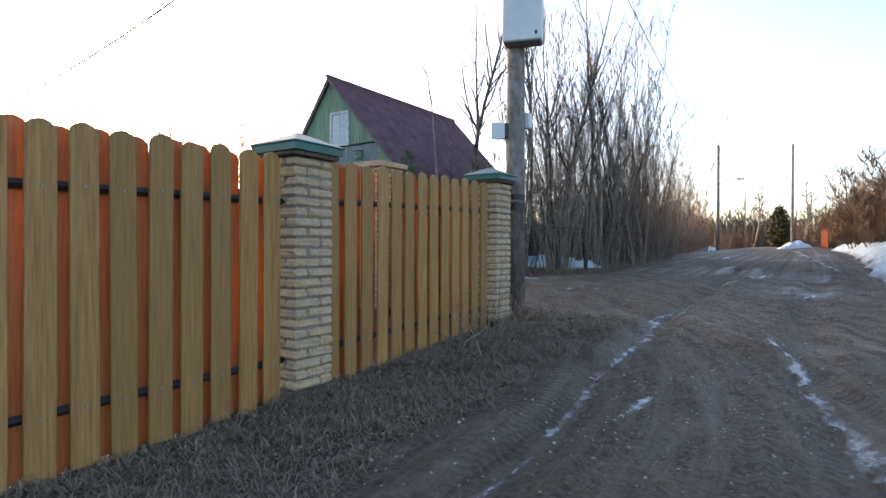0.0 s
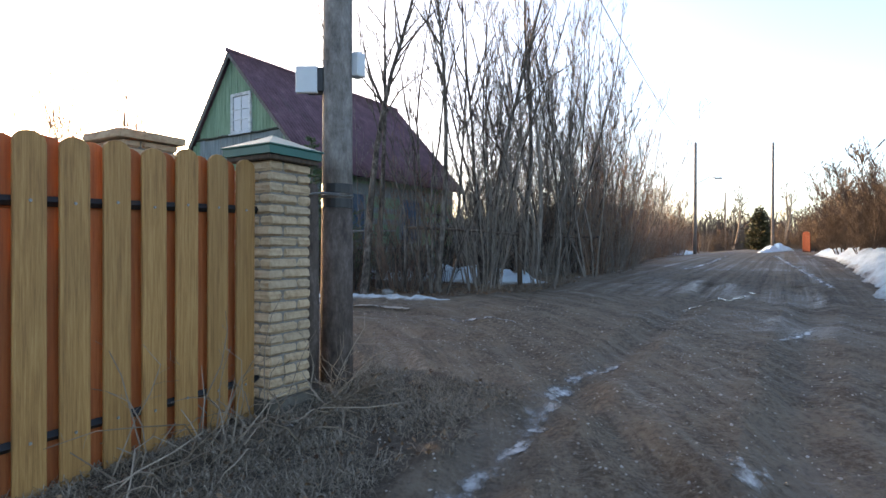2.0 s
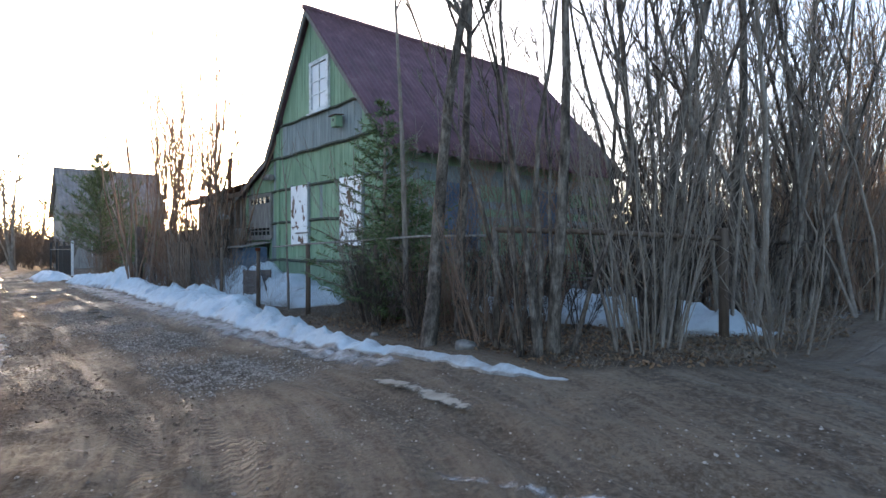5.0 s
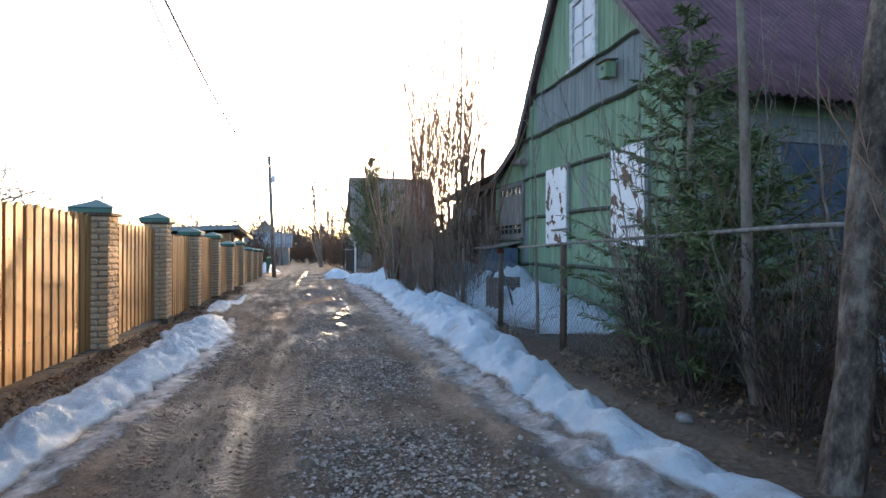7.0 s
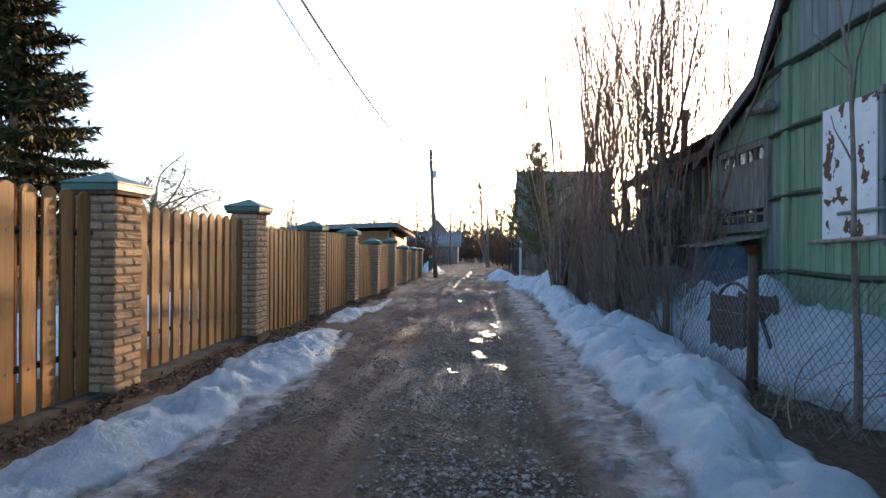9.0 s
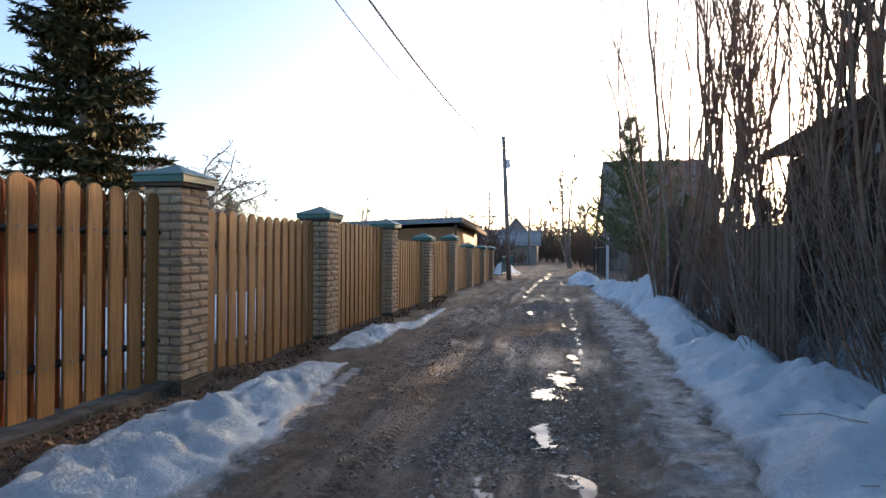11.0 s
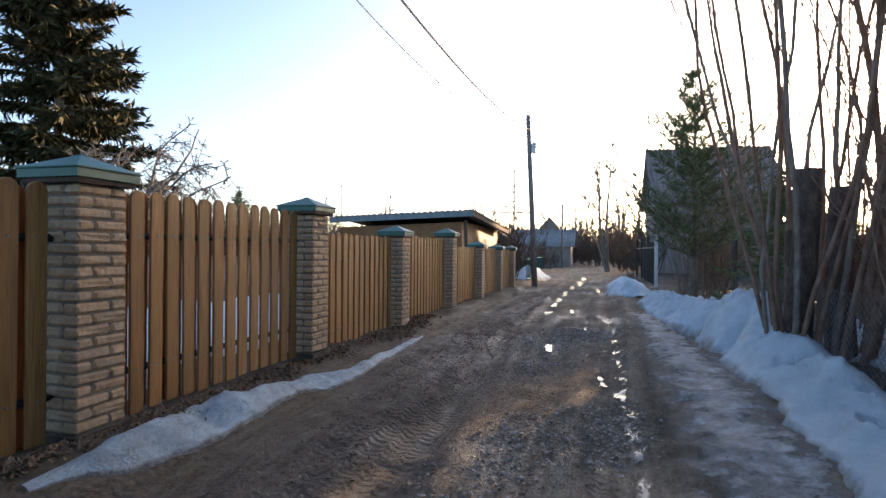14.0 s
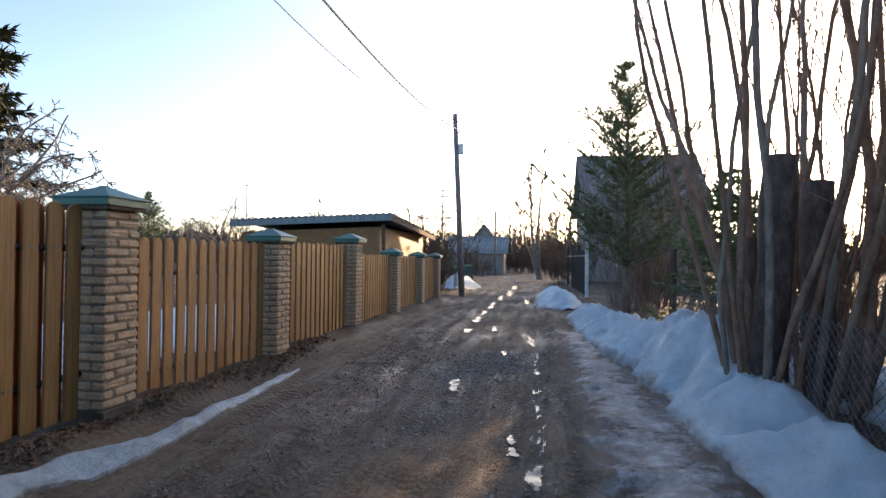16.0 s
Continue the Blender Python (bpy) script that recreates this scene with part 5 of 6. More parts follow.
spots = [(-6.3, 12.75), (-5.6, 13.2), (-5.9, 14.3), (-5.2, 13.9), (-5.0, 15.2), (-4.7, 14.6), (-5.5, 15.8), (-6.6, 13.5), (-4.6, 16.6), (-5.3, 17.4), (-6.9, 14.9), (-4.9, 18.4), (-6.0, 18.9), (-4.8, 19.9), (-5.6, 21), (-7.3, 16.6), (-9.0, 25.5),
         (-5.2, 22.4), (-6.4, 23.2), (-5.4, 24.5), (-6.8, 26), (-5.6, 27.5), (-5.9, 30), (-7.2, 32), (-6.1, 34.5), (-6.6, 38), (-7.4, 42), (-8.6, 17.9), (-8.5, 21), (-9.5, 23.5), (-9, 28), (-12, 26), (-15, 25), (-5.9, 16.7), (-6.4, 20.2)]
spots = [p for p in spots if p[1] > 16.5]
spots = [(x + 0.75, y - 0.85) if y < 24 else (x + 0.4, y) for x, y in spots] + [(-7.2, 22), (-6.4, 25), (-7.6, 29), (-6.8, 36), (-7.6, 39), (-8.2, 34), (-6.6, 31.5), (-7.4, 20.5)]
scatter(corner, spots, rs)

# fanning clumps of alder stems at the edge of the road, and the snow seen between them
CLUMP = "leafless alder clump of fanning grey stems at the roadside"
clumps = [bare_tree("alder_clump", 140 + k, stems=n, height=h, r0=rr, count=c, level=3, fan=f, thin=0.0062, label=CLUMP, group=THICK, bark=bk, up=0.3, spread=0.4, bare=0.3, bend=0.075)
          for k, (n, h, rr, c, f, bk) in enumerate([(8, 6.2, 0.036, 9, 0.13, M_ALDER), (7, 7.0, 0.05, 10, 0.14, M_ALDER), (6, 6.6, 0.042, 10, 0.12, M_BARK), (5, 7.4, 0.055, 11, 0.14, M_ALDER)])]
for ob, x, y, rz in zip(clumps, (-5.55, -5.15, -4.7, -4.55), (11.75, 13.2, 13.95, 15.3), (0, 40, 150, 250)):
    ob.matrix_basis = scaled(x, y, 1.0, rz)
for k, (x, y, sc) in enumerate([(-4.6, 16.9, 1.0), (-4.95, 18.6, 0.95), (-5.0, 20.8, 1.0), (-5.9, 14.9, 0.85), (-5.3, 23.2, 1.0), (-7.6, 17.6, 0.95), (-5.6, 26.5, 1.0), (-8.6, 20.4, 1.0)]):
    ob = clumps[(k * 3 + 1) % 4]
    keep = ob.matrix_basis.copy()
    copy_thing(ob, scaled(x, y, sc, 83 * k))
    ob.matrix_basis = keep

for k, (x, y, sc) in enumerate([(-7.5, 12.6, 0.62), (-6.2, 12.7, 0.7), (-6.9, 12.95, 0.66), (-7.9, 12.3, 0.55)]):
    copy_thing(corner[(0, 2, 4, 5)[k]], scaled(x, y, sc, 43 * k))
for k in range(30):
    x, y = rs.uniform(-8.0, -4.6), rs.uniform(14.8, 23)
    copy_thing(corner[k % 6], scaled(x, y, rs.uniform(0.8, 1.1), 47 * k))
# the grey trunks that stand at the edge of the lane
a = bare_tree("alder_tree", 201, 1, 8.0, 0.088, count=13, level=2, fan=0.1, bark=M_ALDER, label="tall leafless alder with mottled grey bark", spread=0.42, bare=0.35, bend=0.07)
a.matrix_basis = pose(-6.87, 11.42, ground_z(-6.87, 11.42), 0, 6, 20)
b = bare_tree("alder_tree", 203, 1, 7.5, 0.07, count=12, level=2, fan=0.1, bark=M_ALDER, label="tall leafless alder with mottled grey bark", spread=0.42, bare=0.35)
b.matrix_basis = pose(-6.95, 12.0, ground_z(-6.95, 12.0), 0, -3, 120)
c = copy_thing(a, pose(-5.5, 11.85, ground_z(-5.5, 11.85), 1, -2, 200) @ Matrix.Diagonal((0.75, 0.75, 0.95, 1)))
c = copy_thing(b, pose(-5.3, 13.35, ground_z(-5.3, 13.35), -2, 5, 10))
c = copy_thing(a, pose(-4.75, 14.2, ground_z(-4.75, 14.2), 3, -4, 130) @ Matrix.Diagonal((0.8, 0.8, 0.9, 1)))

d = bare_tree("alder_tree", 205, 1, 7.0, 0.05, count=9, level=3, fan=0.05, bark=M_BARK, label="slender leafless alder forking above the house roof", spread=0.5, bare=0.5, thin=0.007)
d.matrix_basis = pose(-8.0, 12.1, ground_z(-8.0, 12.1), 0, -2, 30)

# undergrowth: thin brown stems
under = [bare_tree("bare_bush", 300 + k, stems=s, height=h, r0=0.013, count=11, level=1, fan=0.3, up=0.2, bark=bk, thin=0.003, label="low leafless brown bush", category="bush", group="undergrowth", spread=0.5) for k, (s, h, bk) in enumerate([(20, 1.9, M_WILLOW), (22, 2.6, M_BARK), (18, 1.3, M_BARK)])]
spots = [(-6.9 + 0.0, 12.5), (-8.2, 12.3), (-7.9, 12.9), (-9.2, 12.5), (-8.8, 12.15), (-6.4, 12.5), (-5.4, 12.9), (-5.0, 13.4), (-4.7, 14.1), (-4.5, 15.0), (-4.4, 16.0), (-4.6, 17.2), (-4.5, 18.2), (-4.6, 19.3), (-4.8, 20.6), (-4.9, 22), (-5.0, 23.6), (-5.2, 25.2), (-5.3, 27), (-5.5, 29), (-5.6, 31), (-5.9, 33.5), (-6.2, 36.5),
         (-9.6, 12.3), (-5.8, 13.7), (-6.3, 15.5), (-6.8, 17.6), (-7.8, 15.8), (-7.4, 19.2), (-5.9, 12.4), (-7.3, 13.9), (-6.1, 16.2)]
spots += [(rs.uniform(-8.2, -4.7) - 0.035 * max(0, y - 15), y) for y in np.linspace(13.2, 44, 44)]
spots = [(x + 0.6, y - 0.7) if -7 < x and y < 24 else (x, y) for x, y in spots] + [(rs.uniform(-8.5, -4.6) - 0.03 * max(0, y - 15), y) for y in np.linspace(15, 60, 46)]
spots = [p for i, p in enumerate(spots) if not (-9.5 < p[0] and p[1] < 16.5 and i % 4)]
scatter(under, spots, rs, 0.8, 1.35)

for k, (x, y) in enumerate([(-7.7, 12.05), (-6.3, 12.0), (-7.2, 12.1), (-6.7, 12.3), (-7.5, 12.5), (-8.0, 12.2), (-6.1, 12.35), (-8.4, 12.9)]):
    copy_thing(under[(0, 2)[k % 2]], scaled(x, y, 0.62 + 0.05 * (k % 3), 60 * k))
for k in range(34):
    x, y = rs.uniform(-8.4, -5.0), rs.uniform(17, 46)
    copy_thing(under[k % 3], scaled(x - 0.035 * max(0, y - 15), y, rs.uniform(1.1, 1.6), 60 * k))

dense = [bare_tree("thicket_bush", 330 + k, stems=12, height=h, r0=0.02, count=13, level=2, fan=0.28, up=0.2, bark=M_BUSH, thin=0.006, label="dense leafless bush in the thicket, its bark darkened to stand for shade", category="bush", group="thicket bushes", spread=0.5) for k, h in enumerate((2.6, 3.4))]
spots = [(rs.uniform(-8.6, -5.4) - 0.035 * max(0, y - 15), y) for y in np.linspace(15.5, 48, 44)] + [(-25.2, 13.6)]
spots += [(rs.uniform(3.1, 6.2), y) for y in np.linspace(14, 50, 30)]
scatter(dense, spots, rs, 0.8, 1.2)

# The last four are added low to stand for shadow under the thicket.
for k, (x, y) in enumerate([(-8.3, 12.6), (-7.8, 12.9), (-7.1, 12.7), (-6.5, 12.6), (-7.4, 13.1), (-5.95, 12.9), (-6.8, 13.4), (-7.9, 13.4), (-6.2, 12.3), (-8.8, 11.95), (-8.3, 11.8), (-9.2, 12.1), (-7.5, 11.85)]):
    copy_thing(dense[k % 2], scaled(x, y, 0.42 + 0.05 * (k % 4), 70 * k, 0, 0.4))
for k in range(30):
    x, y = rs.uniform(-9.0, -5.0), rs.uniform(15.2, 23)
    copy_thing(dense[k % 2], scaled(x, y, rs.uniform(0.5, 0.72), 70 * k, 0, rs.uniform(0.42, 0.6)))
for k in range(12):
    x, y = rs.uniform(-5.2, -4.4), 14.6 + 0.8 * k
    copy_thing(under[k % 3], scaled(x - 0.03 * (y - 14), y, rs.uniform(0.5, 0.8), 70 * k))
for k, (x, y) in enumerate([(-15.7, 12.5), (-16.3, 12.7), (-17.0, 12.4), (-17.7, 12.8), (-18.4, 12.5), (-19.2, 12.9), (-20.0, 12.6), (-16.8, 13.0), (-18.2, 13.3), (-20.8, 12.9)]):
    copy_thing(dense[k % 2], scaled(x, y, 0.55 + 0.06 * (k % 3), 70 * k, 0, 0.62 + 0.1 * (k % 3)))
for k, (x, y) in enumerate([(-20.9, 13.5), (-21.7, 14.1), (-22.6, 14.6), (-23.6, 15.2), (-21.4, 15.0), (-24.6, 14.6)]):
    copy_thing(dense[k % 2], scaled(x, y, 0.8 + 0.06 * (k % 3), 70 * k, 0, 1.1 + 0.08 * (k % 3)))
for k, (x, y) in enumerate([(-23.4, 12.9), (-22.2, 13.6), (-24.4, 13.2)]):
    copy_thing(under[k % 3], scaled(x, y, 1.1 + 0.08 * (k % 3), 70 * k))

# saplings on the lane side beyond the house
LANE = "bare saplings along the lane"
lane_t = [bare_tree("bare_sapling", 400 + k, stems=s, height=h, r0=rr, count=c, level=2, fan=f, up=0.4, bark=M_WILLOW, thin=0.0065, label="thin leafless reddish sapling beside the lane", group=LANE, spread=0.42, bare=0.15) for k, (s, h, rr, c, f) in enumerate([(5, 8.6, 0.03, 9, 0.11), (4, 9.4, 0.034, 10, 0.09), (6, 7.4, 0.026, 8, 0.14)])]
spots = [(-16.3, 12.4), (-17.4, 12.9), (-18.2, 12.3), (-19.3, 12.7), (-20.4, 12.4), (-20.9, 13.3), (-19.0, 13.8), (-21.4, 12.6), (-17.6, 13.8), (-23.6, 13.0), (-24.6, 13.8), (-22.8, 13.9), (-26.4, 14.0), (-16.9, 12.3), (-18.7, 13.1), (-20.0, 13.0), (-21.8, 13.2), (-15.9, 12.6), (-17.9, 12.5), (-32.2, 14.2), (-34, 13.2), (-33.6, 15.6), (-36, 14.4), (-38, 13.6), (-35.5, 16.4), (-39.5, 15)]
scatter(lane_t, spots, rs)
spots = [(-17.2, 12.1), (-18.4, 12.35), (-19.3, 12.15), (-20.2, 12.4), (-16.6, 12.0), (-31, 12.5), (-33, 12.4), (-28.2, 13.6)]
spots += [(rs.uniform(-40, -30.5), rs.uniform(12.5, 15.5)) for _ in range(8)]
for x, y in spots:
    copy_thing(under[int(abs(x) * 7) % 3], scaled(x, y, rs.uniform(1.0, 1.5), rs.uniform(0, 360)))
for x, y in ((-16.2, 12.15), (-15.5, 12.2), (-14.9, 12.1), (-16.8, 12.4), (-15.9, 12.45)):
    copy_thing(under[int(abs(x) * 7) % 3], scaled(x, y, rs.uniform(0.9, 1.2), rs.uniform(0, 360)))
copy_thing(b, pose(-16.4, 12.3, ground_z(-16.4, 12.3), 3, 3, 60) @ Matrix.Scale(0.72, 4))
copy_thing(a, pose(-17.3, 12.35, ground_z(-17.3, 12.35), -4, 2, 300) @ Matrix.Scale(0.6, 4))
one = bare_tree("bare_sapling", 440, 1, 3.6, 0.03, count=8, level=1, fan=0.15, bark=M_BARK, label="single thin leafless sapling in the wire fence", spread=0.5, bare=0.25)
one.matrix_basis = pose(-11.64, 12.05, ground_z(-11.64, 12.05), 0, -4, 0)


def willow_clump():
    """Several leaning trunks from one root, and a cut stump among them."""
    t = thing("willow_clump", (-22.0, 11.85, ground_z(-22.0, 11.85)), 0, "old willow clump of leaning bare trunks round a stump", "tree")
    r = random.Random(9)
    part("stump", Geo().tube(wander(r, (0, 0, -0.2), (0.0, 0.02, 1), 2.15, 6, 0.03, 0.05), [0.18, 0.135, 0.125, 0.12, 0.115, 0.125, 0.115], 12), M_STUB, t, "thick sawn-off stump", smooth=True)
    part("stump", Geo().tube(wander(r, (-0.15, 0.45, -0.2), (0.0, 0.05, 1), 2.0, 6, 0.03, 0.05), [0.16, 0.13, 0.12, 0.11, 0.11, 0.12, 0.11], 12), M_STUB, t, "thick sawn-off stump", smooth=True)
    crown = Geo()
    for k in range(24):
        a = 2 * math.pi * k / 24 + r.uniform(-0.15, 0.15)
        lean = r.uniform(0.1, 0.55)
        h, rr = r.uniform(5.6, 7.8), r.uniform(0.022, 0.042)
        pts = wander(r, (0.3 * math.cos(a) + r.uniform(-0.1, 0.1), 0.2 + 0.38 * math.sin(a), -0.2), (math.cos(a) * lean - 0.12, math.sin(a) * lean * 0.5 + 0.04, 1), h, 12, 0.075, 0.035)
        part("trunk", Geo().tube(pts, [rr * (1.3 if j == 0 else 1 - 0.72 * (j / 12) ** 1.3) for j in range(13)], 9, False), M_WILLOW if k % 3 else M_BARK, t, smooth=True)
        twigs(crown, r, pts[4:], rr * 0.7, h * 0.36, 2, 9, 0.36, 0.4, 0.0055)
    part("crown", crown, M_WILLOW, t, smooth=True)


willow_clump()


# ---- conifers ----
def conifer(name, at, height, radius, seed, mat, label, base=0.1, layers=26, per=7, droop=0.35, needle=0.1, dens=26, up_tips=False, slim=0.08):
    """A spruce or pine: trunk, boughs, and sprays of narrow needles along them."""
    r = random.Random(seed)
    t = thing(name, at, 0, label, "tree")
    trunk = Geo().tube([(0, 0, -0.3), (0.02, 0, height * 0.5), (0, 0, height)], [height * 0.014 + 0.02, height * 0.008 + 0.012, 0.008], 8)
    part("trunk", trunk, M_BARK, t, smooth=True)
    boughs, leaves = Geo(), Geo()
    for k in range(layers):
        u = k / (layers - 1)
        z = height * (base + (0.99 - base) * u)
        R = radius * (1 - u) ** 0.75 * r.uniform(0.8, 1.1) + 0.06 * radius
        for q in range(per if u < 0.85 else 4):
            a = r.uniform(0, 6.283)
            L = R * r.uniform(0.55, 1.1)
            n = 6
            slope = (0.25 - droop * (1.2 - u)) if not up_tips else (0.35 + 0.3 * u)
            pts = []
            for i in range(n + 1):
                f = i / n
                zz = z + L * (slope * f + (0.22 * f * f if not up_tips else 0.25 * f * f)) + r.gauss(0, 0.02) * L * 0.3
                pts.append(Vector((math.cos(a) * L * f, math.sin(a) * L * f, zz)))
            boughs.tube(pts, [max(0.004, 0.02 * L * (1 - 0.85 * i / n)) for i in range(n + 1)], 3, False)
            for i in range(int(dens * (0.4 + L / max(radius, 0.01)))):
                f = r.uniform(0.12, 1.0) * n
                j = min(int(f), n - 1)
                p = pts[j].lerp(pts[j + 1], f - j)
                d = (pts[j + 1] - pts[j]).normalized()
                s = Vector((r.gauss(0, 1), r.gauss(0, 1), r.gauss(0, 0.45) - (0.35 if not up_tips else -0.3)))
                w = (d * 0.6 + s.normalized() * 0.8).normalized()
                l = needle * r.uniform(0.6, 1.5)
                x = w.cross(Vector((r.gauss(0, 1), r.gauss(0, 1), r.gauss(0, 1)))).normalized() * l * slim
                m = p + w * l * 0.5
                leaves.add([p, m + x, p + w * l, m - x], [(0, 1, 2, 3)])
    part("branchwork", boughs, M_BARK, t)
    part("foliage", leaves, mat, t)
    return t


conifer("spruce_tree", (-37.0, -15.5, 0.0), 20, 5.5, 1, M_SPRUCE, "tall dark spruce tree in the garden behind the fence", 0.08, 25, 15, 0.62, 0.5, 210, False, 0.095)
conifer("young_spruce", (-9.5, 12.7, ground_z(-9.5, 12.7)), 3.3, 1.45, 2, M_THUJA, "young green spruce at the corner of the house", 0.02, 20, 7, 0.12, 0.09, 85)
conifer("young_spruce", (-8.5, 12.4, ground_z(-8.5, 12.4)), 1.9, 1.1, 3, M_THUJA, "low green spruce at the edge of the lane", 0.02, 17, 9, 0.2, 0.085, 85)
conifer("pine_tree", (-29.6, 12.1, ground_z(-29.6, 12.1)), 5.2, 2.1, 4, M_PINE, "green pine tree beside the lane", 0.2, 17, 8, 0.1, 0.2, 95, True, 0.045)
conifer("young_spruce", (-25.6, 12.9, ground_z(-25.6, 12.9)), 2.3, 1.2, 6, M_THUJA, "low dark spruce beside the lane", 0.02, 18, 9, 0.3, 0.12, 60)
conifer("young_spruce", (-27.2, 13.2, ground_z(-27.2, 13.2)), 2.5, 1.3, 9, M_THUJA, "low dark spruce beside the lane", 0.02, 18, 9, 0.3, 0.12, 50)
conifer("spruce_tree", (-2.4, 66, 1.1), 4.2, 1.5, 7, M_SPRUCE, "dark spruce far down the street", 0.05, 24, 9, 0.35, 0.4, 30)
conifer("pine_tree", (-57, -19.5, 0.0), 6.2, 1.9, 8, M_PINE, "dark pine behind the garden fence", 0.4, 16, 8, 0.1, 0.25, 40, True)


# ---- garden trees behind the fence ----
def apple_tree():
    """A short trunk, arching limbs and many drooping twigs."""
    t = thing("apple_tree", (-29.4, -3.2, 0), 0, "old bare apple tree with drooping twigs", "tree")
    r = random.Random(501)
    part("trunk", Geo().tube(wander(r, (0, 0, -0.3), (0.05, 0.05, 1), 2.6, 6, 0.06, 0), [0.2, 0.17, 0.16, 0.15, 0.14, 0.13, 0.12], 10), M_BARK, t, smooth=True)
    crown = Geo()
    for k in range(11):
        a = 2 * math.pi * k / 11 + r.uniform(-0.2, 0.2)
        pts = wander(r, (0.1, 0.1, r.uniform(1.9, 2.3)), (math.cos(a), math.sin(a), r.uniform(0.9, 2.6)), r.uniform(3.0, 4.4), 12, 0.12, -0.03)
        part("limb", Geo().tube(pts, [max(0.02, 0.06 * (1 - 0.75 * q / 12)) for q in range(13)], 7, False), M_BARK, t, smooth=True)
        twigs(crown, r, pts[3:], 0.05, 1.7, 3, 13, 0.75, -0.35, 0.015)
    part("crown", crown, M_BARK, t, smooth=True)
    return t


ap = apple_tree()
ap2 = copy_thing(ap, pose(-33.5, -5.5, 0, 0, 0, 170) @ Matrix.Scale(0.8, 4))
ap3 = copy_thing(ap, pose(-41.0, -3.5, 0, 0, 0, 250) @ Matrix.Scale(0.75, 4))

copy_thing(ap, pose(-31.5, -4.6, 0, 0, 0, 80) @ Matrix.Diagonal((0.9, 0.9, 0.62, 1)))

# ---- distance: bushes and trees beyond the near ground ----
shrub = [bare_tree("far_bush", 600 + k, stems=9, height=h, r0=0.04, count=20, level=2, fan=0.35, up=0.25, bark=M_FARTWIG, thin=0.011, label="dense leafless brown roadside bush", category="bush", group="roadside bushes", spread=0.55) for k, h in enumerate((3.6, 4.6, 3.0))]
spots = [(4.2, 15.5), (4.8, 18), (3.9, 20.5), (4.6, 23), (3.8, 25.5), (4.4, 28), (3.6, 31), (4.2, 34), (3.3, 37), (3.9, 41), (2.9, 45), (3.4, 50), (2.4, 55), (6.5, 17), (6.8, 22), (6.2, 27), (6.8, 33), (6.0, 40), (8.5, 25), (9, 32), (8, 45), (-7.6, 46), (-8.2, 52), (-8.6, 60), (-9.6, 70), (-9.2, 48), (1.2, 70), (2.2, 82), (-10, 84),
         (-6.8, 44), (-46, 12.8), (-44.5, 5.6), (-43.6, 5.0), (-42.6, 5.4), (-46.5, 4.8), (-40.8, 6.2), (-58, 11.8), (-62, 12.2), (-66, 11.6), (-70, 12.4), (-75, 11.2), (-80, 10.4), (-84, 9.2), (-88, 8.2), (-90, 10.6), (-86, 5.4), (-66, 4.6), (-72, 14.5), (-92, 6.6), (-78, 13.4), (-95, 8.9), (-97, 7)]
spots += [(rs.uniform(-104, -76), rs.uniform(2, 14)) for _ in range(34)] + [(rs.uniform(-16, 10), rs.uniform(72, 120)) for _ in range(34)] + [(rs.uniform(3.6, 9), rs.uniform(14, 50)) for _ in range(34)] + [(rs.uniform(-75, -45), rs.uniform(-12, 3)) for _ in range(14)]
scatter(shrub, spots, rs, 0.7, 1.05)
for k, (x, y, sc) in enumerate([(4.9, 14.2, 1.1), (5.4, 16.5, 1.3), (4.6, 18.5, 1.25), (5.6, 20, 1.4), (4.3, 22, 1.2), (4.9, 25.5, 1.3), (4.4, 29.5, 1.3), (-25, 18, 1.1), (-28, 17, 1.2), (-24, 21, 1.2), (-31, 20, 1.2), (-22, 17, 1.0), (-26.2, 14.2, 0.55), (-24.6, 13.6, 0.5), (-27.6, 14.4, 0.6), (-25.2, 15.0, 0.7), (-23.6, 14.6, 0.65), (-31.6, 13.2, 0.6), (-33.4, 13.4, 0.65), (3.6, 12.6, 0.9), (3.9, 16, 1.1), (3.5, 19.5, 1.1), (3.4, 27, 1.2), (3.1, 33, 1.2), (2.9, 38, 1.2)]):
    copy_thing(shrub[k % 3], scaled(x, y, sc * (1.05 if x > 0 else 1.0), 51 * k))
for k in range(44):
    copy_thing(shrub[k % 3], scaled(2.1 + 0.45 * (k % 6) - 0.01 * k, 26 + 1.15 * k, 1.0 + 0.07 * (k % 4), 67 * k))
for k in range(30):
    copy_thing(shrub[k % 3], scaled(-46 - 1.6 * k, (11.6, 12.4, 6.0, 13.2, 5.2)[k % 5], 0.6 + 0.06 * (k % 4), 67 * k))
for k in range(16):
    copy_thing(shrub[k % 3], scaled(3.4 + 0.5 * (k % 4), 15 + 2.3 * k, 1.0 + 0.07 * (k % 3), 67 * k))
bt = bare_tree("bare_tree", 701, 3, 7.0, 0.15, count=12, level=3, fan=0.28, up=0.15, bark=M_BARK, thin=0.028, label="leafless tree at the bend of the lane", spread=0.5, bare=0.2)
for x, y, s, rz in ((-63, 12.6, 1.05, 120), (-82, 12, 1.1, 200), (3.6, 60, 1.0, 10), (-6.5, 90, 1.3, 60), (4, 95, 1.4, 100), (-14, 100, 1.4, 320), (-1, 120, 1.7, 80), (-22, 110, 1.6, 10), (5.2, 34, 0.6, 100), (14, 70, 1.3, 40), (16, 50, 1.2, 140), (-100, 14, 1.4, 40), (-104, 2, 1.4, 90), (-110, 8, 1.6, 10), (-98, -8, 1.3, 210), (-80, -14, 1.2, 20), (-90, 24, 1.5, 300)):
    copy_thing(bt, scaled(x, y, s, rz))
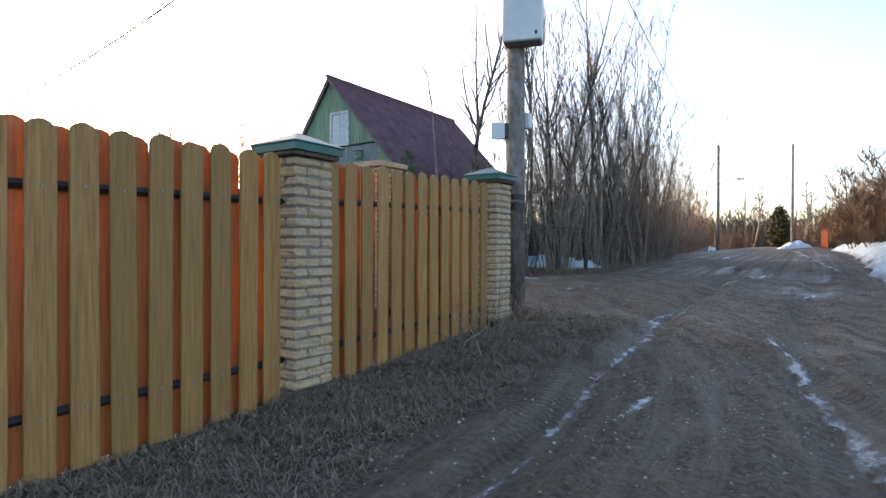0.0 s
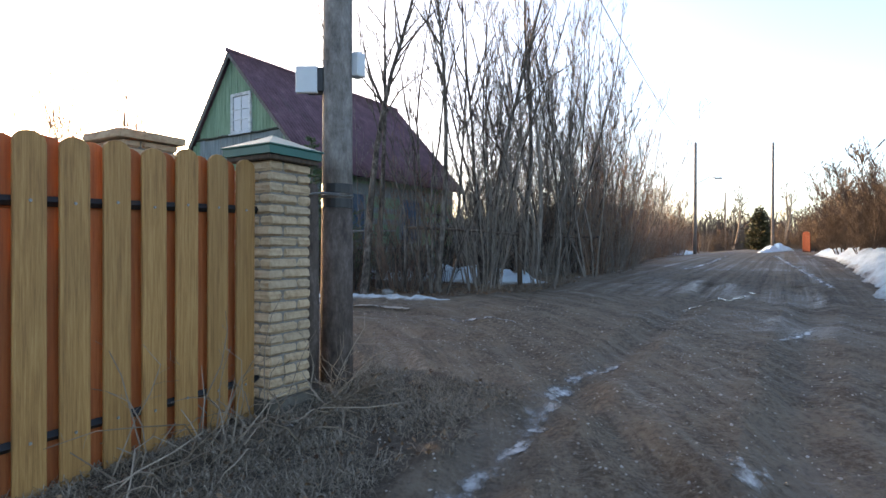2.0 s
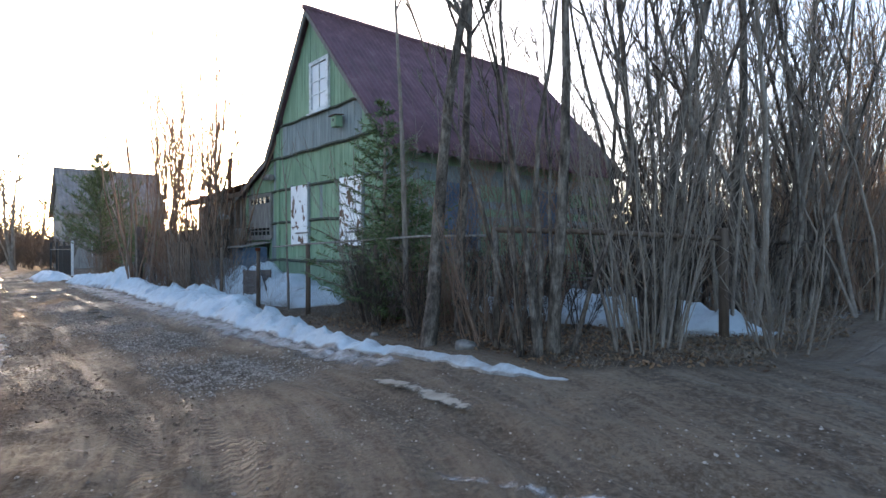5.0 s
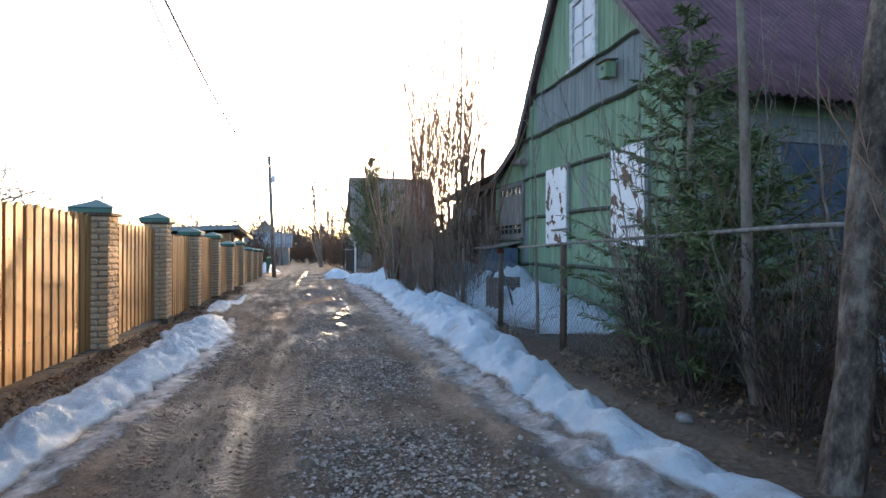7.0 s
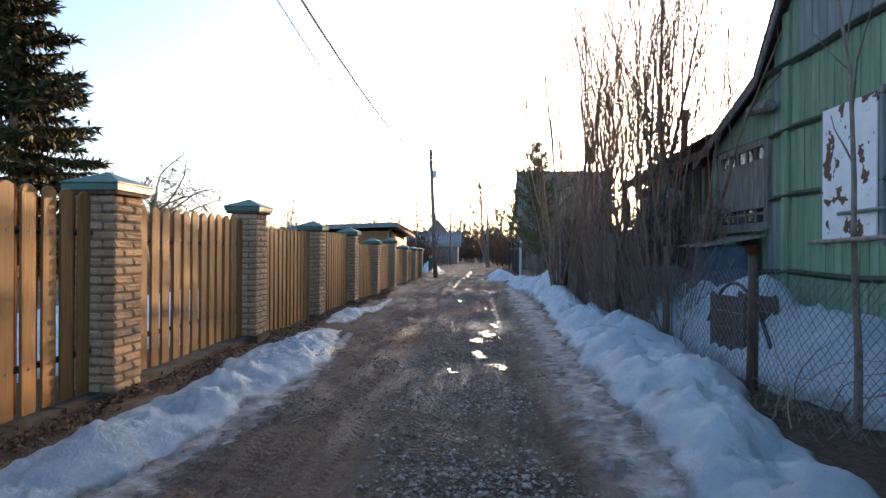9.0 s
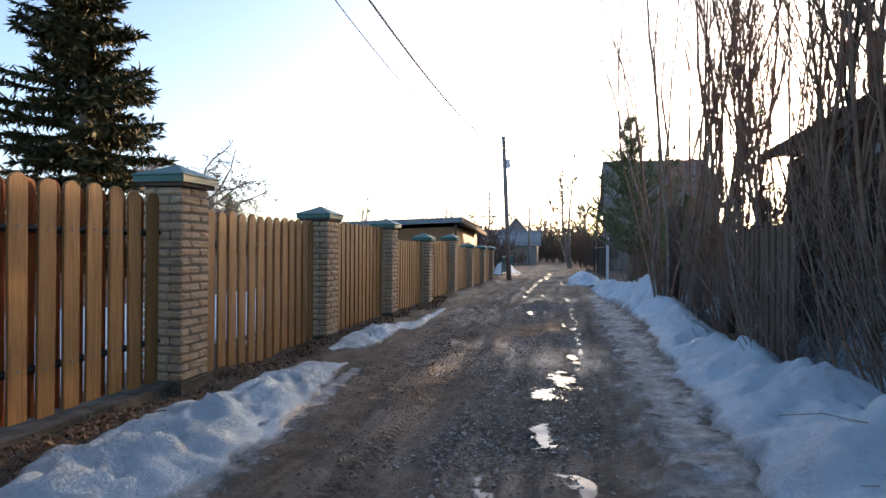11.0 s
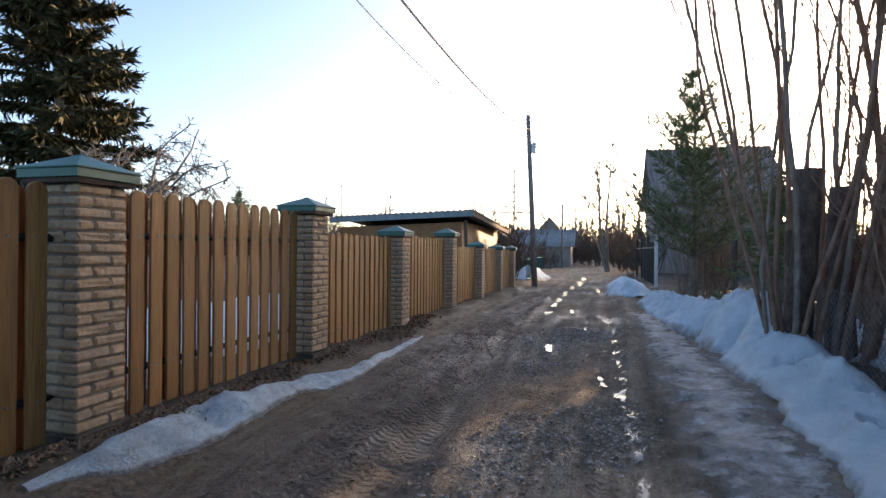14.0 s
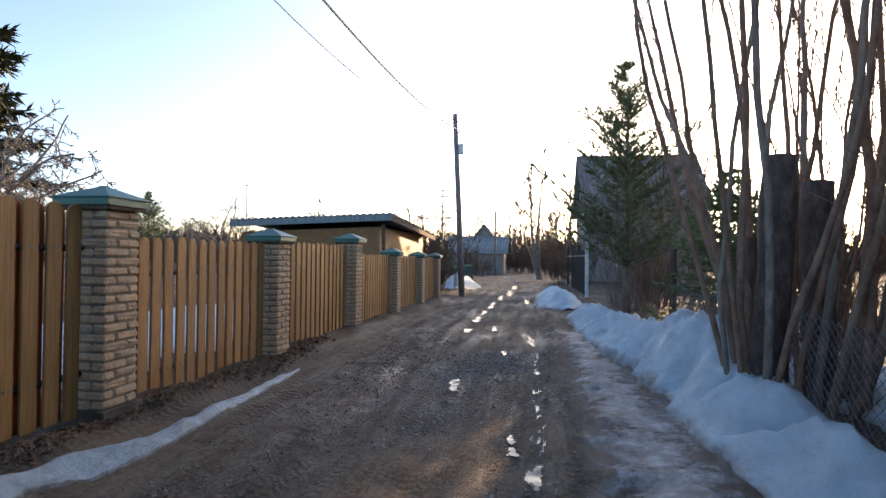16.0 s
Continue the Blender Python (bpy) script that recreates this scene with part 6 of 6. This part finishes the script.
bt.matrix_basis = scaled(-57, 10.9, 1.3, 40)


def woods(name, arc, count, dist, height, seed, label):
    """Far bare woods: countless thin uprights with side twigs, round part of the horizon."""
    r = random.Random(seed)
    g = Geo()
    for _ in range(count):
        a = radians(r.uniform(*arc))
        d = dist * r.uniform(0.85, 1.25)
        p = Vector((-12 + d * math.cos(a), 8 + d * math.sin(a), 0))
        h = height * r.uniform(0.5, 1.1) * (1 + 0.35 * nz(a * 9, 0.3, seed))
        side = Vector((-math.sin(a), math.cos(a), 0))
        lean = side * r.gauss(0, 0.12) * h
        w = side * 0.0016 * dist
        g.add([p - w, p + w, p + lean + Vector((0, 0, h))], [(0, 1, 2)])
        for _ in range(7):
            q = p + (lean + Vector((0, 0, h))) * r.uniform(0.15, 0.9)
            e = q + side * r.gauss(0, 0.2) * h + Vector((0, 0, h * r.uniform(0.05, 0.35)))
            g.add([q - w * 0.6, q + w * 0.6, e], [(0, 1, 2)])
    return solo(name, g, M_FARTWIG, label, "woods", "stuff")


woods("far_woods", (55, 128), 2600, 140, 9, 1, "far leafless woods beyond the street")
woods("far_woods", (145, 240), 3600, 125, 7, 2, "far leafless woods beyond the lane")


# ---- buildings and poles farther off ----
def far_pole(at, height, lean, label, lamp=False, box=False, r=0.11):
    t = thing("utility_pole", at, 0, label, "pole", "timber utility poles")
    part("shaft", Geo().tube([(0, 0, -0.3), (lean[0] * 0.5, lean[1] * 0.5, height * 0.5), (lean[0], lean[1], height)], [r * 1.15, r, r * 0.8], 10), M_POLE, t, smooth=True)
    for zz in (0.3, 0.75):
        part("insulator", Geo().tube([(lean[0], lean[1], height - zz), (lean[0] + 0.05, lean[1] + 0.18, height - zz), (lean[0] + 0.05, lean[1] + 0.18, height - zz + 0.15)], [0.02, 0.02, 0.035], 6), M_BLACK, t)
    if box:
        part("junction_box", bevelled(0.2, 0.2, 0.4, 0.02), M_BOX, t, "grey junction box", at=pose(lean[0] * 0.8 + 0.05, lean[1] * 0.8 + 0.2, height * 0.78))
    if lamp:
        part("lamp_arm", Geo().tube([(0, 0, height * 0.62), (0.9, -0.1, height * 0.68), (1.25, -0.1, height * 0.67)], [0.03] * 3, 6), M_STEEL, t)
        part("lamp_head", bevelled(0.5, 0.2, 0.12, 0.03), M_BOX, t, at=pose(1.4, -0.1, height * 0.655))
    return t


far_pole((-39.4, 7.45, -0.03), 7.15, (0.45, -0.3), "leaning grey timber utility pole beside the lane", box=True)
far_pole((-71, 6.74, -0.15), 6.2, (0, 0), "grey timber utility pole far down the lane")
far_pole((-5.35, 44, 1.05), 7.4, (0, 0), "dark timber utility pole with a street lamp", lamp=True)
far_pole((-1.05, 54, 1.15), 8.5, (0, 0), "dark timber utility pole far down the street")
far_pole((-8.2, 100, 1.2), 8.8, (0, 0), "dark timber utility pole far down the street")


def wire(name, a, b, sag, label, radius=0.011):
    a, b = Vector(a), Vector(b)
    pts = [a.lerp(b, i / 24) - Vector((0, 0, sag * 4 * (i / 24) * (1 - i / 24))) for i in range(25)]
    solo(name, Geo().tube(pts, [radius] * 25, 5), M_WIRE, label, "cable")


wire("overhead_cable", (-3.25, 6.58, 7.93), (-38.9, 7.24, 6.51), 1.75, "dark twisted overhead power cable along the lane", 0.02)
wire("overhead_cable", (-3.25, 6.98, 7.8), (-38.9, 6.2, 6.96), 2.25, "thin dark overhead power cable along the lane", 0.009)
wire("overhead_cable", (-3.25, 6.75, 7.6), (-5.35, 44, 8.2), 0.9, "thin dark overhead power cable along the street")


def flat_shed():
    t = thing("timber_shed", (-37, 3.6, 0), 0, "orange timber shed with a low grey sheet roof", "shed")
    t.matrix_basis = pose(-37, 3.6, 0, 2.2, 0, 0)
    part("wall", Geo().box(-3.6, -2.3, -0.1, 3.3, 2.1, 2.35), M_TIMBER, t)
    for i in range(14):
        part("plank", Geo().box(3.302, -2.3, 0.15 * i + 0.1, 3.325, 2.1, 0.15 * i + 0.245), M_TIMBER, t)
    part("roof", corrugated((3.7, 2.72), (-4.0, 2.34), -2.5, 2.6, 0.03, 0.2, 0.02), M_SHEET, t, smooth=True)
    part("fascia", Geo().box(3.66, -2.5, 2.5, 3.69, 2.6, 2.68), M_GREYPLANK, t)
    part("fascia", Geo().add([(3.66, 2.55, 2.5), (3.66, 2.55, 2.68), (-3.9, 2.55, 2.3), (-3.9, 2.55, 2.14), (3.66, 2.58, 2.5), (3.66, 2.58, 2.68), (-3.9, 2.58, 2.3), (-3.9, 2.58, 2.14)], [(0, 1, 2, 3), (7, 6, 5, 4), (1, 0, 4, 5), (2, 1, 5, 6), (3, 2, 6, 7), (0, 3, 7, 4)]), M_DARKWOOD, t)
    part("porch_post", Geo().box(3.3, 2.2, -0.1, 3.4, 2.3, 2.4), M_DARKWOOD, t)
    a = thing("aerial_mast", (-35.25, 0.5, 0.0), 0, "thin grey aerial mast behind the shed", "aerial")
    part("mast", Geo().tube([(0, 0, -0.3), (0, 0, 4.25)], [0.025, 0.015], 6), M_STEEL, a)
    part("element", Geo().tube([(0, -0.15, 3.9), (0, 0.15, 3.9)], [0.012] * 2, 4), M_STEEL, a)
    b = thing("aerial_mast", (-45.3, 5.7, 0), 0, "tall thin television aerial mast", "aerial")
    part("mast", Geo().tube([(0, 0, -0.2), (0, 0, 5.8)], [0.055, 0.04], 6), M_STEEL, b)
    for zz, w in ((4.6, 0.6), (3.5, 1.0), (4.9, 0.12), (4.1, 0.2), (3.8, 0.2)):
        part("element", Geo().tube([(0, -w, zz), (0, w, zz)], [0.035] * 2, 4), M_STEEL, b)


flat_shed()


def barn():
    t = thing("barn", (-50.5, 17.4, -0.1), 0, "tall grey weathered barn house with a brown roof", "house")
    part("wall", Geo().add([(1.6, -4.3, 0), (1.6, -4.3, 4.6), (-1.6, -4.3, 7.7), (-4.8, -4.3, 4.6), (-4.8, -4.3, 0), (1.6, 2.0, 0), (1.6, 2.0, 4.6), (-1.6, 2.0, 7.7), (-4.8, 2.0, 4.6), (-4.8, 2.0, 0)],
                           [(4, 3, 2, 1, 0), (5, 6, 7, 8, 9), (0, 1, 6, 5), (4, 9, 8, 3)]), M_FARWALL, t)
    part("roof", corrugated((-1.6, 7.85), (2.1, 4.25), -4.6, 2.3, 0.05, 0.25, 0.03), M_FARROOF, t, smooth=True)
    part("roof", corrugated((-1.6, 7.85), (-5.3, 4.25), -4.6, 2.3, 0.05, 0.25, 0.03), M_FARROOF, t, smooth=True)
    w = part("window", Geo().box(1.61, -2.6, 1.3, 1.66, -1.6, 2.7), M_GLASS, t)
    part("window_frame", Geo().box(1.61, -2.72, 1.2, 1.65, -2.6, 2.8), M_FRAME, w)
    f = thing("iron_fence", (-36.3, 11.9, -0.02), 0, "dark iron picket fence beside the lane", "fence")
    for i in range(36):
        part("bar", Geo().tube([(-i * 0.14, 0, -0.1), (-i * 0.14, 0, 1.85)], [0.014, 0.012], 4), M_BLACK, f)
    for zz in (0.3, 1.65):
        part("rail", Geo().tube([(0.05, 0, zz), (-9, 0, zz)], [0.02, 0.02], 4), M_BLACK, f)
    for x in (0.05, -3, -6, -9):
        part("post", Geo().tube([(x, 0.03, -0.2), (x, 0.03, 2.1)], [0.06, 0.06], 8), M_FRAME if x > 0 else M_BLACK, f)
    h = thing("hut", (-78, 4.4, -0.2), 0, "low hut with a pale blue-grey roof", "house")
    part("wall", Geo().box(-3, -3, 0, 3, 3, 2.2), M_FARWALL, h)
    part("roof", corrugated((0, 4.0), (3.4, 2.1), -3.4, 3.4, 0.05, 0.3, 0.03), M_SHEET, h, smooth=True)
    part("roof", corrugated((0, 4.0), (-3.4, 2.1), -3.4, 3.4, 0.05, 0.3, 0.03), M_SHEET, h, smooth=True)
    k = thing("house", (-118, 2.0, -0.3), 0, "far house with a steep brown roof", "house")
    part("wall", Geo().add([(3, -2.5, 0), (3, 2.5, 0), (3, 2.5, 4.5), (3, 0, 7.5), (3, -2.5, 4.5), (-3, -2.5, 0), (-3, 2.5, 0), (-3, 2.5, 4.5), (-3, 0, 7.5), (-3, -2.5, 4.5)], [(0, 1, 2, 3, 4), (9, 8, 7, 6, 5), (0, 4, 9, 5), (2, 1, 6, 7)]), M_FARWALL, k)
    for s in (1, -1):
        part("roof", Geo().add([(3.4, 0, 7.7), (3.4, s * 3, 4.1), (-3.4, s * 3, 4.1), (-3.4, 0, 7.7), (3.4, 0, 7.55), (3.4, s * 3, 3.95), (-3.4, s * 3, 3.95), (-3.4, 0, 7.55)], [(0, 1, 2, 3), (7, 6, 5, 4), (0, 4, 5, 1), (1, 5, 6, 2), (2, 6, 7, 3)]), M_FARROOF, k)
    e = thing("garden_fence", (-41, 6.9, 0), 0, "low blue-green metal garden fence", "fence")
    for i in range(30):
        part("bar", Geo().tube([(-i * 0.25, 0, -0.1), (-i * 0.25, 0, 1.2)], [0.012, 0.012], 4), M_CAP, e)
    for zz in (0.2, 1.1):
        part("rail", Geo().tube([(0.05, 0, zz), (-7.4, 0, zz)], [0.015] * 2, 4), M_CAP, e)
    rf = thing("board_fence", (1.3, 50, 1.1), 95, "red-brown painted board fence far down the street", "fence")
    for i in range(16):
        part("board", Geo().box(i * 0.26, -0.02, -0.1, i * 0.26 + 0.24, 0.02, 1.5), M_REDFENCE, rf)
    rg = thing("board_fence", (-7.4, 58, 1.1), 92, "red-brown painted board fence far down the street", "fence")
    for i in range(24):
        part("board", Geo().box(i * 0.26, -0.02, -0.1, i * 0.26 + 0.24, 0.02, 1.7), M_REDFENCE, rg)
    wf = thing("wire_fence", (3.1, 13.0, 0.6), 90, "grey timber and wire fence beside the street bushes", "fence")
    for i in range(12):
        part("post", Geo().tube([(i * 2.2, 0, -0.2), (i * 2.2, 0, 1.5)], [0.04, 0.035], 6), M_DARKWOOD, wf)
    for zz in (0.4, 0.9, 1.35):
        part("rail", Geo().tube([(0, 0, zz), (24.2, 0, zz)], [0.006] * 2, 4), M_STEEL, wf)


barn()


# ---- litter ----
def grass_patch(name, region, count, seed, label, h=(0.04, 0.12)):
    r = random.Random(seed)
    g = Geo()
    made = 0
    while made < count:
        x, y = r.uniform(region[0], region[1]), r.uniform(region[2], region[3])
        if verge_amount(x, y) < r.uniform(0.25, 0.9) or nz(x, y, 21, 1.4) < r.uniform(-0.7, 0.25):
            continue
        z = surface_z(x, y)
        for _ in range(6):
            a = r.uniform(0, 6.28)
            L = r.uniform(*h)
            px, py = x + r.gauss(0, 0.03), y + r.gauss(0, 0.03)
            t = Vector((math.cos(a), math.sin(a), 0))
            n = Vector((-t.y, t.x, 0)) * 0.0019
            p0 = Vector((px, py, z - 0.01))
            p1 = p0 + t * L * 0.45 + Vector((0, 0, L * r.uniform(0.15, 0.5)))
            p2 = p1 + t * L * 0.6 + Vector((0, 0, -L * r.uniform(0.0, 0.25)))
            g.add([p0 - n, p0 + n, p1 + n, p1 - n, p2], [(0, 1, 2, 3), (3, 2, 4)])
        made += 1
    solo(name, g, M_GRASS, label, "grass", "stuff")


grass_patch("dead_grass", (-3.3, -1.4, -1.0, 7.3), 8500, 1, "matted dead straw-coloured grass along the fence", (0.05, 0.16))
grass_patch("dead_grass", (-24, -4, 6.85, 7.6), 1800, 2, "matted dead grass at the foot of the fence")
grass_patch("dead_grass", (-24, -4, 11.6, 13.2), 2500, 3, "dead grass under the thicket", (0.05, 0.2))
grass_patch("dead_grass", (-5, -3.5, 12.4, 20), 1500, 4, "dead grass at the street edge", (0.05, 0.18))


def leaf_litter(name, region, count, seed, label):
    r = random.Random(seed)
    g = Geo()
    made = 0
    while made < count:
        x, y = r.uniform(region[0], region[1]), r.uniform(region[2], region[3])
        if verge_amount(x, y) < r.uniform(0.1, 0.95):
            continue
        s = r.uniform(0.014, 0.032)
        a = r.uniform(0, 6.28)
        m = Matrix.Translation((x, y, surface_z(x, y) + r.uniform(0.002, 0.02))) @ Euler((r.gauss(0, 0.5), r.gauss(0, 0.5), a)).to_matrix().to_4x4()
        g.add([m @ Vector(p) for p in ((-s, 0, 0), (-0.2 * s, -0.55 * s, 0.15 * s), (s, 0, 0.05 * s), (-0.2 * s, 0.55 * s, 0.2 * s))], [(0, 1, 2), (0, 2, 3)])
        made += 1
    solo(name, g, M_LEAVES, label, "leaves", "stuff")


leaf_litter("fallen_leaves", (-26, -4, 6.8, 7.7), 8000, 1, "brown fallen leaves at the fence plinth")
leaf_litter("fallen_leaves", (-10, -3.2, 11.2, 18), 17000, 2, "brown fallen leaves under the thicket")
leaf_litter("fallen_leaves", (-3.3, -1.6, -1.0, 7.4), 1500, 3, "brown fallen leaves on the grass verge")


def gravel(name, region, count, seed, label, size=(0.008, 0.03), mat=M_STONE, patch=11.0):
    r = random.Random(seed)
    g = Geo()
    ico = [(0, 0, 1), (0.9, 0, 0.1), (0.2, 0.85, 0), (-0.8, 0.45, 0.1), (-0.7, -0.6, 0), (0.3, -0.9, 0.05), (0, 0, -0.7)]
    tri = [(0, 1, 2), (0, 2, 3), (0, 3, 4), (0, 4, 5), (0, 5, 1), (6, 2, 1), (6, 3, 2), (6, 4, 3), (6, 5, 4), (6, 1, 5)]
    made = 0
    while made < count:
        x, y = r.uniform(region[0], region[1]), r.uniform(region[2], region[3])
        if nz(x, y, patch, 0.55 if mat is M_STONE else 1.3) < r.uniform(-0.35, 0.3):
            continue
        inner = 0.5 * (region[3] - region[2])
        if inner < 1.2 and r.random() > smooth01((inner - abs(y - region[2] - inner) + 0.25 * nz(x, y, 41, 1.1)) / 0.5):
            continue
        s = r.uniform(*size) * r.choice((0.6, 0.8, 1, 1.3))
        m = Matrix.Translation((x, y, surface_z(x, y) + s * 0.25)) @ Euler((r.gauss(0, 0.3), r.gauss(0, 0.3), r.uniform(0, 6.28))).to_matrix().to_4x4()
        q = [Vector((p[0] * r.uniform(0.7, 1.3), p[1] * r.uniform(0.7, 1.3), p[2] * r.uniform(0.4, 0.8))) * s for p in ico]
        g.add([m @ p for p in q], tri)
        made += 1
    solo(name, g, mat, label, "gravel" if mat is M_STONE else "mud", "stuff")


gravel("gravel", (-26, -7, 8.85, 10.55), 14000, 1, "grey crushed stone trodden into the lane", (0.006, 0.019))
gravel("gravel", (-6, 2, 0.5, 12), 9000, 2, "small stones in the muddy road", (0.004, 0.013))
gravel("mud_clods", (-6, 2, 0.5, 13), 5000, 3, "loose brown mud clods on the street", (0.005, 0.014), M_CLOD, 31.0)
gravel("mud_clods", (-28, -6, 7.7, 9.1), 4500, 4, "loose brown mud clods beside the wheel tracks", (0.006, 0.018), M_CLOD, 32.0)
gravel("mud_clods", (-28, -6, 9.1, 10.8), 2500, 5, "loose brown mud clods on the lane", (0.005, 0.013), M_CLOD, 33.0)


def dry_stems(name, at, count, seed, label, h=0.8):
    r = random.Random(seed)
    t = thing(name, (at[0], at[1], ground_z(*at)), 0, label, "weeds")
    g = Geo()
    for _ in range(count):
        a = r.uniform(0, 6.28)
        pts = wander(r, (r.gauss(0, 0.14), r.gauss(0, 0.22), -0.03), (math.cos(a) * 0.7, math.sin(a) * 0.7, 0.8), h * r.uniform(0.4, 1.2), 5, 0.3, -0.12)
        g.tube(pts, [0.005, 0.0045, 0.004, 0.0035, 0.003, 0.002], 3, False)
        twigs(g, r, pts, 0.003, 0.2, 1, 3, 0.6, 0.0, 0.0015)
    part("stem_tangle", g, M_DRYSTEM, t)


dry_stems("dry_weeds", (-2.95, 5.7), 44, 1, "tangle of dry weed stems at the pillar foot", 0.8)
dry_stems("dry_weeds", (-2.95, 6.5), 50, 2, "tangle of dry weed stems round the pole foot", 0.65)
dry_stems("dry_weeds", (-2.95, 4.9), 20, 3, "dry weed stems against the fence", 0.9)
dry_stems("dry_weeds", (-12.0, 12.1), 16, 4, "dry weed stems in the wire fence", 0.7)
dry_stems("dry_weeds", (-14.0, 12.1), 14, 5, "dry weed stems in the wire fence", 0.8)
